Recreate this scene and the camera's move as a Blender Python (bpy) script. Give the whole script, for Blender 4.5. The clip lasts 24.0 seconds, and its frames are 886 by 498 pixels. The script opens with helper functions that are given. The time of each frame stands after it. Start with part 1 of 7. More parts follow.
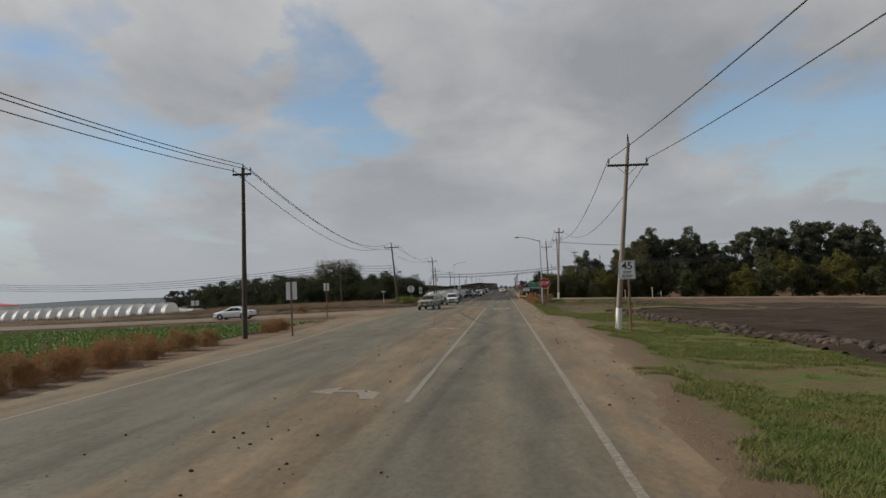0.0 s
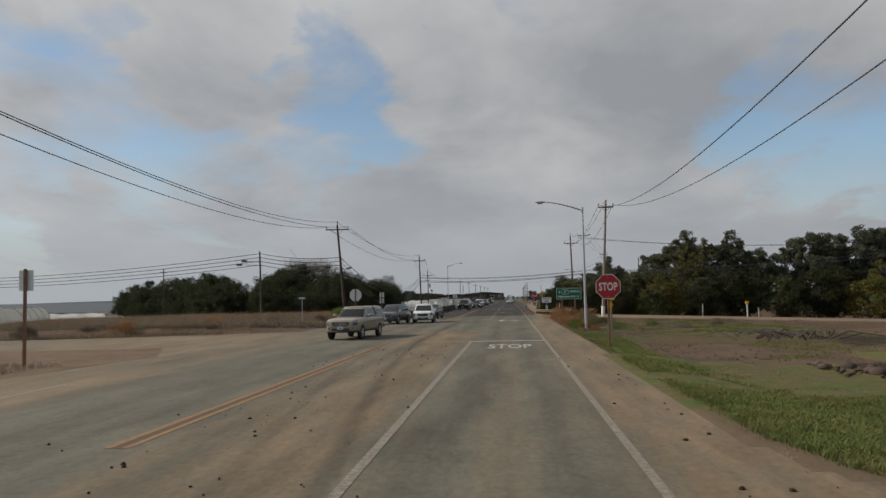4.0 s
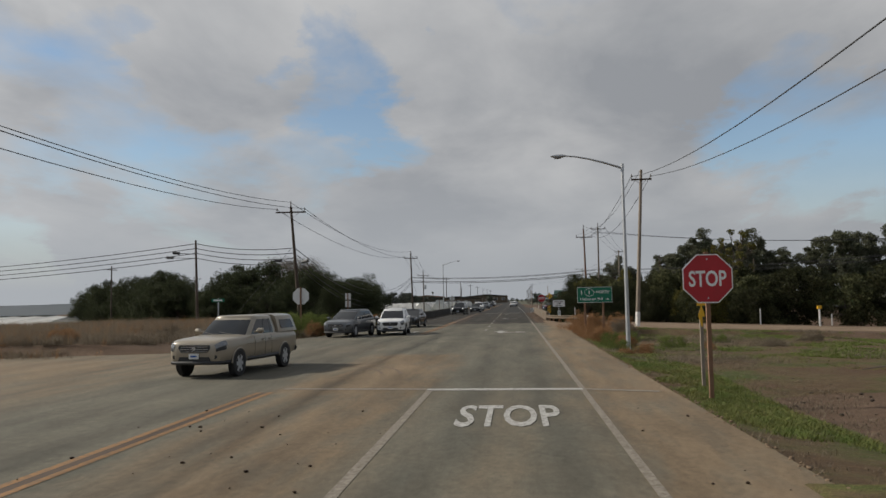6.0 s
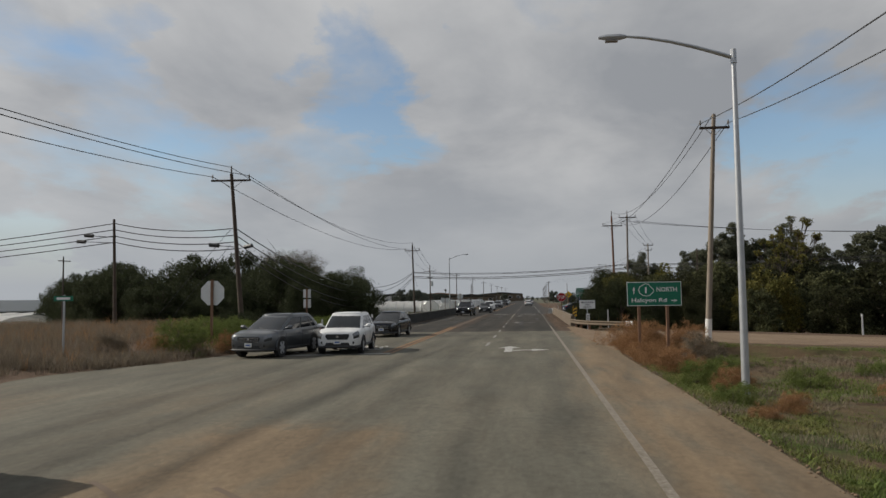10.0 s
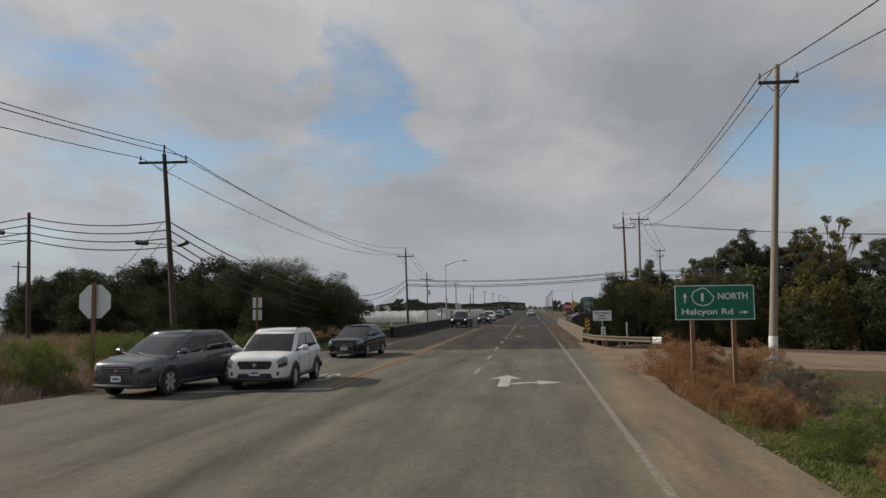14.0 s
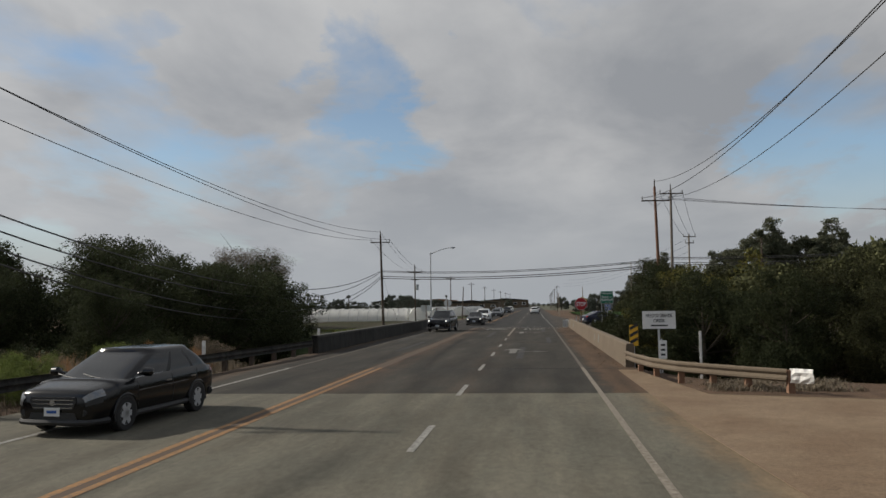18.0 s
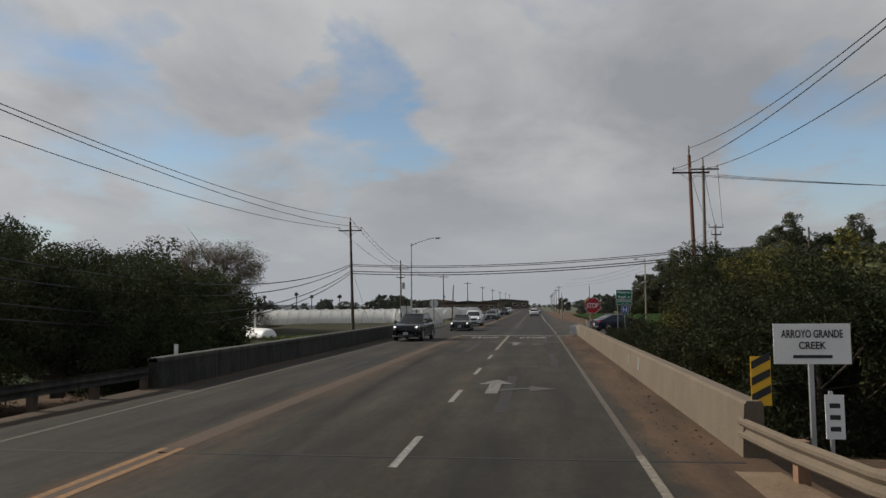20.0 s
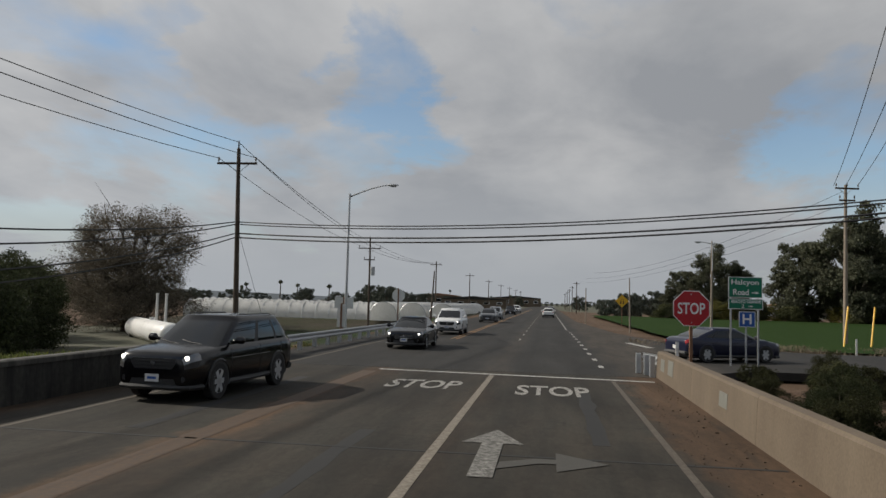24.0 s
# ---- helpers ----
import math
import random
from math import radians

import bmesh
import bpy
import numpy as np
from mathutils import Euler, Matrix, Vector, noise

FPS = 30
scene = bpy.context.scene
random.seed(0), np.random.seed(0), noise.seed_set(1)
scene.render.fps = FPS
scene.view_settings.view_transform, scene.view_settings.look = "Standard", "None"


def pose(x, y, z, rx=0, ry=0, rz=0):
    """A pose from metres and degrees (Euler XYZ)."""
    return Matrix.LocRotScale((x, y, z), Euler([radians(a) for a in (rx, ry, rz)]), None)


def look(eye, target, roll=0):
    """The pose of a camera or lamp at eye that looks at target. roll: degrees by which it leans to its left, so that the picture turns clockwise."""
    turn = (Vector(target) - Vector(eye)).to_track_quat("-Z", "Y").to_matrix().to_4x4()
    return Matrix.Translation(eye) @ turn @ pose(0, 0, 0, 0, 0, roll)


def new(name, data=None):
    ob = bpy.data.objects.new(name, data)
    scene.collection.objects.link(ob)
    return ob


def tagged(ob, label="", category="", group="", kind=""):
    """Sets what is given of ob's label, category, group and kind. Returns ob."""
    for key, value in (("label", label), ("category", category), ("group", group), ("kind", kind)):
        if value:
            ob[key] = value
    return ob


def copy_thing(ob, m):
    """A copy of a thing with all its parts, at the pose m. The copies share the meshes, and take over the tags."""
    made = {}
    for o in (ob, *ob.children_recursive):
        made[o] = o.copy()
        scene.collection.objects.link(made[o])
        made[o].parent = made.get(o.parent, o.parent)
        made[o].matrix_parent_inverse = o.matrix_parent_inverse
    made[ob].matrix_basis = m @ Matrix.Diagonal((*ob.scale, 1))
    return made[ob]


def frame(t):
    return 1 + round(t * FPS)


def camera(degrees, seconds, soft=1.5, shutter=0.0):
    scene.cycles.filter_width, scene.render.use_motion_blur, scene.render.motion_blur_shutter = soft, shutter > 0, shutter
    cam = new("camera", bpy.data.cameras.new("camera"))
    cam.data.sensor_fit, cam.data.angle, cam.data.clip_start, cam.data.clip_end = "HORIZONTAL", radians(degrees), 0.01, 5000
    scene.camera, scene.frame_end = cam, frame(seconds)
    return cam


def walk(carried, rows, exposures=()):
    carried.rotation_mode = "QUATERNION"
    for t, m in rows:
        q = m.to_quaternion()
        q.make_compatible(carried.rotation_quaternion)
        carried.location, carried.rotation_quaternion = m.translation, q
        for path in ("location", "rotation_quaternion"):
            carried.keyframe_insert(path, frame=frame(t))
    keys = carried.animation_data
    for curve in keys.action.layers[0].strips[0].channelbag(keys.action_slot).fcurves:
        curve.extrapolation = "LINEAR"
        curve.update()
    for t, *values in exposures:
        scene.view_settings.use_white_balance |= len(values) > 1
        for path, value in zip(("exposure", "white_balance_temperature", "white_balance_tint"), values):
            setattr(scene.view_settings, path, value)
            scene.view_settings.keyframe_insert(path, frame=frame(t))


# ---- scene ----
cam = camera(60.8, 24.0)
PATH = [
    (0, (0.324, -4.874, 2.394), (0.169, -2.883, 2.5), -2.5),
    (0.5, (0.264, 1.945, 2.272), (0.106, 3.936, 2.381), -2.5),
    (1, (0.194, 8.657, 2.284), (0.033, 10.648, 2.392), -2.8),
    (1.5, (0.146, 15.011, 2.307), (-0.02, 17.001, 2.416), -2.8),
    (2, (0.194, 21.234, 2.242), (0.023, 23.224, 2.355), -2.2),
    (2.5, (0.108, 27.419, 2.2), (-0.065, 29.407, 2.319), -1.8),
    (4.5, (0.17, 49.16, 2.14), (-0.005, 51.148, 2.271), -1.2),
    (5, (0.25, 54.29, 2.128), (0.071, 56.278, 2.256), -1.3),
    (5.5, (0.218, 58.816, 2.12), (0.036, 60.804, 2.256), -1.0),
    (6, (0.204, 63.047, 2.13), (0.019, 65.034, 2.267), -1.1),
    (6.5, (0.253, 67.024, 2.14), (0.063, 69.01, 2.275), -1.1),
    (7, (0.22, 70.625, 2.165), (0.026, 72.611, 2.298), -0.8),
    (7.5, (0.204, 73.536, 2.178), (0.005, 75.522, 2.308), -0.8),
    (8, (0.244, 75.953, 2.167), (0.037, 77.938, 2.296), -0.7),
    (8.5, (0.209, 77.653, 2.23), (-0.002, 79.638, 2.355), -0.7),
    (9, (0.233, 78.827, 2.192), (0.014, 80.811, 2.316), -0.7),
    (9.5, (0.24, 79.558, 2.258), (0.017, 81.542, 2.383), -0.7),
    (10, (0.202, 80.057, 2.241), (-0.024, 82.039, 2.372), -0.7),
    (10.5, (0.225, 80.629, 2.255), (-0.005, 82.611, 2.393), -0.6),
    (12.5, (0.256, 84.315, 2.341), (0.031, 86.296, 2.499), -0.9),
    (13, (0.271, 85.926, 2.297), (0.046, 87.907, 2.457), -1.0),
    (13.5, (0.108, 87.886, 2.285), (-0.117, 89.867, 2.447), -0.9),
    (14, (0.137, 89.736, 2.267), (-0.095, 91.716, 2.423), -0.7),
    (14.5, (0.118, 91.643, 2.308), (-0.114, 93.623, 2.462), -0.9),
    (15, (0.157, 93.739, 2.303), (-0.078, 95.719, 2.458), -1.0),
    (15.5, (0.12, 96.173, 2.279), (-0.115, 98.153, 2.436), -1.1),
    (16, (0.056, 98.947, 2.281), (-0.179, 100.927, 2.438), -1.2),
    (16.5, (0.023, 101.753, 2.257), (-0.213, 103.733, 2.413), -1.2),
    (17, (0.102, 105.143, 2.3), (-0.137, 107.123, 2.449), -0.7),
    (17.5, (0.165, 108.201, 2.257), (-0.076, 110.181, 2.405), -0.7),
    (18, (0.142, 111.243, 2.296), (-0.099, 113.223, 2.444), -0.7),
    (18.5, (0.119, 114.6, 2.298), (-0.119, 116.58, 2.449), -0.8),
    (20.5, (0.241, 131.152, 2.315), (-0.001, 133.132, 2.464), -0.2),
    (21, (0.091, 135.073, 2.285), (-0.147, 137.053, 2.434), -0.0),
    (21.5, (0.014, 139.149, 2.292), (-0.224, 141.129, 2.442), 0.2),
    (22, (-0.041, 143.373, 2.227), (-0.277, 145.353, 2.375), 0.5),
    (22.5, (-0.3, 147.621, 2.369), (-0.527, 149.603, 2.51), 0.3),
    (23, (-0.079, 152.531, 2.32), (-0.335, 154.51, 2.456), 1.6),
    (23.5, (-0.192, 156.676, 2.328), (-0.463, 158.652, 2.464), 1.7),
    (24, (-0.2, 160.968, 2.274), (-0.479, 162.943, 2.41), 1.6),
]
walk(cam, [(t, look(eye, target, roll)) for t, eye, target, roll in PATH])

# ---- light: thin broken cloud, soft sun from the west (the left) ----
SUN_ELEV, SUN_AZ = 34.0, 95.0
sun = new("sun", bpy.data.lights.new("sun", "SUN"))
sun.data.energy, sun.data.angle, sun.data.color = 4.0, radians(0.8), (1.0, 0.93, 0.82)
sun.matrix_world = pose(0, 0, 50, 0, 0, 0) @ look((0, 0, 0), (math.cos(radians(SUN_ELEV)), -0.12, -math.sin(radians(SUN_ELEV))))
world = bpy.data.worlds.new("sky")
scene.world = world
world.use_nodes = True


def sky_nodes():
    nt = world.node_tree
    N, K = nt.nodes, nt.links
    N.clear()
    out, bg = N.new("ShaderNodeOutputWorld"), N.new("ShaderNodeBackground")
    sky = N.new("ShaderNodeTexSky")
    sky.sky_type, sky.sun_disc = "NISHITA", False
    sky.sun_elevation, sky.sun_rotation = radians(SUN_ELEV), radians(-SUN_AZ)
    tc, sep = N.new("ShaderNodeTexCoord"), N.new("ShaderNodeSeparateXYZ")
    K.new(tc.outputs["Generated"], sep.inputs[0])
    up = N.new("ShaderNodeMath"); up.operation = "MAXIMUM"; up.inputs[1].default_value = 0.0
    K.new(sep.outputs["Z"], up.inputs[0])
    add = N.new("ShaderNodeMath"); add.operation = "ADD"; add.inputs[1].default_value = 0.22
    K.new(up.outputs[0], add.inputs[0])
    div = N.new("ShaderNodeVectorMath"); div.operation = "DIVIDE"
    comb = N.new("ShaderNodeCombineXYZ")
    for k in range(3):
        K.new(add.outputs[0], comb.inputs[k])
    K.new(tc.outputs["Generated"], div.inputs[0]); K.new(comb.outputs[0], div.inputs[1])
    mp = N.new("ShaderNodeMapping")
    mp.inputs["Location"].default_value = CLOUD_AT
    mp.inputs["Scale"].default_value = (1.0, 0.75, 0.6)
    K.new(div.outputs[0], mp.inputs[0])

    def cloud(scale, detail, rough):
        n = N.new("ShaderNodeTexNoise")
        n.inputs["Scale"].default_value, n.inputs["Detail"].default_value, n.inputs["Roughness"].default_value = scale, detail, rough
        n.inputs["Distortion"].default_value = 0.25
        K.new(mp.outputs[0], n.inputs["Vector"])
        return n
    cover, shade = cloud(1.55, 10, 0.52), cloud(1.7, 10, 0.54)
    ramp = N.new("ShaderNodeValToRGB")
    e = ramp.color_ramp.elements
    e[0].position, e[0].color, e[1].position, e[1].color = 0.28, (0.12, 0.12, 0.12, 1), 0.48, (1, 1, 1, 1)
    open_sky = cover.outputs["Fac"]
    stir = cloud(1.9, 8, 0.6)
    mv = N.new("ShaderNodeVectorMath"); mv.operation = "MULTIPLY_ADD"
    mv.inputs[1].default_value, mv.inputs[2].default_value = (0.55, 0.55, 0.4), (-0.275, -0.275, -0.2)
    K.new(stir.outputs["Color"], mv.inputs[0])
    moved = N.new("ShaderNodeVectorMath"); moved.operation = "ADD"
    K.new(tc.outputs["Generated"], moved.inputs[0]); K.new(mv.outputs[0], moved.inputs[1])
    unit = N.new("ShaderNodeVectorMath"); unit.operation = "NORMALIZE"
    K.new(moved.outputs[0], unit.inputs[0])
    for az, el, tight, deep in CLEARINGS:
        dot = N.new("ShaderNodeVectorMath"); dot.operation = "DOT_PRODUCT"
        dot.inputs[1].default_value = (math.sin(radians(az)) * math.cos(radians(el)), math.cos(radians(az)) * math.cos(radians(el)), math.sin(radians(el)))
        K.new(unit.outputs[0], dot.inputs[0])
        rr = N.new("ShaderNodeMapRange"); rr.interpolation_type = "SMOOTHSTEP"
        rr.inputs["From Min"].default_value, rr.inputs["From Max"].default_value = math.cos(radians(tight)), 1.0
        rr.inputs["To Max"].default_value = deep
        K.new(dot.outputs["Value"], rr.inputs["Value"])
        sub = N.new("ShaderNodeMath"); sub.operation = "SUBTRACT"
        K.new(open_sky, sub.inputs[0]); K.new(rr.outputs[0], sub.inputs[1])
        open_sky = sub.outputs[0]
    K.new(open_sky, ramp.inputs[0])
    tone = N.new("ShaderNodeValToRGB")
    e = tone.color_ramp.elements
    e[0].position, e[0].color, e[1].position, e[1].color = 0.34, (0.287, 0.3, 0.322, 1), 0.66, (0.485, 0.488, 0.492, 1)
    K.new(shade.outputs["Fac"], tone.inputs[0])
    low = N.new("ShaderNodeMapRange")
    low.inputs["From Min"].default_value, low.inputs["From Max"].default_value = 0.02, 0.2
    low.inputs["To Min"].default_value, low.inputs["To Max"].default_value = 1.0, 0.0
    K.new(sep.outputs["Z"], low.inputs["Value"])
    haze = N.new("ShaderNodeMix"); haze.data_type = "RGBA"
    haze.inputs["B"].default_value = (0.345, 0.365, 0.39, 1)
    K.new(low.outputs[0], haze.inputs["Factor"]); K.new(tone.outputs[0], haze.inputs["A"])
    mx = N.new("ShaderNodeMath"); mx.operation = "MAXIMUM"
    K.new(ramp.outputs[0], mx.inputs[0]); K.new(low.outputs[0], mx.inputs[1])
    blue = N.new("ShaderNodeMix"); blue.data_type = "RGBA"; blue.blend_type = "MULTIPLY"; blue.inputs["Factor"].default_value = 1
    blue.inputs["B"].default_value = (0.108, 0.116, 0.118, 1)
    K.new(sky.outputs[0], blue.inputs["A"])
    # cloud is brighter towards the sun
    side = N.new("ShaderNodeMapRange")
    side.inputs["From Min"].default_value, side.inputs["From Max"].default_value = -0.6, 0.5
    side.inputs["To Min"].default_value, side.inputs["To Max"].default_value = 1.15, 0.95
    K.new(sep.outputs["X"], side.inputs["Value"])
    lit_side = N.new("ShaderNodeVectorMath"); lit_side.operation = "SCALE"
    K.new(haze.outputs["Result"], lit_side.inputs[0]); K.new(side.outputs[0], lit_side.inputs["Scale"])
    mix = N.new("ShaderNodeMix"); mix.data_type = "RGBA"
    K.new(mx.outputs[0], mix.inputs["Factor"]); K.new(blue.outputs["Result"], mix.inputs["A"]); K.new(lit_side.outputs[0], mix.inputs["B"])
    K.new(mix.outputs["Result"], bg.inputs["Color"])
    K.new(bg.outputs[0], out.inputs[0])


CLOUD_AT = (3.1, 1.7, 0.4)
# clearings in the cloud as azimuth, height, radius and depth
CLEARINGS = ((-14.5, 16.5, 7, 0.16), (-10.5, 13.5, 6, 0.13), (-31, 13, 8, 0.1), (22, 10.5, 7, 0.13), (3, 23, 12, 0.08), (-3, 4, 16, -0.2), (-23, 20, 8, -0.15), (8, 13, 10, -0.15), (100, 40, 30, 0.1), (200, 30, 30, 0.1), (-120, 35, 25, 0.1))
sky_nodes()

# ---- materials ----
MATS = {}


def mat(name, a, b=None, rough=0.8, scale=6.0, fine=60.0, bump=0.0, metal=0.0, spec=0.5, vary=0.0, island=0.0, coat=0.0):
    """A surface that wanders between colours a and b at two scales, in metres."""
    if name in MATS:
        return MATS[name]
    b = b or tuple(c * 0.8 for c in a)
    m = bpy.data.materials.new(name)
    m.use_nodes = True
    N, K = m.node_tree.nodes, m.node_tree.links
    p = N["Principled BSDF"]
    p.inputs["Roughness"].default_value, p.inputs["Metallic"].default_value = rough, metal
    p.inputs["Specular IOR Level"].default_value = spec
    if coat:
        p.inputs["Coat Weight"].default_value, p.inputs["Coat Roughness"].default_value = coat, 0.05
    tc = N.new("ShaderNodeTexCoord")
    n1, n2 = N.new("ShaderNodeTexNoise"), N.new("ShaderNodeTexNoise")
    n1.inputs["Scale"].default_value, n1.inputs["Detail"].default_value = scale, 6
    n2.inputs["Scale"].default_value, n2.inputs["Detail"].default_value = fine, 4
    for n in (n1, n2):
        K.new(tc.outputs["Object"], n.inputs["Vector"])
    add = N.new("ShaderNodeMath"); add.operation = "ADD"
    K.new(n1.outputs["Fac"], add.inputs[0]); K.new(n2.outputs["Fac"], add.inputs[1])
    rng = N.new("ShaderNodeMapRange")
    rng.inputs["From Min"].default_value, rng.inputs["From Max"].default_value = 0.7, 1.3
    K.new(add.outputs[0], rng.inputs["Value"])
    mix = N.new("ShaderNodeMix"); mix.data_type = "RGBA"
    mix.inputs["A"].default_value, mix.inputs["B"].default_value = (*a, 1), (*b, 1)
    K.new(rng.outputs[0], mix.inputs["Factor"])
    last = mix.outputs["Result"]
    for amount, kind in ((vary, "ShaderNodeObjectInfo"), (island, "ShaderNodeNewGeometry")):
        if amount:
            src = N.new(kind)
            r2 = N.new("ShaderNodeMapRange")
            r2.inputs["To Min"].default_value, r2.inputs["To Max"].default_value = 1 - amount, 1 + amount
            K.new(src.outputs["Random" if kind.endswith("Info") else "Random Per Island"], r2.inputs["Value"])
            sc = N.new("ShaderNodeVectorMath"); sc.operation = "SCALE"
            K.new(last, sc.inputs[0]); K.new(r2.outputs[0], sc.inputs["Scale"])
            last = sc.outputs[0]
    K.new(last, p.inputs["Base Color"])
    if bump:
        bp = N.new("ShaderNodeBump")
        bp.inputs["Strength"].default_value, bp.inputs["Distance"].default_value = min(1.0, bump * 20), bump
        K.new(n2.outputs["Fac"], bp.inputs["Height"]); K.new(bp.outputs[0], p.inputs["Normal"])
    MATS[name] = m
    return m


def asphalt(name, a, b, dirt, cover, drifts, stain=0.3):
    """Worn asphalt with dust lying on it in drifts: (x0, x1, soft x, y0, y1, soft y, weight), edges ragged."""
    m = mat(name, a, b, 0.9, 0.35, 55, 0.004, spec=0.25)
    N, K = m.node_tree.nodes, m.node_tree.links
    p = N["Principled BSDF"]
    src = p.inputs["Base Color"].links[0].from_socket
    tc = N.new("ShaderNodeTexCoord")
    sep = N.new("ShaderNodeSeparateXYZ"); K.new(tc.outputs["Object"], sep.inputs[0])
    wob, rag = N.new("ShaderNodeTexNoise"), N.new("ShaderNodeTexNoise")
    for n, sc in ((wob, 0.22), (rag, 1.7)):
        n.inputs["Scale"].default_value, n.inputs["Detail"].default_value = sc, 6
        K.new(tc.outputs["Object"], n.inputs["Vector"])

    def op(kind, x, y=None, clamp=False):
        o = N.new("ShaderNodeMath"); o.operation, o.use_clamp = kind, clamp
        for k, v in enumerate((x, y)):
            if v is None:
                continue
            if isinstance(v, (int, float)):
                o.inputs[k].default_value = v
            else:
                K.new(v, o.inputs[k])
        return o.outputs[0]

    def rise(value, mid, soft, up=True):
        r = N.new("ShaderNodeMapRange"); r.interpolation_type = "SMOOTHSTEP"
        r.inputs["From Min"].default_value, r.inputs["From Max"].default_value = mid - soft, mid + soft
        r.inputs["To Min"].default_value, r.inputs["To Max"].default_value = (0, 1) if up else (1, 0)
        K.new(value, r.inputs["Value"])
        return r.outputs[0]
    total = op("MULTIPLY", wob.outputs["Fac"], cover)
    shift = op("ADD", op("MULTIPLY", op("SUBTRACT", wob.outputs["Fac"], 0.5), 0.9), op("MULTIPLY", op("SUBTRACT", rag.outputs["Fac"], 0.5), 0.7))
    xs, ys = op("ADD", sep.outputs["X"], shift), op("ADD", sep.outputs["Y"], op("MULTIPLY", shift, 4.0))
    for x0, x1, sx, y0, y1, sy, w in drifts:
        inside = op("MULTIPLY", op("MULTIPLY", rise(xs, x0, sx), rise(xs, x1, sx, False)), op("MULTIPLY", rise(ys, y0, sy), rise(ys, y1, sy, False)))
        total = op("ADD", total, op("MULTIPLY", inside, w))
    grit = N.new("ShaderNodeTexNoise"); grit.inputs["Scale"].default_value, grit.inputs["Detail"].default_value = 3.0, 8
    mp = N.new("ShaderNodeMapping"); mp.inputs["Scale"].default_value = (0.7, 0.13, 1)
    K.new(tc.outputs["Object"], mp.inputs[0]); K.new(mp.outputs[0], grit.inputs["Vector"])
    fac = op("MULTIPLY", total, op("MULTIPLY", op("SUBTRACT", grit.outputs["Fac"], 0.12), 1.9, True), True)
    mix = N.new("ShaderNodeMix"); mix.data_type = "RGBA"
    mix.inputs["B"].default_value = (*dirt, 1)
    K.new(fac, mix.inputs["Factor"]); K.new(src, mix.inputs["A"])
    # stains, scuffs along the road and pale aggregate
    last = mix.outputs["Result"]
    for sc, stretch, det, lo, hi in ((1.0, (1.0, 0.13, 1), 9, 1 - stain, 1 + stain), (0.35, (1.0, 0.4, 1), 9, 1 - stain * 0.6, 1 + stain * 0.6), (9.0, (1.0, 0.55, 1), 8, 0.8, 1.22), (85.0, (1, 1, 1), 3, 0.62, 1.4)):
        sm = N.new("ShaderNodeMapping"); sm.inputs["Scale"].default_value = stretch
        sn = N.new("ShaderNodeTexNoise"); sn.inputs["Scale"].default_value, sn.inputs["Detail"].default_value, sn.inputs["Roughness"].default_value = sc, det, 0.68
        K.new(tc.outputs["Object"], sm.inputs[0]); K.new(sm.outputs[0], sn.inputs["Vector"])
        sr = N.new("ShaderNodeMapRange"); sr.inputs["From Min"].default_value, sr.inputs["From Max"].default_value = 0.3, 0.7
        sr.inputs["To Min"].default_value, sr.inputs["To Max"].default_value = lo, hi
        K.new(sn.outputs["Fac"], sr.inputs["Value"])
        sv = N.new("ShaderNodeVectorMath"); sv.operation = "SCALE"
        K.new(last, sv.inputs[0]); K.new(sr.outputs[0], sv.inputs["Scale"])
        last = sv.outputs[0]
    # wheel paths polished darker and dust swept off them
    paths = op("MULTIPLY", wob.outputs["Fac"], 0.0)
    for cx in (-0.85, 0.85, -6.7, -8.3, -3.0, -4.6):
        d = op("DIVIDE", op("ABSOLUTE", op("SUBTRACT", xs, cx)), 0.55)
        paths = op("ADD", paths, op("MULTIPLY", op("SUBTRACT", 1.0, d, True), 0.2))
    tone_down = N.new("ShaderNodeVectorMath"); tone_down.operation = "SCALE"
    K.new(last, tone_down.inputs[0]); K.new(op("SUBTRACT", 1.0, paths), tone_down.inputs["Scale"])
    vor = N.new("ShaderNodeTexVoronoi"); vor.feature = "DISTANCE_TO_EDGE"; vor.inputs["Scale"].default_value = 0.16
    warp = N.new("ShaderNodeVectorMath"); warp.operation = "ADD"
    wild = N.new("ShaderNodeTexNoise"); wild.inputs["Scale"].default_value, wild.inputs["Detail"].default_value = 0.5, 8
    big = N.new("ShaderNodeVectorMath"); big.operation = "SCALE"; big.inputs["Scale"].default_value = 5.0
    K.new(tc.outputs["Object"], wild.inputs["Vector"]); K.new(wild.outputs["Color"], big.inputs[0])
    K.new(tc.outputs["Object"], warp.inputs[0]); K.new(big.outputs[0], warp.inputs[1])
    K.new(warp.outputs[0], vor.inputs["Vector"])
    crack = op("LESS_THAN", vor.outputs["Distance"], 0.004)
    cm = N.new("ShaderNodeMix"); cm.data_type = "RGBA"
    cm.inputs["B"].default_value = tuple(c * 0.45 for c in a) + (1,)
    K.new(op("MULTIPLY", crack, op("SUBTRACT", 0.4, fac, True)), cm.inputs["Factor"]); K.new(tone_down.outputs[0], cm.inputs["A"])
    K.new(cm.outputs["Result"], p.inputs["Base Color"])
    return m


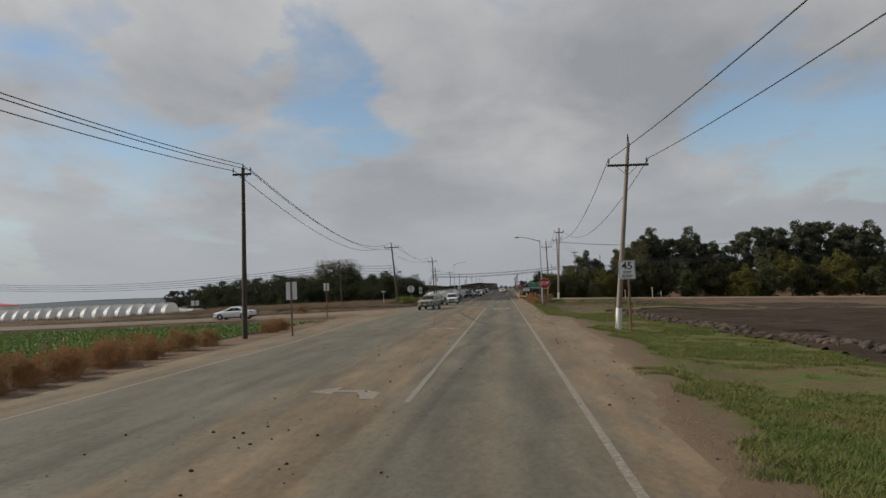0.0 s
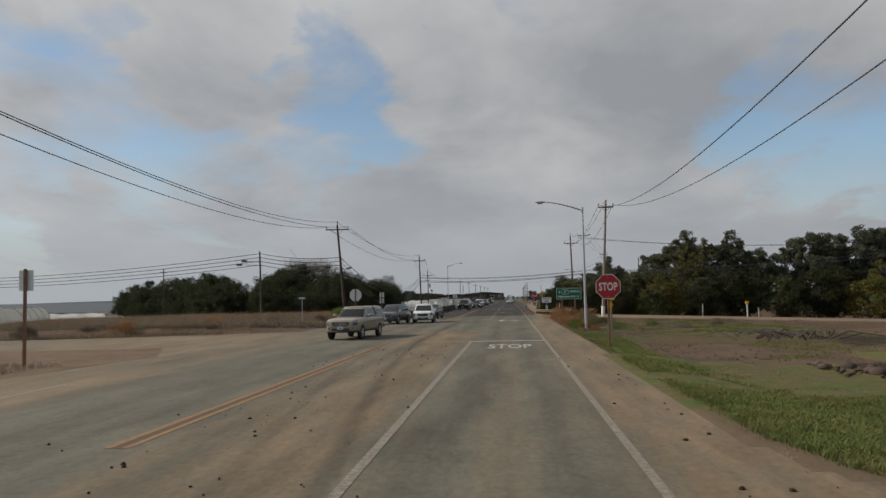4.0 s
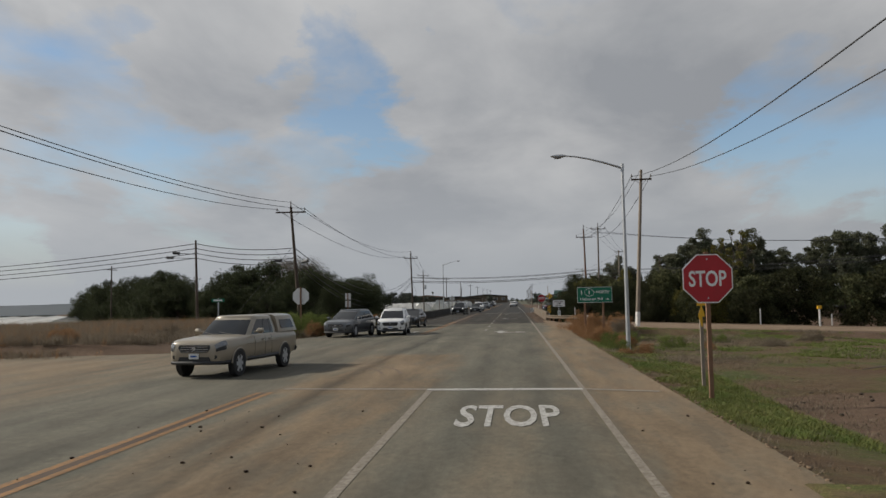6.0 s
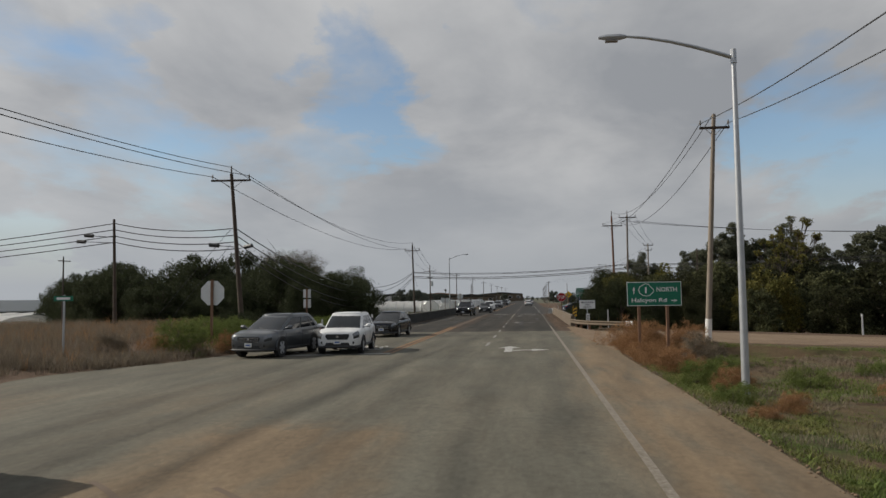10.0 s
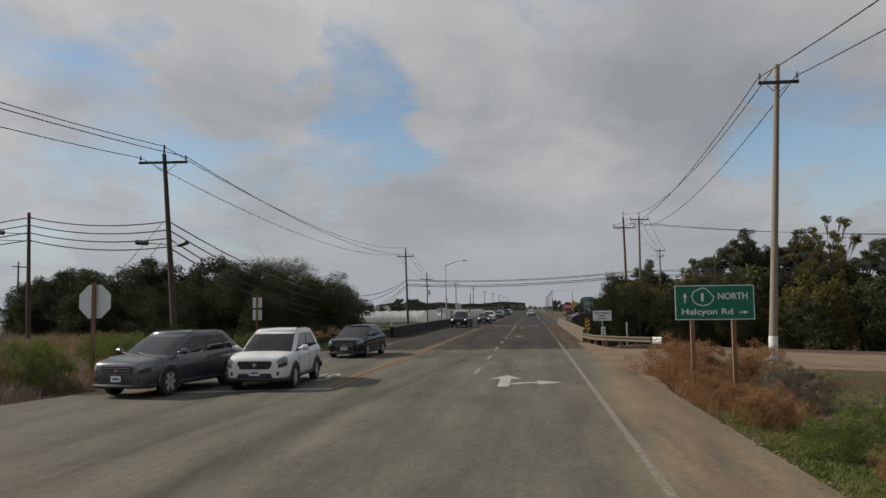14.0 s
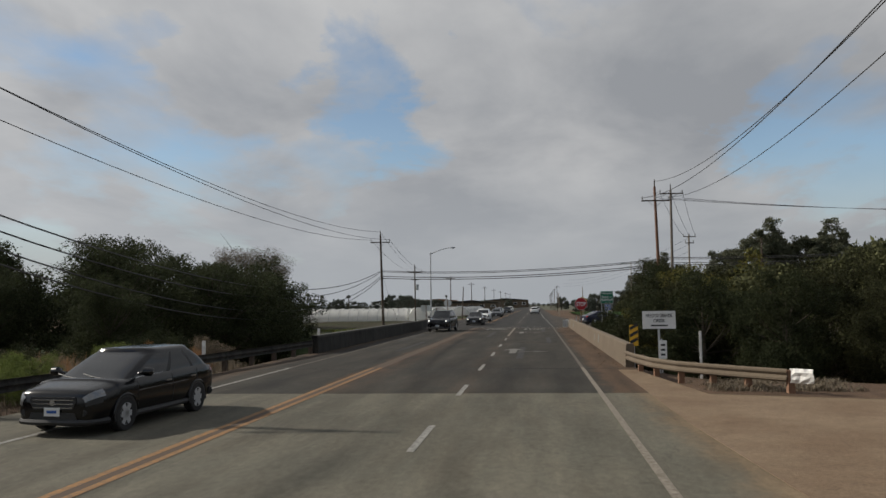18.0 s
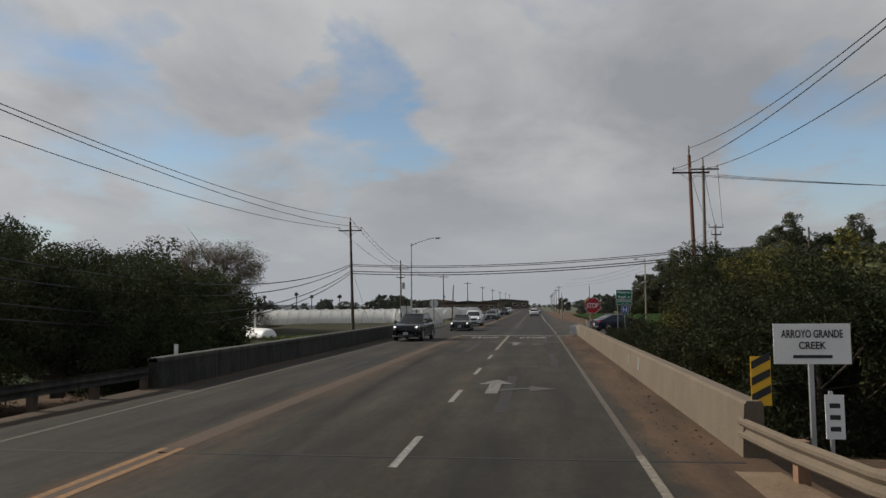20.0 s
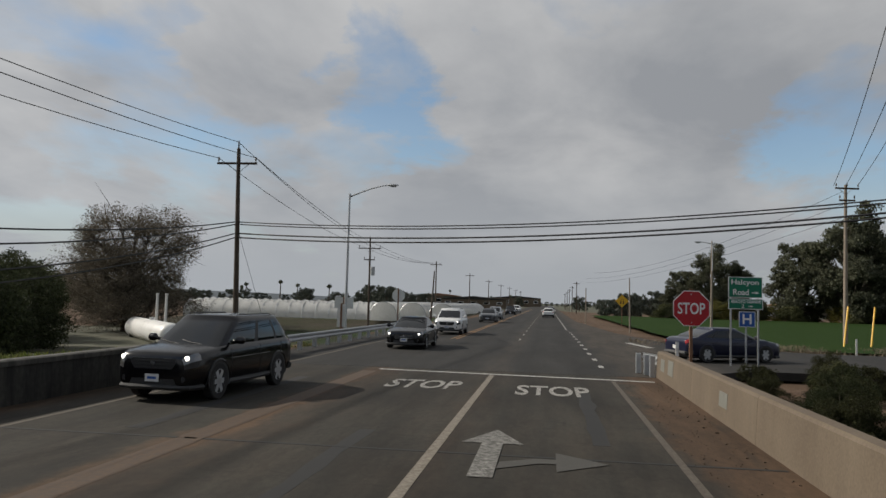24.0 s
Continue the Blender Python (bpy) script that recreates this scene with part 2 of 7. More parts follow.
def soil(name, shades, patch, rough=0.95, relief=0.03, speck=1.0):
    """Bare or weedy ground: three shades in patches (patch per metre), with lumps, grit and relief."""
    m = bpy.data.materials.new(name)
    m.use_nodes = True
    N, K = m.node_tree.nodes, m.node_tree.links
    p = N["Principled BSDF"]
    p.inputs["Roughness"].default_value, p.inputs["Specular IOR Level"].default_value = rough, 0.2
    tc = N.new("ShaderNodeTexCoord")

    def fbm(scale, detail, rough_):
        n = N.new("ShaderNodeTexNoise")
        n.inputs["Scale"].default_value, n.inputs["Detail"].default_value, n.inputs["Roughness"].default_value = scale, detail, rough_
        K.new(tc.outputs["Object"], n.inputs["Vector"])
        return n.outputs["Fac"]
    ramp = N.new("ShaderNodeValToRGB")
    el = ramp.color_ramp.elements
    el[0].position, el[0].color = 0.36, (*shades[0], 1)
    el[1].position, el[1].color = 0.64, (*shades[2], 1)
    mid = el.new(0.5); mid.color = (*shades[1], 1)
    K.new(fbm(patch, 9, 0.66), ramp.inputs[0])
    last, heights = ramp.outputs[0], []
    for scale, detail, k in ((2.6, 8, 0.2), (17.0, 6, 0.3), (75.0, 3, 0.34)):
        f = fbm(scale, detail, 0.65)
        heights.append(f)
        r = N.new("ShaderNodeMapRange")
        r.inputs["From Min"].default_value, r.inputs["From Max"].default_value = 0.3, 0.7
        r.inputs["To Min"].default_value, r.inputs["To Max"].default_value = 1 - k * speck, 1 + k * speck
        K.new(f, r.inputs["Value"])
        sc = N.new("ShaderNodeVectorMath"); sc.operation = "SCALE"
        K.new(last, sc.inputs[0]); K.new(r.outputs[0], sc.inputs["Scale"])
        last = sc.outputs[0]
    K.new(last, p.inputs["Base Color"])
    add = N.new("ShaderNodeMath"); add.operation = "MULTIPLY_ADD"; add.inputs[1].default_value = 2.5
    K.new(heights[0], add.inputs[0]); K.new(heights[1], add.inputs[2])
    bp = N.new("ShaderNodeBump")
    bp.inputs["Strength"].default_value, bp.inputs["Distance"].default_value = 0.8, relief
    K.new(add.outputs[0], bp.inputs["Height"]); K.new(bp.outputs[0], p.inputs["Normal"])
    MATS[name] = m
    return m


def worn(name, colour, under, amount):
    """Road paint worn through to what lies below it."""
    m = mat(name, colour, tuple(c * 0.85 for c in colour), 0.8, 1.0, 40)
    N, K = m.node_tree.nodes, m.node_tree.links
    p = N["Principled BSDF"]
    src = p.inputs["Base Color"].links[0].from_socket
    tc, n = N.new("ShaderNodeTexCoord"), N.new("ShaderNodeTexNoise")
    n.inputs["Scale"].default_value, n.inputs["Detail"].default_value, n.inputs["Roughness"].default_value = 9.0, 10, 0.8
    K.new(tc.outputs["Object"], n.inputs["Vector"])
    r = N.new("ShaderNodeMapRange")
    r.inputs["From Min"].default_value, r.inputs["From Max"].default_value = 0.62 - amount * 0.25, 0.82 - amount * 0.25
    K.new(n.outputs["Fac"], r.inputs["Value"])
    mix = N.new("ShaderNodeMix"); mix.data_type = "RGBA"
    mix.inputs["B"].default_value = (*under, 1)
    K.new(r.outputs[0], mix.inputs["Factor"]); K.new(src, mix.inputs["A"]); K.new(mix.outputs["Result"], p.inputs["Base Color"])
    return m


def glass(name, tint=(0.008, 0.01, 0.012)):
    m = mat(name, tint, tint, 0.03, 1, 2, spec=0.55)
    return m


def lamp_mat(name, colour, strength):
    m = mat(name, colour, colour, 0.3)
    p = m.node_tree.nodes["Principled BSDF"]
    p.inputs["Emission Color"].default_value, p.inputs["Emission Strength"].default_value = (*colour, 1), strength
    return m


def leafy(m, through_light=0.3):
    """Thin leaves: part of the light passes through them."""
    N, K = m.node_tree.nodes, m.node_tree.links
    p, out = N["Principled BSDF"], N["Material Output"]
    tr, mix = N.new("ShaderNodeBsdfTranslucent"), N.new("ShaderNodeMixShader")
    K.new(p.inputs["Base Color"].links[0].from_socket, tr.inputs["Color"])
    mix.inputs[0].default_value = through_light
    K.new(p.outputs[0], mix.inputs[1]); K.new(tr.outputs[0], mix.inputs[2]); K.new(mix.outputs[0], out.inputs[0])
    return m


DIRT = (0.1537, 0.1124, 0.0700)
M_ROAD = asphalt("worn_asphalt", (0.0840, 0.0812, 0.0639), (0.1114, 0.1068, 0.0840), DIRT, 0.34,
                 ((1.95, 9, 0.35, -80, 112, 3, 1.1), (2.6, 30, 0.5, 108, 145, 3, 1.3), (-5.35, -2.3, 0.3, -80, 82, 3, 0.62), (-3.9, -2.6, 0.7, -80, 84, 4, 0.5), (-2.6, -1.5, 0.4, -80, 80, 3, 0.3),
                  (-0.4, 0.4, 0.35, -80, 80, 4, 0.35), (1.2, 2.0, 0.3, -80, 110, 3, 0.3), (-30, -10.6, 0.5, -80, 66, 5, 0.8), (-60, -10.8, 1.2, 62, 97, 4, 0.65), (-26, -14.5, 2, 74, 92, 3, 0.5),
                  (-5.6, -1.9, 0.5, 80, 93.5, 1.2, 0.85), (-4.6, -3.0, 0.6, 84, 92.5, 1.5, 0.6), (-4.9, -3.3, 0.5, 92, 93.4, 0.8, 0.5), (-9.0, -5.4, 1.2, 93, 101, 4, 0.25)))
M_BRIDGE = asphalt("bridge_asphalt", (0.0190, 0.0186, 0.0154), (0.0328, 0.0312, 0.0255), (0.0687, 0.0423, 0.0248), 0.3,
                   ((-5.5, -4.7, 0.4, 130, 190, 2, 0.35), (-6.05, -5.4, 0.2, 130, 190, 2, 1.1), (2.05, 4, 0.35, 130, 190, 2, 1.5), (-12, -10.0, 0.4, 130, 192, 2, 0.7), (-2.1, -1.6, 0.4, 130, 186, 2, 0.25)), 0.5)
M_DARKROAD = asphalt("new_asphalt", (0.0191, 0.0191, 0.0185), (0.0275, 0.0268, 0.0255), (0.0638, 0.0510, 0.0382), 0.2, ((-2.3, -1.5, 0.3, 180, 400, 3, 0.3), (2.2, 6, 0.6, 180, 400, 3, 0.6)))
M_DIRT = soil("packed_dirt", ((0.1587, 0.1090, 0.0704), (0.1819, 0.1305, 0.0858), (0.2102, 0.1527, 0.1030)), 0.35, relief=0.012, speck=0.7)
M_DUST = soil("dust_drift", ((0.0975, 0.0622, 0.039), (0.1237, 0.081, 0.0525), (0.1425, 0.0975, 0.066)), 0.5, relief=0.012, speck=0.8)
M_SOIL = soil("plowed_soil", ((0.0281, 0.0179, 0.0109), (0.039, 0.025, 0.0156), (0.053, 0.0351, 0.0218)), 0.3, relief=0.05)
M_EARTH = soil("dry_earth", ((0.073, 0.0465, 0.0295), (0.099, 0.0635, 0.041), (0.122, 0.0825, 0.056)), 0.22, relief=0.04)
M_VERGE = soil("verge_earth", ((0.12, 0.079, 0.046), (0.105, 0.094, 0.034), (0.06, 0.1, 0.018)), 0.75, relief=0.05)


def dirt_margin(m):
    """Bare dirt along the shoulder that gives way to the verge's grass in a ragged line."""
    N, K = m.node_tree.nodes, m.node_tree.links
    p = N["Principled BSDF"]
    src = p.inputs["Base Color"].links[0].from_socket

    def op(kind, x, y):
        o = N.new("ShaderNodeMath"); o.operation = kind
        for k, v in enumerate((x, y)):
            if isinstance(v, (int, float)):
                o.inputs[k].default_value = v
            else:
                K.new(v, o.inputs[k])
        return o.outputs[0]
    tc, sep, n = N.new("ShaderNodeTexCoord"), N.new("ShaderNodeSeparateXYZ"), N.new("ShaderNodeTexNoise")
    n.inputs["Scale"].default_value, n.inputs["Detail"].default_value, n.inputs["Roughness"].default_value = 0.8, 8, 0.7
    K.new(tc.outputs["Object"], sep.inputs[0]); K.new(tc.outputs["Object"], n.inputs["Vector"])
    y = sep.outputs["Y"]
    near, past = op("ADD", op("MULTIPLY", y, 0.075), 2.9), op("MAXIMUM", op("SUBTRACT", 17.6, op("MULTIPLY", y, 0.25)), 2.6)
    d = op("SUBTRACT", sep.outputs["X"], op("MINIMUM", op("MINIMUM", near, 5.0), past))
    d = op("ADD", d, op("MULTIPLY", op("SUBTRACT", n.outputs["Fac"], 0.5), 3.2))
    r = N.new("ShaderNodeMapRange"); r.interpolation_type = "SMOOTHSTEP"
    r.inputs["From Min"].default_value, r.inputs["From Max"].default_value = 0.25, 0.75
    K.new(d, r.inputs["Value"])
    mix = N.new("ShaderNodeMix"); mix.data_type = "RGBA"
    mix.inputs["A"].default_value = (0.128, 0.09, 0.056, 1)
    K.new(r.outputs[0], mix.inputs["Factor"]); K.new(src, mix.inputs["B"]); K.new(mix.outputs["Result"], p.inputs["Base Color"])


dirt_margin(M_VERGE)
M_ROUGH = soil("rough_ground", ((0.088, 0.052, 0.031), (0.1, 0.072, 0.038), (0.06, 0.075, 0.02)), 0.3, relief=0.06)
M_YARD = soil("yard_earth", ((0.0259, 0.0294, 0.0104), (0.0324, 0.0302, 0.0155), (0.0432, 0.0346, 0.0229)), 0.12, relief=0.04)
M_BANK = soil("green_bank", ((0.017, 0.034, 0.006), (0.025, 0.038, 0.009), (0.032, 0.03, 0.014)), 0.25, relief=0.05)
M_LAND = mat("far_land", (0.075, 0.07, 0.045), (0.047, 0.052, 0.027), 0.95, 0.01, 0.2)
M_CROP = mat("crop_green", (0.017, 0.036, 0.008), (0.026, 0.048, 0.012), 0.95, 0.25, 3, 0.08, spec=0.05)
M_WHITE = worn("road_white", (0.289, 0.2805, 0.255), (0.0765, 0.0723, 0.0638), 0.8)
M_EDGE = worn("road_white_dusty", (0.26, 0.23, 0.185), (0.11, 0.09, 0.066), 0.9)
M_EDGEB = worn("bridge_edge_white", (0.14, 0.122, 0.097), (0.06, 0.047, 0.034), 1.1)
M_WORDB = worn("bridge_letter", (0.391, 0.3782, 0.3485), (0.0595, 0.0553, 0.0467), 0.8)
M_YELLOW = worn("road_yellow", (0.3034, 0.1445, 0.0361), (0.1228, 0.0795, 0.0448), 0.85)
M_YELLOWB = worn("road_yellow_dusty", (0.088, 0.048, 0.021), (0.05, 0.0325, 0.0205), 0.95)
M_STOPW = worn("road_letter", (0.45, 0.441, 0.414), (0.09, 0.0855, 0.072), 0.72)
M_ARROW = worn("road_arrow", (0.306, 0.2975, 0.272), (0.0638, 0.0595, 0.051), 1.05)
M_FAINT = worn("road_arrow_faint", (0.2, 0.19, 0.17), (0.05, 0.047, 0.04), 1.5)
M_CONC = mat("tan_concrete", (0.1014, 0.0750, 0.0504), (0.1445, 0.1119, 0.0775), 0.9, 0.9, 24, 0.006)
# Stains plus the shade on the west barrier's road face, in one colour.
M_CONCD = mat("stained_shaded_concrete", (0.055, 0.051, 0.043), (0.02, 0.019, 0.016), 0.9, 0.8, 9, 0.008)


def streaked(m, dark, amount):
    """Water stains that run down the face."""
    N, K = m.node_tree.nodes, m.node_tree.links
    p = N["Principled BSDF"]
    src = p.inputs["Base Color"].links[0].from_socket
    tc, mp, n, r, mix = N.new("ShaderNodeTexCoord"), N.new("ShaderNodeMapping"), N.new("ShaderNodeTexNoise"), N.new("ShaderNodeMapRange"), N.new("ShaderNodeMix")
    mp.inputs["Scale"].default_value = (4.0, 4.0, 0.5)
    n.inputs["Scale"].default_value, n.inputs["Detail"].default_value, n.inputs["Roughness"].default_value = 0.9, 9, 0.68
    r.inputs["From Min"].default_value, r.inputs["From Max"].default_value, r.inputs["To Max"].default_value = 0.42, 0.62, amount
    mix.data_type = "RGBA"; mix.inputs["B"].default_value = (*dark, 1)
    K.new(tc.outputs["Object"], mp.inputs[0]); K.new(mp.outputs[0], n.inputs["Vector"]); K.new(n.outputs["Fac"], r.inputs["Value"])
    K.new(r.outputs[0], mix.inputs["Factor"]); K.new(src, mix.inputs["A"]); K.new(mix.outputs["Result"], p.inputs["Base Color"])
    return m


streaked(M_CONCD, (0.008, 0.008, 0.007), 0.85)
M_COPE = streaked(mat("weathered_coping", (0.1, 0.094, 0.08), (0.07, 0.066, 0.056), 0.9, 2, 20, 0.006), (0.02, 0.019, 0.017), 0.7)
streaked(M_CONC, (0.075, 0.058, 0.042), 0.2)
M_WOOD = mat("weathered_pole", (0.052, 0.036, 0.0264), (0.08, 0.06, 0.044), 0.9, 3, 40, 0.004, vary=0.15)
M_WOODL = mat("grey_pole", (0.2, 0.164, 0.128), (0.256, 0.212, 0.168), 0.9, 3, 40, 0.004)
M_WOODG = mat("dark_grey_pole", (0.12, 0.1, 0.082), (0.16, 0.135, 0.11), 0.9, 3, 40, 0.004)
M_WOODR = mat("red_pole", (0.12, 0.058, 0.036), (0.15, 0.08, 0.05), 0.9, 3, 40, 0.004)
M_PAINTW = mat("white_paint", (0.72, 0.71, 0.68), (0.6, 0.58, 0.54), 0.7, 4, 30)
M_POST = mat("redwood_post", (0.17, 0.09, 0.05), (0.23, 0.13, 0.08), 0.85, 5, 40, 0.002)
M_GALV = mat("galvanised_steel", (0.5, 0.51, 0.52), (0.4, 0.41, 0.42), 0.45, 4, 40, metal=0.7)
M_ALUM = mat("sign_back", (0.7, 0.71, 0.7), (0.6, 0.61, 0.6), 0.45, 5, 40, metal=0.4)
M_SIGNW = mat("sign_white", (0.78, 0.78, 0.76), (0.68, 0.68, 0.66), 0.5, 3, 30)
M_RED = mat("sign_red", (0.42, 0.012, 0.02), (0.34, 0.012, 0.018), 0.45, 3, 30)
M_GREEN = mat("sign_green", (0.0, 0.16, 0.085), (0.0, 0.125, 0.07), 0.45, 3, 30)
M_BLUE = mat("sign_blue", (0.015, 0.09, 0.34), (0.012, 0.07, 0.28), 0.45, 3, 30)
M_YSIGN = mat("sign_yellow", (0.75, 0.42, 0.015), (0.65, 0.36, 0.02), 0.5, 3, 30)
M_BLACK = mat("sign_black", (0.012, 0.012, 0.012), (0.02, 0.02, 0.02), 0.5, 3, 30)
M_WIRE = mat("cable_black", (0.02, 0.02, 0.022), (0.03, 0.03, 0.03), 0.6)
M_GLASSI = mat("insulator", (0.12, 0.11, 0.1), (0.2, 0.18, 0.16), 0.3)
M_FILM = leafy(mat("tunnel_film", (0.8, 0.8, 0.78), (0.66, 0.66, 0.63), 0.5, 0.35, 3, 0.03), 0.5)
M_TANK = mat("white_tank", (0.75, 0.75, 0.73), (0.66, 0.65, 0.62), 0.4, 1, 20)
M_BARK = mat("bark", (0.0525, 0.0413, 0.03), (0.0825, 0.0675, 0.0525), 0.95, 3, 30, 0.01)
M_OAK = mat("oak_leaf", (0.03, 0.038, 0.018), (0.053, 0.062, 0.028), 0.7, 0.3, 3, spec=0.15, island=0.45)
M_EUC = mat("gum_leaf", (0.078, 0.084, 0.055), (0.125, 0.128, 0.082), 0.7, 0.2, 3, spec=0.15, island=0.45)
# Creek and shrub greens have shade mixed in; M_BRUSH is their lit copy.
M_CREEK = mat("shaded_creek_leaf", (0.022, 0.026, 0.012), (0.045, 0.045, 0.018), 0.75, 0.4, 4, spec=0.15, island=0.6)
M_SHRUB = mat("shaded_shrub_leaf", (0.019, 0.026, 0.012), (0.04, 0.046, 0.019), 0.75, 0.4, 4, spec=0.15, island=0.4)
M_BRUSH = mat("lit_brush_leaf", (0.0540, 0.0624, 0.0288), (0.0960, 0.0960, 0.0432), 0.75, 0.4, 4, spec=0.15, island=0.6)
M_YELLOWLEAF = mat("autumn_leaf", (0.16, 0.13, 0.03), (0.075, 0.085, 0.03), 0.75, 0.4, 3, spec=0.15, island=0.5)
M_BROOM = mat("coyote_brush", (0.1, 0.13, 0.035), (0.15, 0.18, 0.05), 0.8, 0.6, 5, spec=0.15, island=0.4)
M_DRY = mat("dry_weed", (0.14, 0.112, 0.078), (0.215, 0.175, 0.125), 0.9, 0.5, 5, island=0.4)
M_RUST = mat("tumbleweed", (0.23, 0.12, 0.05), (0.32, 0.18, 0.085), 0.9, 0.6, 5, island=0.4)
M_GRASS = mat("green_grass", (0.085, 0.13, 0.022), (0.165, 0.15, 0.046), 0.85, 0.5, 3, island=0.45)
M_WILLOW = mat("bare_twig", (0.104, 0.0896, 0.068), (0.152, 0.132, 0.1), 0.9, 0.5, 5, spec=0.15, island=0.4)
for m_ in (M_BRUSH, M_OAK, M_EUC, M_CREEK, M_SHRUB, M_YELLOWLEAF, M_BROOM, M_DRY, M_RUST, M_GRASS, M_WILLOW):
    leafy(m_)
M_TYRE = mat("tyre", (0.015, 0.015, 0.016), (0.025, 0.024, 0.023), 0.85)
M_RIM = mat("alloy", (0.5, 0.51, 0.52), (0.42, 0.43, 0.44), 0.4, metal=0.25)
M_TRIM = mat("black_trim", (0.018, 0.018, 0.019), (0.025, 0.025, 0.025), 0.55)
M_CHROME = mat("chrome", (0.6, 0.61, 0.62), (0.5, 0.5, 0.52), 0.2, metal=0.9)
M_WINDOW = glass("car_glass")
M_HEAD = mat("headlight_glass", (0.2, 0.21, 0.22), (0.1, 0.105, 0.115), 0.12, spec=0.8, coat=0.8)
M_LIT = lamp_mat("lit_headlight", (1.0, 0.95, 0.85), 2.5)
M_TAIL = mat("tail_light", (0.35, 0.01, 0.01), (0.28, 0.01, 0.01), 0.2, coat=0.6)
M_PLATE = mat("plate_white", (0.68, 0.68, 0.66), (0.6, 0.6, 0.58), 0.5)


# ---- mesh helpers ----
class Mesh:
    """Collects boxes, tubes and sheets and makes one mesh of them."""

    def __init__(self):
        self.v, self.f = [], []

    def add(self, verts, faces):
        n = len(self.v)
        self.v += [tuple(p) for p in verts]
        self.f += [tuple(n + i for i in f) for f in faces]
        return self

    def box(self, c, s, m=None, taper=1.0):
        pts = [Vector((x * s[0] / 2 * (taper if z > 0 else 1), y * s[1] / 2 * (taper if z > 0 else 1), z * s[2] / 2)) for z in (-1, 1) for x, y in ((-1, -1), (1, -1), (1, 1), (-1, 1))]
        if m is not None:
            pts = [m @ p for p in pts]
        pts = [p + Vector(c) for p in pts]
        return self.add(pts, [(3, 2, 1, 0), (4, 5, 6, 7), (0, 1, 5, 4), (1, 2, 6, 5), (2, 3, 7, 6), (3, 0, 4, 7)])

    def tube(self, points, radii, n=8, cap=True):
        pts = [Vector(p) for p in points]
        rings = []
        for i, p in enumerate(pts):
            d = (pts[min(i + 1, len(pts) - 1)] - pts[max(i - 1, 0)]).normalized()
            a = d.cross(Vector((0.0, 0.0, 1.0)))
            a = Vector((1, 0, 0)) if a.length < 1e-3 else a.normalized()
            b = d.cross(a)
            r = radii[i] if isinstance(radii, (list, tuple)) else radii
            rings.append([p + (a * math.cos(6.28319 * k / n) + b * math.sin(6.28319 * k / n)) * r for k in range(n)])
        faces = []
        for i in range(len(pts) - 1):
            faces += [(i * n + k, i * n + (k + 1) % n, (i + 1) * n + (k + 1) % n, (i + 1) * n + k) for k in range(n)]
        if cap:
            faces += [tuple(range(n)), tuple((len(pts) - 1) * n + k for k in reversed(range(n)))]
        return self.add([q for r in rings for q in r], faces)

    def prism(self, outline, y0, y1, plane="xz", c=(0, 0, 0)):
        """An outline pushed through from y0 to y1."""
        n = len(outline)
        put = {"xz": lambda a, b, d: (a + c[0], d + c[1], b + c[2]), "xy": lambda a, b, d: (a + c[0], b + c[1], d + c[2]), "yz": lambda a, b, d: (d + c[0], a + c[1], b + c[2])}[plane]
        v = [put(a, b, y0) for a, b in outline] + [put(a, b, y1) for a, b in outline]
        return self.add(v, [tuple(range(n)), tuple(n + k for k in reversed(range(n)))] + [(k, n + k, n + (k + 1) % n, (k + 1) % n) for k in range(n)])

    def loft(self, rings, close=True):
        n = len(rings[0])
        f = []
        for i in range(len(rings) - 1):
            f += [(i * n + k, i * n + (k + 1) % n, (i + 1) * n + (k + 1) % n, (i + 1) * n + k) for k in range(n)]
        if close:
            f += [tuple(range(n)), tuple((len(rings) - 1) * n + k for k in reversed(range(n)))]
        return self.add([p for r in rings for p in r], f)

    def data(self, name, smooth=False):
        me = bpy.data.meshes.new(name)
        me.from_pydata(self.v, [], self.f)
        bm = bmesh.new(); bm.from_mesh(me)
        if len(self.f) < 4000:
            bmesh.ops.recalc_face_normals(bm, faces=bm.faces)
        bm.to_mesh(me); bm.free()
        if smooth:
            me.shade_smooth()
            me.set_sharp_from_angle(angle=radians(38))
        return me


def part(name, shape, material, parent=None, label="", smooth=False):
    me = shape.data(name, smooth) if isinstance(shape, Mesh) else shape
    if not me.materials:
        me.materials.append(material)
    ob = new(name, me)
    if parent is not None:
        ob.parent = parent
    return tagged(ob, label) if label else ob


def thing(name, label, category, group="", kind="", at=None):
    ob = tagged(new(name), label, category, group, kind)
    if at is not None:
        ob.matrix_basis = at
    return ob


def writing(name, text, width, height, m, material, parent, label="", thick=0.004):
    """Letters of the built-in font fitted to a width and height, lying in the xy plane of m, with their lower left corner at its origin."""
    cu = bpy.data.curves.new(name, "FONT")
    cu.body, cu.extrude, cu.resolution_u, cu.offset = text, 0.01, 3, 0.018
    tmp = bpy.data.objects.new(name, cu)
    scene.collection.objects.link(tmp)
    me = bpy.data.meshes.new_from_object(tmp.evaluated_get(bpy.context.evaluated_depsgraph_get()))
    bpy.data.objects.remove(tmp)
    co = np.empty(len(me.vertices) * 3, np.float32); me.vertices.foreach_get("co", co); co = co.reshape(-1, 3)
    lo, hi = co.min(0), co.max(0)
    co = (co - lo) / (hi - lo) * (width, height, thick)
    me.vertices.foreach_set("co", co.ravel().astype(np.float32))
    me.transform(m)
    me.materials.clear()
    return part(name, me, material, parent, label)


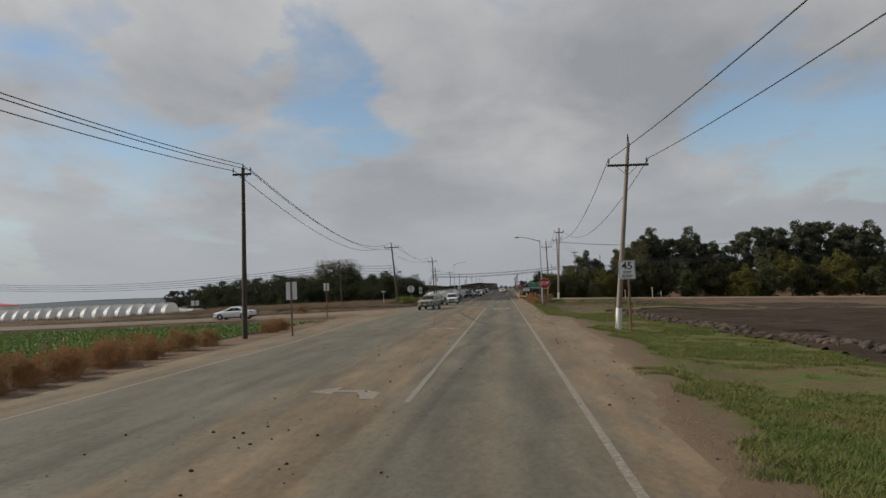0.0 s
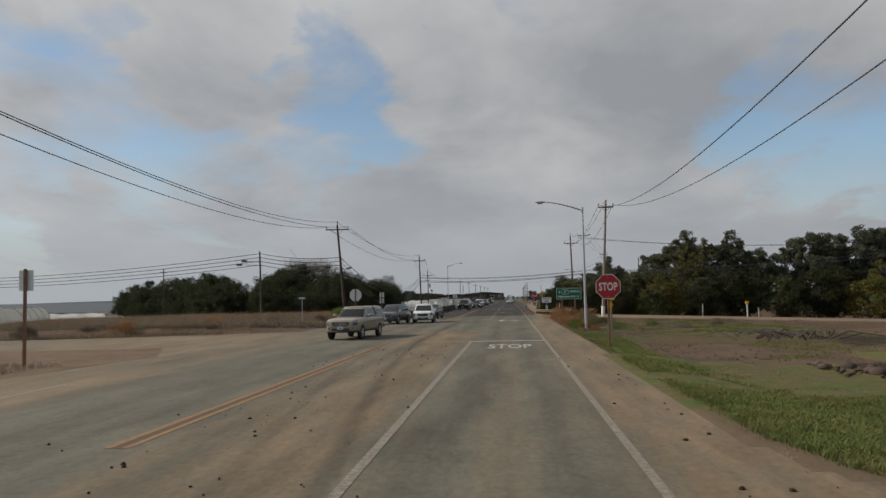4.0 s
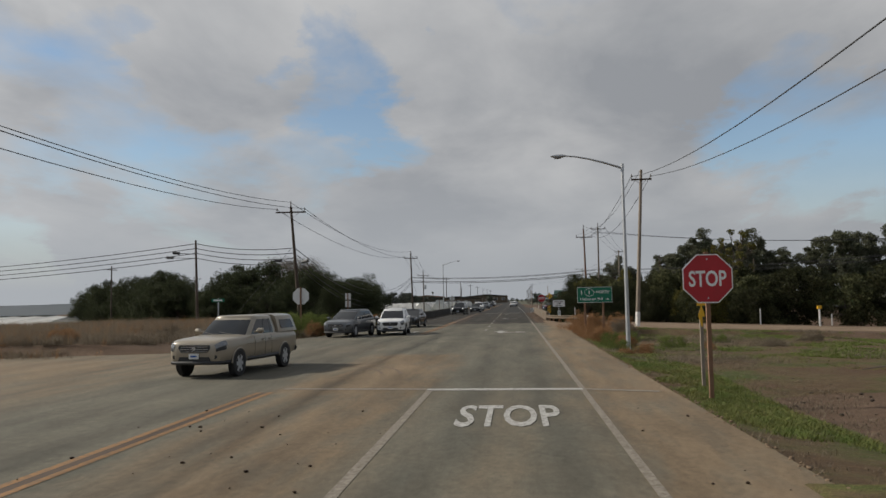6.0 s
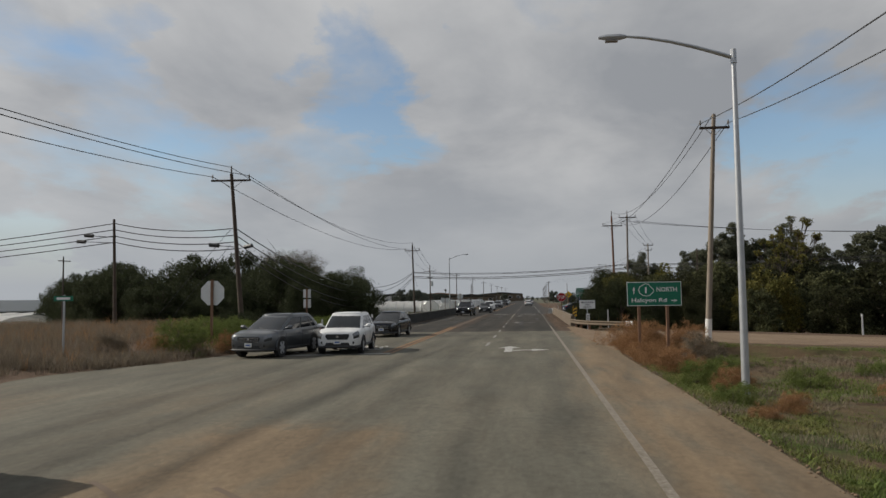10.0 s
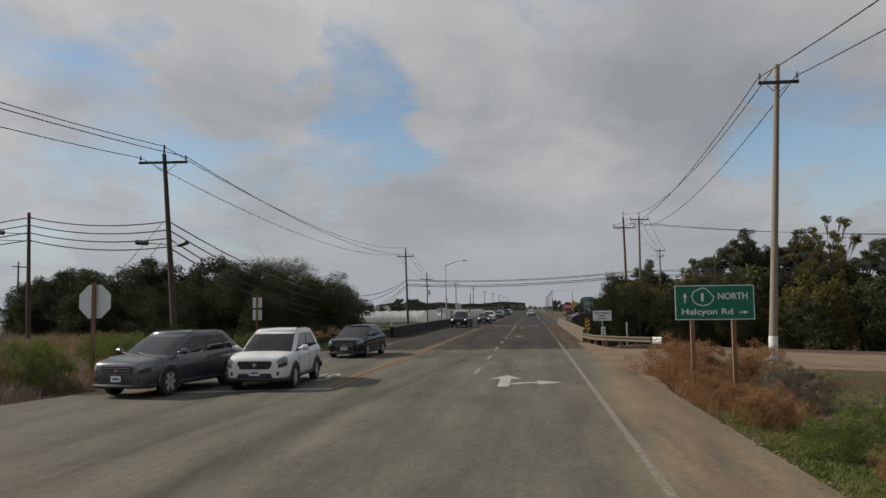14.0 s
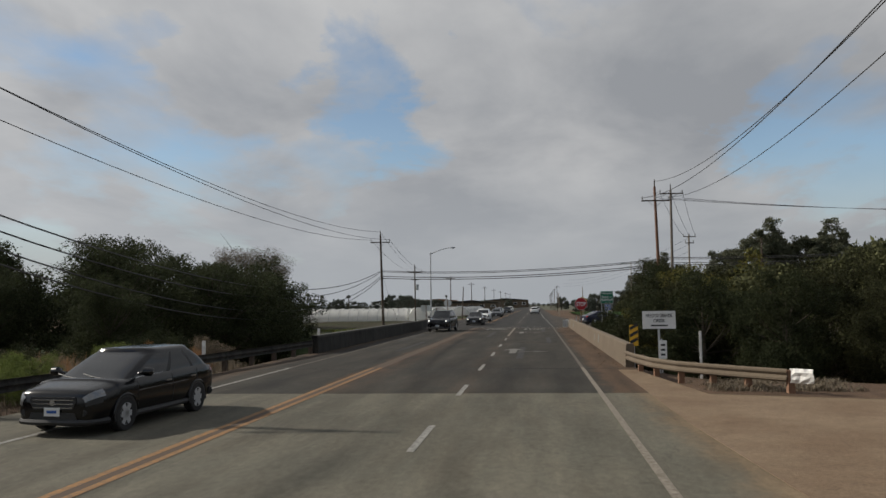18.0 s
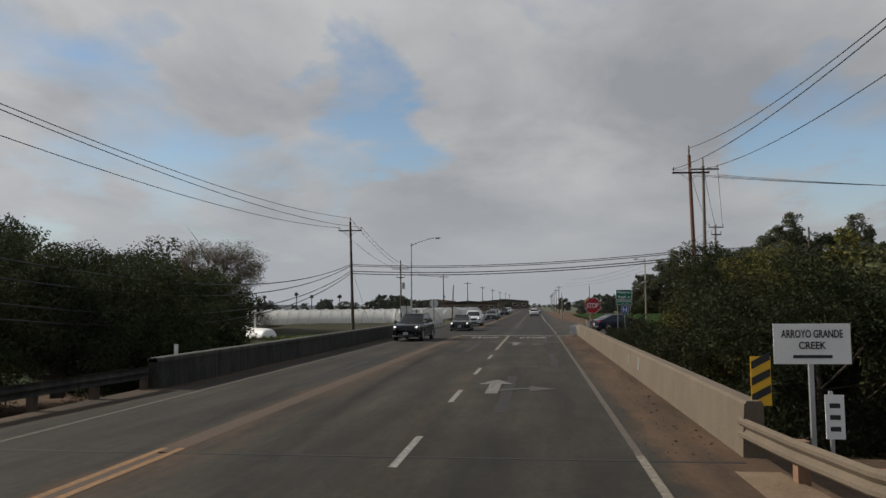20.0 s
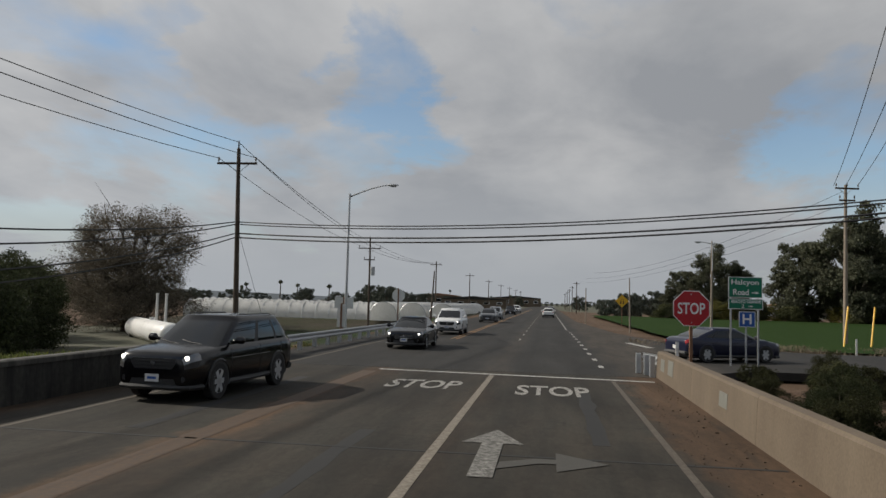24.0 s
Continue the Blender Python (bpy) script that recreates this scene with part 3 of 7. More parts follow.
def sheet(name, xs, ys, material, height=None, label="", category="ground", kind="structure"):
    """A grid of ground from xs x ys; height(x, y) gives z."""
    X, Y = np.meshgrid(xs, ys)
    v = [(float(x), float(y), float(height(x, y)) if height else 0.0) for x, y in zip(X.ravel(), Y.ravel())]
    w = len(xs)
    f = [(j * w + i, j * w + i + 1, (j + 1) * w + i + 1, (j + 1) * w + i) for j in range(len(ys) - 1) for i in range(w - 1)]
    me = bpy.data.meshes.new(name)
    me.from_pydata(v, [], f)
    me.materials.append(material)
    me.shade_smooth()
    return tagged(new(name, me), label or name.replace("_", " "), category, kind=kind)


def slab(name, outline, top, material, label, category="road", kind="structure", thick=0.3):
    """A flat piece of road or ground with the given outline and its upper face at top."""
    ob = part(name, Mesh().prism(outline, top - thick, top, "xy"), material)
    return tagged(ob, label, category, kind=kind)


def steps(a, b, d):
    return list(np.linspace(a, b, max(2, int(abs(b - a) / d) + 1)))


def bumpy(x, y, size, amount):
    return noise.noise((x / size, y / size, 3.3)) * amount


# ---- ground and roads ----
def east_fall(x, y):
    """How far the land east of the road lies below it."""
    return min(2.6, 0.036 * max(0, x - 9)) * min(1, max(0, (186 - y) / 30))


def gh(x, y):
    """Height of the natural ground."""
    z = -0.12 + bumpy(x, y, 9, 0.16) + bumpy(x, y, 2.4, 0.05)
    if x > 3.0:
        z -= 0.3 * min(1, (x - 3.0) / 3.5)
        if 72 < y < 114 and x < 30:
            z += 0.35 * max(0, 1 - abs(x - 17) / 9) - 0.15
    if x < -13 and y > 96:
        z += 0.55 * min(1, (-13 - x) / 6) * (1 if y < 136 else max(0, 1 - (y - 136) / 6))
    if 138 < y < 184 and (x > 3.3 or x < -10.4):
        d = (x - 3.3) if x > 0 else (-10.4 - x)
        z -= 2.4 * math.sin(math.pi * (y - 138) / 46) ** 1.5 * min(1, d / 4)
    if x < -50 and 98 < y < 320:
        z -= 1.7 * min(1, (-50 - x) / 10) * min(1, (y - 98) / 24, (320 - y) / 30)
    if -110 < x < -15 and 184 < y < 345:
        side = min(1, (-15 - x) / 9, (x + 110) / 25)
        deep = min(3.6, 3.6 * (y - 184) / 24, 3.6 - 2.35 * max(0, y - 246) / 34 if y < 280 else 1.25 * min(1, (345 - y) / 30))
        z -= side * side * (3 - 2 * side) * deep
    if x > 3 and 114.5 < y < 134:
        z = max(z, -0.035)
    z -= east_fall(x, y)
    if -13.5 < x < 3.7 and y < 700:
        z = -0.25
    return z


tagged(sheet("ground", [-3000, -900, -400, -160, 160, 400, 900, 3000], [-600, -120, -60, 420, 800, 1600, 4000], M_LAND, lambda x, y: -3.4 if abs(x) <= 160 and -60 <= y <= 420 else -0.4), "flat farmland running to the horizon", "ground")
sheet("ground_near", sorted(set([round(v, 2) for v in steps(-160, -60, 10) + steps(-60, -14, 1.6) + steps(-14, 4, 3) + steps(4, 40, 1.2) + steps(40, 160, 8)])),
      sorted(set([round(v, 2) for v in steps(-60, 0, 6) + steps(0, 200, 1.5) + steps(200, 300, 2) + steps(300, 420, 8)])), M_EARTH, gh, "bare brown earth and weedy ground beside the road")

def dirt_edge(y):
    """Where the dirt shoulder east of the lane gives way to grass."""
    x = 2.9 + 0.075 * max(0, y) if y < 24 else (4.7 + 0.015 * (y - 24) if y < 50 else max(3.72, 5.09 - 0.25 * (y - 50)))
    return x + noise.noise((y / 3.1, 4.4, 0)) * (0.25 if y < 54 else 0.04)


def verge_z(x, y):
    """The verge: level with the shoulder at its edge, then down to the natural ground."""
    d = x - dirt_edge(y) + 0.5
    if d < 0:
        return -0.07
    return 0.014 + (gh(x, y) + 0.03) * min(1, max(0, d - 0.5) / 2.6) + bumpy(x, y, 0.7, 0.05) * min(1, d / 1.2)


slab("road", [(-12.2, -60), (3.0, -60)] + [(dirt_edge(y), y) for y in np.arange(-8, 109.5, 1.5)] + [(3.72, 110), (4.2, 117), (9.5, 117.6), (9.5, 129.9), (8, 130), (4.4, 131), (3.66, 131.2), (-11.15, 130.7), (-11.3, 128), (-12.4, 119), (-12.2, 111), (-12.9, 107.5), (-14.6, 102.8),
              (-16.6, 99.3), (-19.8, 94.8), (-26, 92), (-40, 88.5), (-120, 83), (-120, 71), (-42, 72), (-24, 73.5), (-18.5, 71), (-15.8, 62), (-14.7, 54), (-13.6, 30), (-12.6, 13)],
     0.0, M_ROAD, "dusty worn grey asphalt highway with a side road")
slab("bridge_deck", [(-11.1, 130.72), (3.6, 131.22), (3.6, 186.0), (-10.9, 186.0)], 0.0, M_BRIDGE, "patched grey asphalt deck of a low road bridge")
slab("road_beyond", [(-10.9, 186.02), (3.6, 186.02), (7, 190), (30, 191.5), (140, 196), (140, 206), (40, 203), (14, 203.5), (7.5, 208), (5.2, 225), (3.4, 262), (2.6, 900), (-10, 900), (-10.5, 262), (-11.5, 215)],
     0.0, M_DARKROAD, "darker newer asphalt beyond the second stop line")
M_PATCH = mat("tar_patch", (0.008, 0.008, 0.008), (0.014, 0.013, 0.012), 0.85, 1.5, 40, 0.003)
for k, (x0, y0, x1, y1) in enumerate(((-0.75, 143.5, -0.45, 152), (0.75, 156, 1.05, 163.5), (-7.0, 149, -6.75, 158.5), (-8.9, 160, -8.6, 171), (-3.4, 165, -3.15, 174), (0.55, 173.6, 0.85, 181), (-7.2, 173, -6.9, 182))):
    w = 0.1 * math.sin(k * 3.1)
    left = [(x0 + 0.1 * noise.noise((k, q * 0.9, 0.2)) + w * q / 9, y0 + (y1 - y0) * q / 9) for q in range(10)]
    right = [(x1 + 0.12 * noise.noise((k, q * 0.9, 5.2)) + w * q / 9, y0 + (y1 - y0) * q / 9) for q in range(9, -1, -1)]
    slab("tar_patch", left + right, 0.002, M_PATCH, "dark ragged tar seam along the asphalt", "road patch", thick=0.02)
for y0 in (138.62, 157.0, 172.4, 186.0):
    slab("deck_joint", [(-10.4, y0 - 0.05), (3.2, y0 - 0.05), (3.2, y0 + 0.05), (-10.4, y0 + 0.05)], 0.0035, M_PATCH, "dark expansion joint across the bridge deck", "joint", thick=0.02)
# dust drifts and dirt lying beside the lanes
slab("dirt_apron", [(4.3, 117.2), (9.4, 117.7), (9.4, 129.8), (8, 129.8), (4.4, 130.7), (3.5, 138), (2.9, 138), (3.0, 126), (3.7, 112)], 0.006, M_DIRT, "pale dirt apron where a farm track joins the highway", "dirt track", thick=0.02)
sheet("dirt_track", steps(9.2, 40, 1.2) + steps(42, 118, 4), steps(117.4, 130.6, 0.6), M_DIRT, lambda x, y: 0.004 - east_fall(x, y) + bumpy(x, y, 1.5, 0.03) * min(1, (x - 9.2) / 3) - 0.5 * max(0, 1 - min(y - 117.4 - min(2.5, (x - 9) * 0.08), 130.6 - y) / 0.9), "pale dirt farm track joining the highway", "dirt track")
slab("shoulder_west", [(-15.2, -60), (-12.0, -60), (-12.6, 13), (-13.2, 30), (-14.3, 54), (-15.4, 62), (-18, 70.6), (-21, 73), (-26, 73), (-20, 66), (-17, 54), (-15.6, 30)], 0.008, M_DUST, "reddish dirt shoulder beside the field", "shoulder", thick=0.06)
slab("dirt_corner", [(-15.5, 64), (-14.4, 74), (-17, 80), (-24, 79), (-40, 77), (-40, 72.2), (-24, 73.6), (-18.5, 71)], 0.006, M_DUST, "drifted dirt over the corner of the side road", "dirt", thick=0.02)

M_TRACK = soil("grey_gravel", ((0.0195, 0.0181, 0.0157), (0.0248, 0.0231, 0.0199), (0.031, 0.0283, 0.024)), 0.3, relief=0.01)
slab("yard_track", [(-25, 208.5), (-38, 220), (-50, 228), (-55, 238), (-50, 246), (-46, 244), (-49.5, 238), (-46, 232), (-36, 226), (-25, 215)], -3.45, M_TRACK, "curved grey gravel track beside the tank", "track", thick=0.4)
# fields
sheet("verge_near", steps(3.75, 8, 0.4) + steps(9, 24, 1), steps(72, 117, 0.9), M_ROUGH, lambda x, y: gh(x, y) + 0.03 - 0.3 * max(0, x - 20) / 4 - 0.35 * max(0, x - 6.5) / 6 * (y < 84) if x > 3.9 else -0.06, "rough brown and green ground beside the pavement", "verge")
sheet("verge", steps(2.4, 7, 0.25) + steps(7.4, 12.6, 0.6), steps(-60, -4, 4) + steps(-3.5, 72, 0.5), M_VERGE, verge_z, "patchy green and brown grass verge", "verge")


def furrow(x, y):
    return gh(x, y) + 0.08 + 0.09 * math.sin(y * 4.2 + noise.noise((x / 5, y / 5, 0)) * 2) + bumpy(x, y, 0.8, 0.1)


sheet("plowed_field", steps(11.6, 34, 0.8) + steps(36, 120, 4), steps(-50, 71, 0.5), M_SOIL, furrow, "dark freshly plowed bare soil field", "field")
sheet("crop_field_west", steps(-90, -15.6, 2.5), steps(-50, 62, 2), M_SOIL, lambda x, y: gh(x, y) + 0.1, "dark soil of a vegetable field", "field")
sheet("crop_field_east", steps(9, 150, 6), steps(207, 330, 5), M_CROP, lambda x, y: -0.05 + bumpy(x, y, 4, 0.12), "bright green crop field", "field")
sheet("field_west", steps(-73, -13, 2.5), steps(262, 410, 3), M_YARD, lambda x, y: gh(x, y) + 0.12, "brown and green stubble field past the bridge", "field")
sheet("meadow_bank", steps(-70, -11, 1.5), steps(166, 262, 2), M_BANK, lambda x, y: gh(x, y) + 0.06, "green grassy bank with a track", "bank")

sheet("churned_soil", steps(13.5, 44, 0.7), steps(78, 101, 0.7), M_SOIL, lambda x, y: gh(x, y) + 0.05 + bumpy(x, y, 0.9, 0.12) - 0.35 * max(0, 1 - min(x - 13.5, 3, y - 78, 101 - y) / 3), "dark churned soil beside the rough ground", "field")
sheet("grass_strip", steps(11, 120, 3), steps(72.5, 78, 0.5), M_VERGE, lambda x, y: gh(x, y) + 0.1 - 0.3 * max(0, y - 76) / 2 - 0.4 * max(0, 12.5 - x), "green and brown grass strip beyond the plowed field", "verge")

# ---- road markings ----
MARK = thing("road_marking", "worn white and yellow painted road markings", "road marking", kind="structure")


def stripe(name, x0, y0, x1, y1, w, material, z=0.012):
    d = Vector((x1 - x0, y1 - y0, 0)).normalized()
    s = Vector((-d.y, d.x, 0)) * w / 2
    a, b = Vector((x0, y0, z)), Vector((x1, y1, z))
    n = max(1, int((b - a).length / 6))
    z = {"stop_line": 0.0075, "edge_line": 0.0055, "yellow_line": 0.0055 if w < 0.3 else 0.0035, "lane_line": 0.0055, "lane_dash": 0.0055}.get(name, z)
    a.z = b.z = z
    m = Mesh()
    for k in range(n):
        p, q = a.lerp(b, k / n), a.lerp(b, (k + 1) / n)
        m.add([p - s, q - s, q + s, p + s], [(0, 1, 2, 3)])
    return part(name, m, material, MARK)


stripe("edge_line", 1.75, -60, 1.75, 110, 0.13, M_EDGE)
stripe("edge_line", 1.75, 110.01, 1.75, 139, 0.13, M_EDGE)
stripe("edge_line", 1.75, 139.01, 1.75, 168, 0.12, M_EDGEB)
stripe("edge_line", 1.75, 168.01, 1.75, 184.3, 0.12, M_EDGEB)
stripe("lane_line", -1.86, 11.4, -1.86, 81.0, 0.15, M_EDGE)
stripe("edge_line", -10.4, -60, -10.6, 34, 0.14, M_EDGE)
stripe("edge_line", -10.6, 34, -12.2, 64, 0.14, M_EDGE)
stripe("yellow_line", -5.85, 55, -5.85, 81, 0.42, M_YELLOWB, 0.004)
stripe("yellow_line", -5.7, 55, -5.7, 81, 0.13, M_YELLOW)
stripe("yellow_line", -6.0, 55, -6.0, 81, 0.13, M_YELLOW)
stripe("yellow_line", -5.75, 111.3, -5.75, 139, 0.46, M_YELLOWB)
stripe("yellow_line", -5.75, 139.01, -5.75, 184.5, 0.46, M_YELLOWB)
for dx in (-0.15, 0.15):
    stripe("yellow_line", -5.75 + dx, 111.3, -5.75 + dx, 139, 0.13, M_YELLOW)
    stripe("yellow_line", -5.75 + dx, 139.01, -5.75 + dx, 184.5, 0.1, M_YELLOWB)
stripe("edge_line", -9.1, 121, -9.1, 139, 0.14, M_WHITE)
stripe("edge_line", -9.1, 139.01, -9.1, 215, 0.12, M_EDGEB)
stripe("stop_line", -1.95, 81.3, 1.75, 81.2, 0.36, M_STOPW)
stripe("stop_line", 1.75, 81.2, 3.4, 80.6, 0.22, M_EDGE)
stripe("stop_line", -5.6, 81.7, -1.95, 81.4, 0.25, M_EDGE)
stripe("stop_line", -11.4, 109.6, -5.6, 111.1, 0.36, M_STOPW)
stripe("edge_line", -10.4, 117.2, -9.1, 121, 0.14, M_WHITE)
for k in range(7):
    stripe("lane_dash", -1.87, 115.8 + 7.35 * k, -1.87, 118.4 + 7.35 * k, 0.13, M_WHITE)
stripe("lane_line", -1.9, 166.5, -1.9, 184.6, 0.16, M_EDGE)
stripe("stop_line", -5.6, 185.2, -1.75, 184.9, 0.3, M_STOPW)
stripe("stop_line", -1.75, 184.9, 3.0, 184.5, 0.3, M_STOPW)
for k in range(16):
    stripe("lane_dash", -1.9, 207 + 7.3 * k, -1.9, 209.2 + 7.3 * k, 0.13, M_WHITE)
for k in range(10):
    stripe("lane_dash", 1.75 - 0.02 * k, 189 + 3.6 * k, 1.75 - 0.02 * k, 190 + 3.6 * k, 0.18, M_STOPW)
for dx in (-0.15, 0.15):
    stripe("yellow_line", -5.75 + dx, 206, -5.75 + dx, 420, 0.13, M_YELLOW)
stripe("edge_line", 1.4, 228, 1.2, 420, 0.14, M_WHITE)
stripe("stop_line", 4.6, 208.5, 5.4, 203.5, 0.4, M_STOPW)


def road_word(x0, y0, w, h, turn=False):
    m = pose(x0 + w, y0 + h, 0.009, 0, 0, 180) if turn else pose(x0, y0, 0.009)
    writing("stop_word", "STOP", w, h, m, M_WORDB if y0 > 150 else M_STOPW, MARK, "large white STOP painted on the lane", 0.002)


road_word(-0.9, 75.9, 1.9, 2.6)
road_word(-1.0, 179.9, 1.9, 2.2)
road_word(-4.45, 180.4, 1.95, 2.0)
road_word(-8.4, 113.4, 1.9, 2.5, True)


def arrow(x, y, side=1):
    """Straight-and-turn lane arrow with its stem's foot at x, y."""
    m = Mesh()
    z = 0.009
    m.prism([(-0.17, 0), (0.17, 0), (0.17, 2.4), (-0.17, 2.4)], z, z + 0.002, "xy", (x, y, 0))
    m.prism([(-0.5, 2.4), (0.5, 2.4), (0, 3.7)], z, z + 0.002, "xy", (x, y, 0))
    head = M_ARROW if y > 130 else M_STOPW
    part("lane_arrow", m, head, MARK)
    m = Mesh()
    m.prism([(0.18 * side, 0.55), (0.2 * side, 1.0), (0.7 * side, 1.35), (1.0 * side, 1.35), (1.0 * side, 1.05), (0.75 * side, 1.02)], z, z + 0.002, "xy", (x, y, 0))
    m.prism([(1.0 * side, 0.55), (1.0 * side, 1.85), (1.75 * side, 1.2)], z, z + 0.002, "xy", (x, y, 0))
    return part("turn_arrow", m, M_FAINT if y > 130 else M_STOPW, MARK)


arrow(-0.75, 111.6)
arrow(-1.0, 147.0)
arrow(-1.05, 170.9)
m = Mesh()
m.prism([(-3.0, 12.0), (-2.7, 12.0), (-2.7, 13.0), (-3.1, 13.6), (-3.9, 13.7), (-3.9, 13.4), (-3.3, 13.2)], 0.006, 0.008, "xy")
m.prism([(-3.9, 13.0), (-3.9, 14.3), (-4.6, 13.6)], 0.006, 0.008, "xy")
part("lane_arrow", m, M_EDGE, MARK)
m = Mesh()
m.prism([(-3.0, 40.0), (-2.7, 40.0), (-2.7, 41.0), (-3.1, 41.6), (-3.9, 41.7), (-3.9, 41.4), (-3.3, 41.2)], 0.006, 0.008, "xy")
m.prism([(-3.9, 41.0), (-3.9, 42.3), (-4.6, 41.6)], 0.006, 0.008, "xy")
part("lane_arrow", m, M_EDGE, MARK)


M_RUBBER = mat("tyre_mark", (0.1044, 0.072, 0.0475), (0.1188, 0.0828, 0.0547), 0.9, 2, 30)
for k, (cx, cy, r0, a0, a1) in enumerate(((-9.2, 84.5, 6.0, 8, 50), (-9.0, 84.3, 5.3, 12, 44), (-8.6, 83.4, 7.4, 20, 48))):
    m = Mesh()
    for j in range(14):
        a, b = radians(a0 + (a1 - a0) * j / 14), radians(a0 + (a1 - a0) * (j + 1) / 14)
        m.add([(cx + r * math.cos(t), cy + r * math.sin(t), 0.006) for r, t in ((r0, a), (r0 + 0.1, a), (r0 + 0.1, b), (r0, b))], [(0, 1, 2, 3)])
    part("tyre_mark", m, M_RUBBER, MARK)


# ---- bridge rails ----
def barrier(name, x, y0, y1, h, material, label, face):
    """A low concrete wall in lengths with a coping; face is the side (1 or -1) towards the road."""
    th = thing(name, label, "bridge barrier", kind="structure")
    n = max(1, round((y1 - y0) / 6.0))
    for k in range(n):
        a, b = y0 + (y1 - y0) * k / n + 0.006, y0 + (y1 - y0) * (k + 1) / n - 0.006
        prof = [(0.0, -0.6), (0.34, -0.6), (0.34, h - 0.04), (0.31, h), (0.1, h), (0.06, h - 0.05), (0.03, 0.28)]
        part("panel", Mesh().prism([(x + face * -p[0], p[1]) for p in prof], a, b, "xz"), material, th)
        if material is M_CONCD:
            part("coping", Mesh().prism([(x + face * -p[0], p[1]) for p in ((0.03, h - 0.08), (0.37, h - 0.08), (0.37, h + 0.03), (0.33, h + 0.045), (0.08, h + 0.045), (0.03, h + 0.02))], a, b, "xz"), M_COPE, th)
    return th


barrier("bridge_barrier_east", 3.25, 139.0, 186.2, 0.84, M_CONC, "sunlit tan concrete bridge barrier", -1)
M_OVER = mat("grey_overpaint", (0.16, 0.16, 0.136), (0.128, 0.128, 0.112), 0.8, 3, 20)
for yy, z0_, z1_, w in ((150.6, 0.3, 0.7, 0.5), (153.2, 0.32, 0.62, 0.35), (176.5, 0.3, 0.6, 0.7), (183.0, 0.3, 0.72, 0.9), (184.6, 0.3, 0.66, 0.7)):
    fx = lambda z: 3.25 + 0.03 + (z - 0.28) * 0.0588
    tagged(part("paint_patch", Mesh().add([(fx(z) - o, y, z) for o in (0.006, -0.02) for y, z in ((yy, z0_), (yy + w, z0_), (yy + w, z1_), (yy, z1_))], [(0, 1, 2, 3), (7, 6, 5, 4), (0, 4, 5, 1), (1, 5, 6, 2), (2, 6, 7, 3), (3, 7, 4, 0)]), M_OVER), "grey overpainted patch on the tan barrier", "paint patch")
M_REPAIR = mat("grey_repair", (0.1275, 0.1237, 0.1125), (0.09, 0.0863, 0.0788), 0.9, 2, 20, 0.004)
for ya, yb, z0_, z1_ in ((188.6, 189.2, 0.3, 0.72),):
    fw = lambda z: -10.5 - 0.03 - (z - 0.28) * 0.0588
    tagged(part("concrete_repair", Mesh().add([(fw(z) + o, y, z) for o in (0.006, -0.02) for y, z in ((ya, z0_), (yb, z0_), (yb, z1_), (ya, z1_))], [(0, 1, 2, 3), (7, 6, 5, 4), (0, 4, 5, 1), (1, 5, 6, 2), (2, 6, 7, 3), (3, 7, 4, 0)]), M_REPAIR), "pale grey repair patch on the dark barrier", "repair patch")
barrier("bridge_barrier_west", -10.5, 147.6, 190.0, 0.84, M_CONCD, "stained concrete bridge barrier, darkened for its shaded road face", 1)


def w_beam(name, pts, label, material=M_GALV, posts=1, z=0.55):
    th = thing(name, label, "guardrail")
    prof = [(0.0, -0.16), (0.05, -0.12), (0.05, -0.07), (-0.01, 0.0), (0.05, 0.07), (0.05, 0.12), (0.0, 0.16)]
    P = [Vector(p) for p in pts]
    rings = []
    for i, p in enumerate(P):
        d = (P[min(i + 1, len(P) - 1)] - P[max(0, i - 1)]).normalized()
        s = Vector((d.y, -d.x, 0))
        rings.append([p + s * a + Vector((0, 0, z + b)) for a, b in prof] + [p + s * (a - 0.012) + Vector((0, 0, z + b)) for a, b in reversed(prof)])
    part("rail", Mesh().loft(rings), material, th)
    for i, p in enumerate(P):
        d = (P[min(i + 1, len(P) - 1)] - P[max(0, i - 1)]).normalized()
        s = Vector((d.y, -d.x, 0))
        if posts:
            part("post", Mesh().box(p - s * 0.14 * posts + Vector((0, 0, z - 0.5)), (0.16, 0.2, 1.24)), M_WOOD if material is M_CONCD else (M_GALV if material is M_GALV else M_POST), th)
    return th


gr = w_beam("guardrail", [(3.3, 139.2, 0), (3.45, 137.4, 0), (3.7, 135.6, 0), (4.2, 134.2, 0), (4.9, 133.2, 0), (5.6, 132.3, 0), (6.4, 131.4, 0)], "pale dusty steel guardrail curving to a bent end", M_CONC, z=0.42)
end = Mesh()
for i in range(6):
    for j in range(5):
        a, b = i / 5, j / 4
        end.v.append((6.45 + 0.42 * a + 0.05 * noise.noise((i * 0.9, j * 0.9, 1)), 131.35 - 0.38 * a - 0.1 * math.sin(3 * b) + 0.07 * noise.noise((i * 0.8, j * 1.1, 7)), 0.24 + 0.36 * b + 0.05 * noise.noise((i, j, 3))))
end.f = [(i * 5 + j, i * 5 + j + 1, i * 5 + j + 6, i * 5 + j + 5) for i in range(5) for j in range(4)]
end.v += [(x + 0.02, y + 0.02, z) for x, y, z in end.v]
end.f += [tuple(q + 30 for q in reversed(f)) for f in end.f[:20]]
part("end_terminal", end, M_PAINTW, gr, "crumpled white end plate")
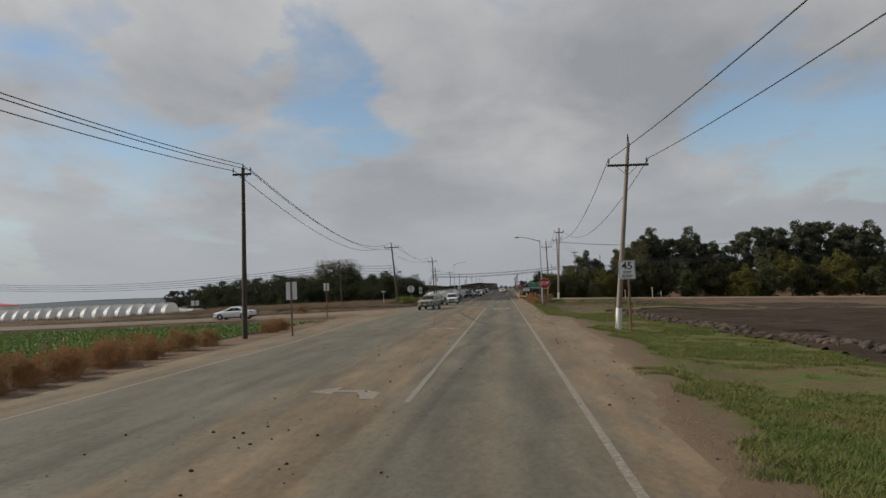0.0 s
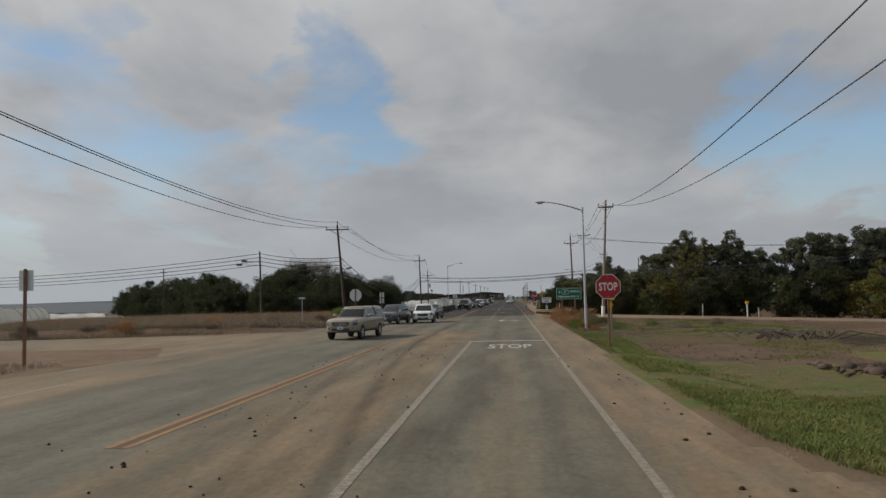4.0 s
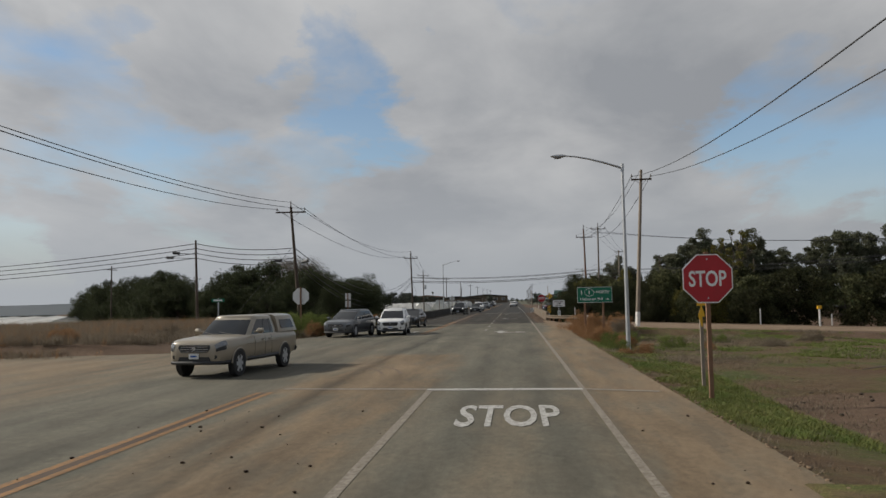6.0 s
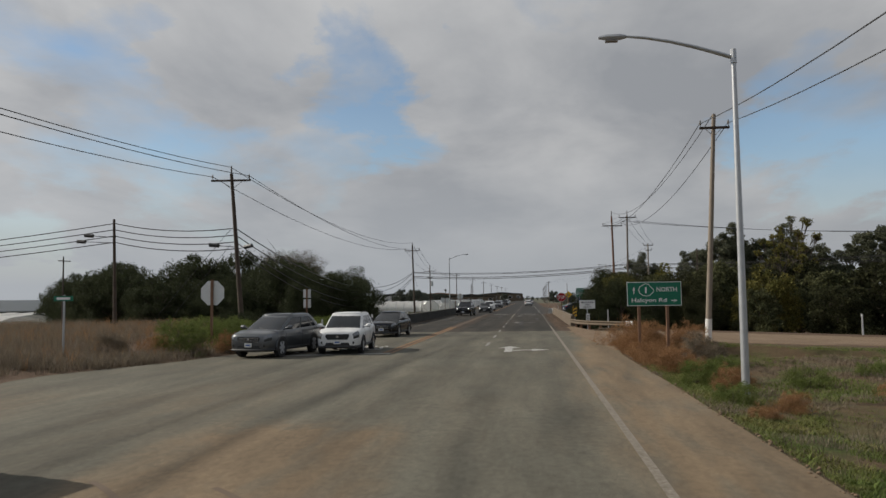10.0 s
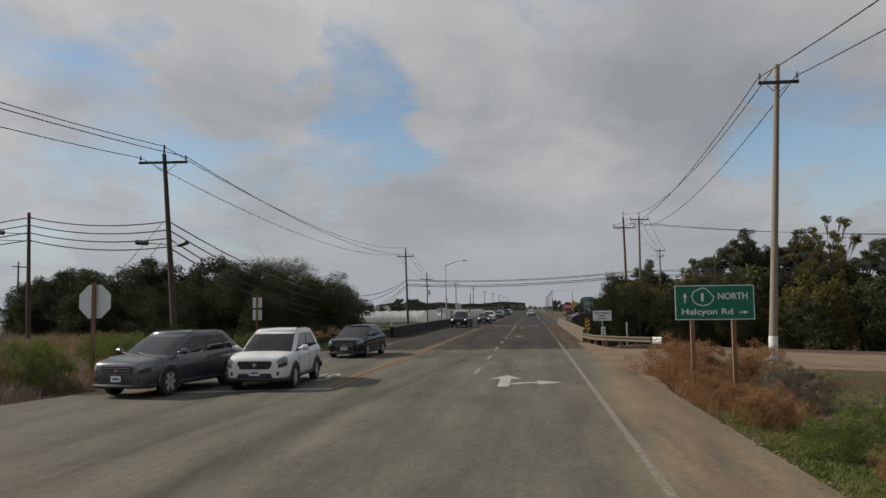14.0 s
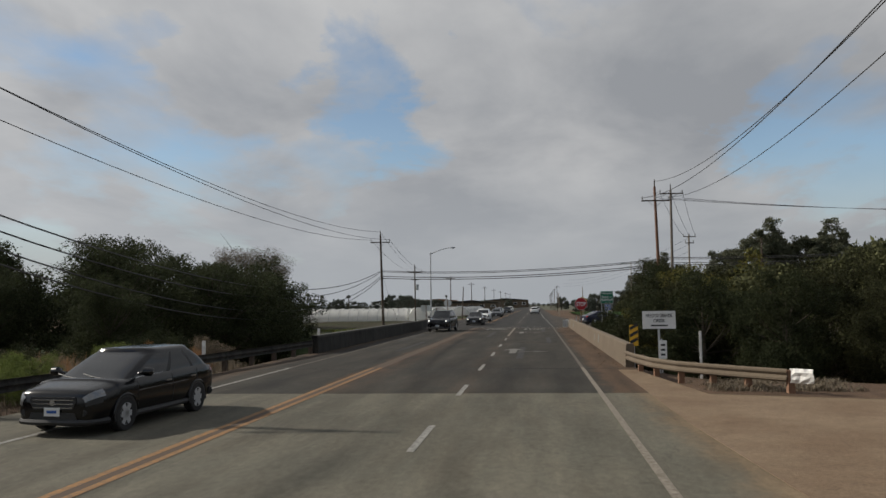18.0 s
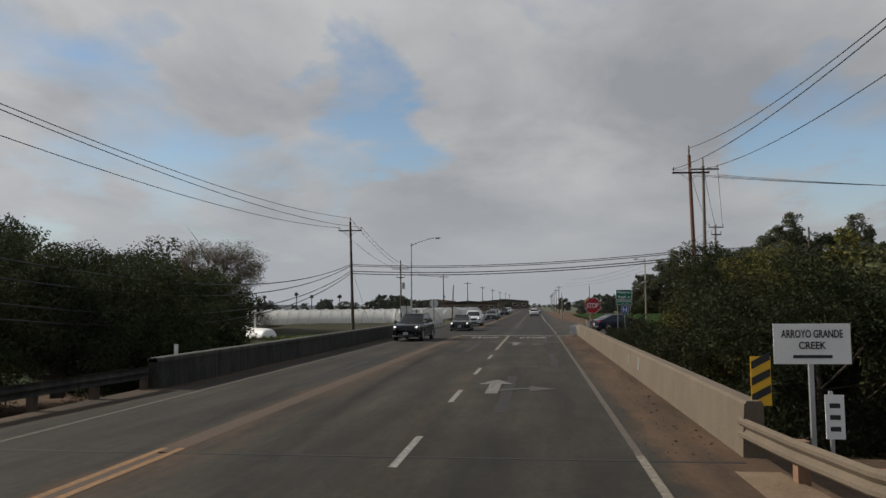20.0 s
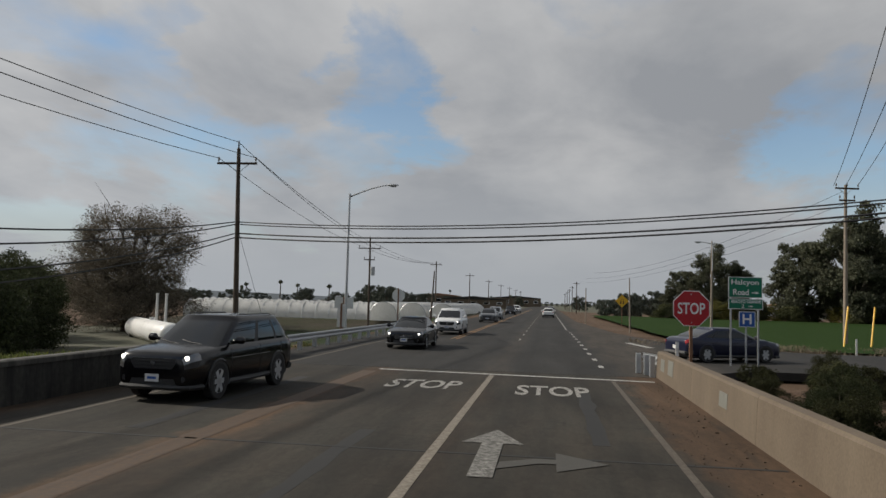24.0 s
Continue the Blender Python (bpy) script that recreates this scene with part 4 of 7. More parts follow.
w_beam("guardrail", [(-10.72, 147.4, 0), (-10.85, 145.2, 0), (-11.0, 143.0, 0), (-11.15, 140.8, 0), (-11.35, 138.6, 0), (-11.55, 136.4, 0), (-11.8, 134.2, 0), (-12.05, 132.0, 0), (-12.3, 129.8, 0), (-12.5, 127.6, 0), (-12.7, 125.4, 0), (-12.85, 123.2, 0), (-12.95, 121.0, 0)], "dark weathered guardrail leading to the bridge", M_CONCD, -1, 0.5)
w_beam("guardrail", [(-10.6 + 0.02 * k, 190.4 + 2.0 * k, 0) for k in range(12)], "grey steel guardrail past the bridge", M_GALV, z=0.55)
w_beam("guardrail", [(3.3, 186.3, 0), (3.2, 187.0, 0), (3.0, 187.6, 0)], "short grey guardrail end at the bridge barrier", M_GALV, z=0.55)


# ---- poles, lamps and cables ----
def pole(name, base, top, r=0.15, arms=(), material=None, white=0.0, label="", spike=0.0):
    """A wooden utility pole; arms are (height, half width, turn, insulators)."""
    th = thing(name, label or "dark weathered wooden utility pole with crossarm", "utility pole", group="utility poles")
    b, t = Vector(base), Vector(top)
    at = lambda z: b.lerp(t, (z - b.z) / (t.z - b.z))
    part("shaft", Mesh().tube([b - Vector((0, 0, 0.5))] + [b.lerp(t, k / 6) for k in range(7)], [r * 1.1] + [r * (1.08 - 0.42 * k / 6) for k in range(7)], 12), material or M_WOOD, th, smooth=True)
    if white:
        part("painted_base", Mesh().tube([b - Vector((0, 0, 0.3)), at(b.z + white)], [r * 1.13, r * 1.1], 14), M_PAINTW, th, "white painted foot", smooth=True)
    for z, half, turn, ins in arms:
        c = at(z)
        d = Matrix.Rotation(radians(turn), 3, "Z")
        ax = d @ Vector((1, 0, 0))
        part("crossarm", Mesh().box(c + d @ Vector((0, -r - 0.05, 0)), (2 * half, 0.1, 0.12), d), M_WOOD, th)
        for s in (-1, 1):
            part("brace", Mesh().tube([c + ax * s * half * 0.5 + Vector((0, 0, -0.04)), c + Vector((0, 0, -0.55 * min(1, half)))], 0.018, 5), M_GALV, th)
        for k in range(ins):
            o = -half * 0.93 + 2 * half * 0.93 * k / max(1, ins - 1)
            p = c + ax * o + d @ Vector((0, -r - 0.05, 0.06))
            part("insulator", Mesh().tube([p, p + Vector((0, 0, 0.1)), p + Vector((0, 0, 0.12)), p + Vector((0, 0, 0.22)), p + Vector((0, 0, 0.34))], [0.02, 0.02, 0.055, 0.06, 0.025], 8), M_GLASSI, th)
    if spike:
        part("ridge_pin", Mesh().tube([t - Vector((0, 0, 0.3)), t + Vector((0, 0, spike - 0.2)), t + Vector((0, 0, spike))], [0.05, 0.05, 0.03], 6), M_WOOD, th)
    return th


def street_lamp(base, height, arm, reach_up, label, r=0.11):
    th = thing("street_lamp", label, "street lamp", group="street lamps")
    b = Vector(base)
    part("shaft", Mesh().tube([b - Vector((0, 0, 0.4)), b + Vector((0, 0, height))], [r, r * 0.55], 12), M_GALV, th, smooth=True)
    part("cap", Mesh().tube([b + Vector((0, 0, height - 0.25)), b + Vector((0, 0, height + 0.12))], [r * 0.75, r * 0.7], 10), M_GALV, th)
    a = Vector((arm[0], arm[1], 0))
    pts = [b + Vector((0, 0, height - 0.1)) + a * t + Vector((0, 0, reach_up * math.sin(t * math.pi / 2))) for t in (0, 0.15, 0.3, 0.5, 0.7, 0.85)]
    part("arm", Mesh().tube(pts, [0.06, 0.055, 0.05, 0.045, 0.04, 0.035], 8), M_GALV, th, smooth=True)
    h = pts[-1]
    d = a.normalized()
    part("head", Mesh().tube([h, h + d * 0.15, h + d * 0.5, h + d * 0.72], [0.045, 0.085, 0.085, 0.04], 8), M_GALV, th, smooth=True)
    part("lens", Mesh().box(h + d * 0.38 - Vector((0, 0, 0.1)), (0.32, 0.16, 0.05)), M_GLASSI, th)
    return th


pole("utility_pole", (6.42, 37.2, -0.4), (7.55, 37.2, 10.0), 0.15, ((8.75, 1.15, 8, 2),), M_WOODL, 1.35, "grey wooden utility pole with crossarm and white foot", 0.5)
pole("utility_pole", (-14.78, 38.15, 0.0), (-14.6, 38.15, 10.0), 0.15, ((9.6, 0.55, 0, 2),), None, 0, "dark wooden utility pole beside the vegetable field", 0.25)
pole("utility_pole", (-18.3, 127.3, 0.2), (-19.1, 127.3, 10.6), 0.16, ((10.1, 1.3, 4, 2),), M_WOOD, 0, "brown leaning utility pole with crossarm and lamp arms", 0.5)
pole("utility_pole", (9.15, 120, -0.5), (9.85, 120, 11.6), 0.15, ((10.85, 0.75, 0, 2),), M_WOODL, 1.55, "tall grey utility pole with white painted foot")
pole("utility_pole", (11.45, 182, -1.0), (11.2, 182, 12.9), 0.17, ((11.6, 1.3, 5, 3),), M_WOODR, 0, "reddish brown utility pole with crossarm", 0.7)
pole("utility_pole", (14.6, 194, -0.3), (14.75, 194, 14.3), 0.17, ((13.9, 1.25, 5, 3),), M_WOODG, 0, "tall grey utility pole with double crossarm", 0.7)
pole("utility_pole", (-18.8, 204.5, -1.4), (-19.15, 204.5, 11.2), 0.17, ((10.25, 1.25, 2, 2),), M_WOOD, 0, "dark utility pole carrying cables across the road", 0.5)
pole("utility_pole", (-22.8, 255, -2.4), (-22.9, 255, 10.0), 0.15, ((8.65, 1.45, 3, 3), (7.2, 0.7, 3, 2)), M_WOOD, 0, "far dark utility pole with transformer", 0.2)
pole("utility_pole", (21.7, 221, -0.3), (21.8, 221, 11.8), 0.16, ((11.5, 0.9, 10, 3), (10.6, 0.6, 10, 2)), M_WOODL, 0, "grey utility pole at the field corner")
pole("utility_pole", (-29.1, 130.9, 0.3), (-29.3, 130.9, 8.2), 0.13, (), M_WOOD, 0, "thin dark utility pole with hanging cylinders")
pole("utility_pole", (16, 240, -0.5), (16.05, 240, 9.0), 0.12, (), M_WOODL, 0, "thin pole with a small lamp arm by the field")
pole("utility_pole", (8.05, 240, -0.4), (7.95, 240, 5.1), 0.08, (), M_WOODL, 0, "thin bare pole beside the crop field")
pole("utility_pole", (4.7, 262, -0.4), (4.65, 262, 4.4), 0.08, (), M_WOODL, 0, "thin bare pole beside the crop field")
pole("utility_pole", (-12.2, 238, -0.3), (-11.9, 238, 5.3), 0.1, (), M_WOOD, 0, "short dark pole behind the guardrail")
for k in range(7):
    y = 300 + 55 * k
    pole("utility_pole", (-21 + 0.6 * k, y, -0.4), (-21 + 0.6 * k, y, 9.5), 0.14, ((8.9, 1.1, 0, 0),), M_WOOD, 0, "distant dark utility pole with crossarm")
    if k > 0:
        pole("utility_pole", (7 + 0.5 * k, y + 20, -0.4), (7 + 0.5 * k, y + 20, 8.5), 0.13, ((8.0, 0.9, 0, 0),), M_WOOD, 0, "distant dark utility pole with crossarm")
for x, y, h in ((-62, 175, 8.5), (-110, 150, 8.0), (-66, 62, 6.5), (27, 205, 9.8), (52, 232, 10)):
    pole("utility_pole", (x, y, -2.8 if x < -55 else -0.4), (x, y, h), 0.13, ((h - 0.6, 0.9, 70, 0),), M_WOOD, 0, "distant dark utility pole with crossarm")
street_lamp((5.58, 100.06, -0.4), 8.9, (-3.2, 0), 0.72, "galvanised street lamp with long curved arm")
street_lamp((-13.55, 210, -0.3), 9.45, (3.1, -0.2), 0.8, "galvanised street lamp past the bridge")
street_lamp((16.05, 239.9, 6.4), 2.4, (-1.2, 0), 0.2, "small lamp arm on a thin pole", 0.05)

# drop cylinders (cable closures) on the side arms
for p, d in (((-18.75, 127.25, 5.75), (-1.5, 0)), ((-18.7, 127.25, 5.6), (1.0, -0.5)), ((-29.25, 130.8, 6.9), (-1.9, 0)), ((-29.25, 130.8, 6.5), (-2.6, 0.2))):
    th = thing("cable_closure", "black cable closure hanging on a lamp arm", "cable closure")
    a, b = Vector(p), Vector(p) + Vector((*d, 0.15))
    part("bracket", Mesh().tube([a, b], 0.025, 6), M_TRIM, th)
    part("canister", Mesh().tube([b - (b - a).normalized() * 0.35, b + (b - a).normalized() * 0.3], 0.13, 8), M_TRIM, th)
th = thing("transformer", "grey pole-mounted transformer can", "transformer")
part("can", Mesh().tube([(-22.4, 254.7, 5.2), (-22.4, 254.7, 6.3)], 0.3, 10), M_GALV, th, smooth=True)
part("hanger", Mesh().box((-22.65, 254.8, 5.9), (0.3, 0.06, 0.1)), M_GALV, th)


def cable(a, b, sag, r=0.02, name="power_line", label="thin black overhead power line", n=22):
    a, b = Vector(a), Vector(b)
    pts = [a.lerp(b, k / n) - Vector((0, 0, sag * 4 * (k / n) * (1 - k / n))) for k in range(n + 1)]
    return tagged(part(name, Mesh().tube(pts, r, 5), M_WIRE), label, "cable", "overhead lines")


# east line: behind the camera, then pole to pole
for dx, z, dx2 in ((-1.05, 9.1, -0.7), (1.15, 9.1, 0.7)):
    cable((8.9 + dx, -50, z + 0.3), (7.45 + dx, 37.1, z), 1.4)
    cable((7.45 + dx, 37.1, z), (9.8 + dx2, 119.9, 11.1), 2.5)
for dx2, z2, dx3, z3 in ((-0.7, 11.1, -1.2, 11.9), (0.7, 11.1, 1.2, 11.9), (0.0, 11.6, 0.0, 13.4)):
    cable((9.8 + dx2, 119.9, z2), (11.2 + dx3, 181.9, z3), 1.9)
for dx in (-1.2, 0.0, 1.2):
    cable((11.2 + dx, 182, 11.9), (14.75 + dx, 194, 14.2), 0.15)
    cable((14.75 + dx, 194, 14.2), (21.8 + dx * 0.7, 221, 11.75), 0.4)
    cable((14.75 + dx, 193.9, 13.4), (70, 188 + dx, 11.0), 1.2)
# west line
for dx, z in ((-0.5, 9.85), (0.5, 9.85), (0.0, 10.2)):
    cable((-12.5 + dx, -52, z - 0.4), (-14.6 + dx, 38.1, z), 1.9)
    cable((-14.6 + dx, 38.1, z), (-19.1 + dx * 2.5, 127.2, 10.4 if dx else 11.0), 2.3)
    cable((-19.1 + dx * 2.5, 127.2, 10.4 if dx else 11.0), (-19.15 + dx * 2.4, 204.4, 10.6 if dx else 11.6), 1.6)
    cable((-19.15 + dx * 2.4, 204.4, 10.6 if dx else 11.6), (-22.9 + dx * 2.5, 255, 9.0), 0.6)
    cable((-22.9 + dx * 2.5, 255, 9.0), (-21 + dx * 2, 300, 9.2), 0.7)
# communication lines that cross the road at the bridge and run off to the west
for k, (z, ze, low) in enumerate(((6.7, 7.05, 3.2), (6.55, 6.9, 3.6), (6.0, 6.5, 4.1), (5.75, 6.3, 4.3))):
    cable((-19.1, 204.5, z), (14.65, 194, ze), 0.66, 0.045 if k > 1 else 0.034, "cable", "thick black cable across the road")
    cable((14.65, 194, ze), (60, 170, ze + 1.0), 0.8, 0.03, "cable", "thick black overhead cable")
    cable((-18.8, 127.3, 7.0 - 0.45 * k), (-29.25, 130.9, 7.9 - 0.45 * k), 0.35, 0.034, "cable", "black overhead telephone cable strung between poles")
    cable((-29.25, 130.9, 7.9 - 0.45 * k), (-110, 150, 7.6 - 0.4 * k), 1.6, 0.034, "cable", "black overhead telephone cable strung between poles")
    cable((-18.8, 127.3, 7.0 - 0.45 * k), (-19.1, 204.5, z), low, 0.034, "cable", "black overhead telephone cable sagging between poles")
    if k < 3:
        cable((21.8, 221, 11.4 - k), (8, 300 + 30 * k, 8), 1.5, 0.015)
cable((-19.1, 127.2, 5.9), (-23.5, 126.5, 0.3), 0.0, 0.015, "guy_wire", "steel guy wire bracing the leaning pole", 2)
cable((-19.1, 127.2, 6.9), (-24.6, 126.5, 0.3), 0.0, 0.015, "guy_wire", "steel guy wire bracing the leaning pole", 2)
cable((-19.1, 204.5, 6.6), (-16.9, 205, -0.4), 0.0, 0.012, "guy_wire", "steel guy wire beside the pole", 2)
for x, y in ((19.2, 214.5), (21.3, 215.5), (24.6, 217)):
    t = tagged(new("guy_guard"), "yellow plastic guy wire guard beside the pole", "guy guard")
    part("sleeve", Mesh().tube([(x, y, -0.3), (x + 0.75, y + 1.2, 2.6)], 0.06, 8), M_YSIGN, t)


# ---- signs ----
def octagon(r, cx=0.0, cz=0.0):
    return [(cx + r * math.cos(math.pi / 8 + k * math.pi / 4) / math.cos(math.pi / 8), cz + r * math.sin(math.pi / 8 + k * math.pi / 4) / math.cos(math.pi / 8)) for k in range(8)]


def face_m(x, y, z):
    """Letters that stand upright and face the traffic (towards -y)."""
    return pose(x, y, z, 90, 0, 0)


def post(parent, x, y, z0, z1, w=0.1, material=None, name="post"):
    return part(name, Mesh().box((x, y, (z0 + z1) / 2), (w, w, z1 - z0)), material or M_POST, parent)


def stop_sign(x, y, zc, r, foot, wooden=True, away=False, label=""):
    th = thing("stop_sign", label or "red octagonal STOP sign on a brown wooden post", "stop sign", group="stop signs")
    s = -1 if not away else 1
    post(th, x, y - s * 0.07, foot, zc + r + (0.06 if wooden else 0.0), 0.1 if wooden else 0.06, M_POST if wooden else M_GALV)
    part("plate", Mesh().prism(octagon(r, x, zc), y - 0.004, y + 0.004), M_SIGNW if not away else M_ALUM, th)
    if not away:
        part("red_face", Mesh().prism(octagon(r * 0.955, x, zc), y - 0.009, y - 0.006), M_RED, th)
        writing("lettering", "STOP", r * 1.5, r * 0.66, face_m(x - r * 0.75, y - 0.01, zc - r * 0.33), M_SIGNW, th, "white STOP lettering")
        for b in (-0.8, 0.8):
            part("bolt", Mesh().tube([(x, y - 0.014, zc + b * r), (x, y - 0.006, zc + b * r)], 0.02, 6), M_GALV, th)
    return th


stop_sign(5.02, 82.46, 2.56, 0.61, -0.4)
stop_sign(4.6, 187.56, 2.24, 0.6, 0.0)
stop_sign(-14.2, 113.2, 2.62, 0.55, 0.2, True, True, "grey unpainted back of an octagonal stop sign on a wooden post")
stop_sign(-13.2, 226, 2.6, 0.55, 0.0, True, True, "grey back of a far stop sign beside the road")


def plate(parent, x0, x1, z0, z1, y, face, border=None, name="panel"):
    part(name, Mesh().box(((x0 + x1) / 2, y, (z0 + z1) / 2), (x1 - x0, 0.012, z1 - z0)), border or face, parent)
    if border:
        part("face", Mesh().box(((x0 + x1) / 2, y - 0.009, (z0 + z1) / 2), (x1 - x0 - 0.05, 0.004, z1 - z0 - 0.05)), face, parent)


def arrow_shape(parent, x, z, y, s, up):
    pts = [(-0.06, -0.5), (0.06, -0.5), (0.06, 0.0), (0.2, -0.02), (0.0, 0.5), (-0.2, -0.02), (-0.06, 0.0)]
    if not up:
        pts = [(b, -a) for a, b in pts]
    part("arrow", Mesh().prism([(x + a * s, z + b * s) for a, b in pts], y - 0.012, y - 0.007), M_SIGNW, parent)


# speed sign
th = thing("speed_zone_sign", "white 45 ZONE AHEAD sign on a wooden post", "road sign")
post(th, 7.02, 36.3, -0.4, 3.45, 0.1)
plate(th, 6.5, 7.38, 2.5, 3.5, 36.2, M_SIGNW)
for bx in ((6.52, 6.54), (7.34, 7.36)):
    part("border", Mesh().box((sum(bx) / 2, 36.19, 3.0), (0.02, 0.004, 0.94)), M_BLACK, th)
for bz in (2.54, 3.46):
    part("border", Mesh().box((6.94, 36.19, bz), (0.8, 0.004, 0.02)), M_BLACK, th)
writing("numerals", "45", 0.58, 0.38, face_m(6.65, 36.188, 3.02), M_BLACK, th)
writing("lettering", "ZONE", 0.44, 0.14, face_m(6.72, 36.188, 2.8), M_BLACK, th)
writing("lettering", "AHEAD", 0.56, 0.14, face_m(6.66, 36.188, 2.6), M_BLACK, th)

# route sign
th = thing("route_sign", "green guide sign with route shield on two wooden posts", "road sign")
plate(th, 4.22, 6.42, 1.84, 2.83, 112.2, M_GREEN, M_SIGNW)
for x in (4.7, 5.85):
    post(th, x, 112.3, -0.5, 2.6, 0.11)
arrow_shape(th, 4.5, 2.48, 112.2, 0.3, True)
part("shield", Mesh().prism([(5.0 + 0.32 * math.cos(k * 0.5236) * (1.0 if math.sin(k * 0.5236) < 0.5 else 0.7), 2.5 + 0.27 * math.sin(k * 0.5236)) for k in range(12)], 112.185, 112.19), M_SIGNW, th)
part("shield_face", Mesh().prism([(5.0 + 0.29 * math.cos(k * 0.5236) * (1.0 if math.sin(k * 0.5236) < 0.5 else 0.7), 2.5 + 0.24 * math.sin(k * 0.5236)) for k in range(12)], 112.18, 112.184), M_GREEN, th)
writing("lettering", "1", 0.07, 0.24, face_m(4.95, 112.178, 2.37), M_SIGNW, th)
writing("lettering", "NORTH", 0.82, 0.19, face_m(5.42, 112.185, 2.42), M_SIGNW, th)
writing("lettering", "Halcyon Rd", 1.42, 0.22, face_m(4.4, 112.185, 1.94), M_SIGNW, th)
arrow_shape(th, 6.12, 2.05, 112.2, 0.26, False)

# creek sign
th = thing("creek_sign", "white creek name sign on a thin post", "road sign")
plate(th, 4.03, 5.22, 1.33, 1.98, 139.9, M_SIGNW)
post(th, 4.62, 139.98, -0.3, 1.9, 0.07, M_GALV)
writing("lettering", "ARROYO GRANDE", 0.95, 0.13, face_m(4.15, 139.888, 1.75), M_BLACK, th)
writing("lettering", "CREEK", 0.42, 0.12, face_m(4.42, 139.888, 1.57), M_BLACK, th)
part("small_print", Mesh().box((4.63, 139.888, 1.45), (0.6, 0.004, 0.05)), M_BLACK, th)

# guide signs at the second junction
th = thing("junction_sign", "green Halcyon Road guide sign on two thin posts", "road sign")
plate(th, 6.94, 8.24, 2.72, 3.55, 192.6, M_GREEN, M_SIGNW)
plate(th, 6.94, 8.26, 2.26, 2.68, 192.6, M_GREEN, M_SIGNW)
for x in (7.05, 8.1):
    post(th, x, 192.68, -0.1, 3.4, 0.06, M_GALV)
writing("lettering", "Halcyon", 1.05, 0.26, face_m(7.05, 192.585, 3.18), M_SIGNW, th)
writing("lettering", "Road", 0.6, 0.24, face_m(7.12, 192.585, 2.82), M_SIGNW, th)
arrow_shape(th, 7.98, 2.92, 192.6, 0.3, False)
writing("lettering", "ARROYO GRANDE", 1.15, 0.13, face_m(7.03, 192.585, 2.5), M_SIGNW, th)
writing("lettering", "2", 0.09, 0.13, face_m(7.45, 192.585, 2.32), M_SIGNW, th)
arrow_shape(th, 7.8, 2.38, 192.6, 0.2, False)
th = thing("hospital_sign", "blue hospital sign with white H on a thin post", "road sign")
plate(th, 7.33, 7.96, 1.55, 2.17, 192.55, M_BLUE, M_SIGNW)
post(th, 7.62, 192.62, -0.1, 1.9, 0.06, M_GALV)
writing("lettering", "H", 0.34, 0.4, face_m(7.47, 192.535, 1.67), M_SIGNW, th)

# warning diamond far ahead and yellow markers
th = thing("warning_sign", "yellow diamond warning sign beside the crop field", "road sign")
post(th, 9.3, 262, -0.4, 3.2, 0.09)
part("diamond", Mesh().prism([(9.3, 2.0), (10.15, 2.85), (9.3, 3.7), (8.45, 2.85)], 261.9, 261.92), M_YSIGN, th)
for dx in (-0.18, 0.18):
    part("symbol", Mesh().prism([(9.3 + dx - 0.1, 2.5), (9.3 + dx + 0.1, 2.5), (9.3 + dx * 0.6, 3.2)], 261.88, 261.895), M_BLACK, th)
th = thing("object_marker", "small yellow diamond markers on a grey post", "marker post")
post(th, 5.5, 85.3, -0.6, 1.73, 0.09, M_WOODL)
part("diamond", Mesh().prism([(5.5, 1.24), (5.6, 1.56), (5.5, 1.88), (5.4, 1.56)], 85.23, 85.24), M_YSIGN, th)
part("black_half", Mesh().prism([(5.52, 1.34), (5.59, 1.54), (5.52, 1.54)], 85.22, 85.227), M_BLACK, th)
part("plate", Mesh().box((5.53, 85.24, 2.03), (0.3, 0.01, 0.35)), M_YSIGN, th)
th = thing("chevron_marker", "yellow and black striped bridge end marker", "marker post")
post(th, 3.62, 139.3, -0.2, 1.4, 0.06, M_GALV)
plate(th, 3.47, 3.77, 0.75, 1.5, 139.2, M_YSIGN)
for k in range(3):
    part("stripe", Mesh().prism([(3.48, 0.8 + 0.25 * k), (3.76, 0.95 + 0.25 * k), (3.76, 1.07 + 0.25 * k), (3.48, 0.92 + 0.25 * k)], 139.185, 139.19), M_BLACK, th)
th = thing("paddle_marker", "white small marker plate beside the guardrail", "marker post")
post(th, 4.55, 139.0, -0.2, 1.0, 0.05, M_GALV)
plate(th, 4.45, 4.72, 0.3, 0.95, 138.95, M_SIGNW)
for k in range(3):
    part("print", Mesh().box((4.585, 138.94, 0.45 + 0.17 * k), (0.15, 0.004, 0.07)), M_BLACK, th)


def marker(x, y, h, material, label, w=0.1, z0=-0.3):
    th = thing("delineator", label, "marker post", "delineators")
    part("stake", Mesh().box((x, y, (h + z0) / 2), (w, 0.03, h - z0)), material, th)
    part("reflector", Mesh().box((x, y - 0.02, h - 0.14), (w * 0.8, 0.008, 0.12)), M_SIGNW, th)


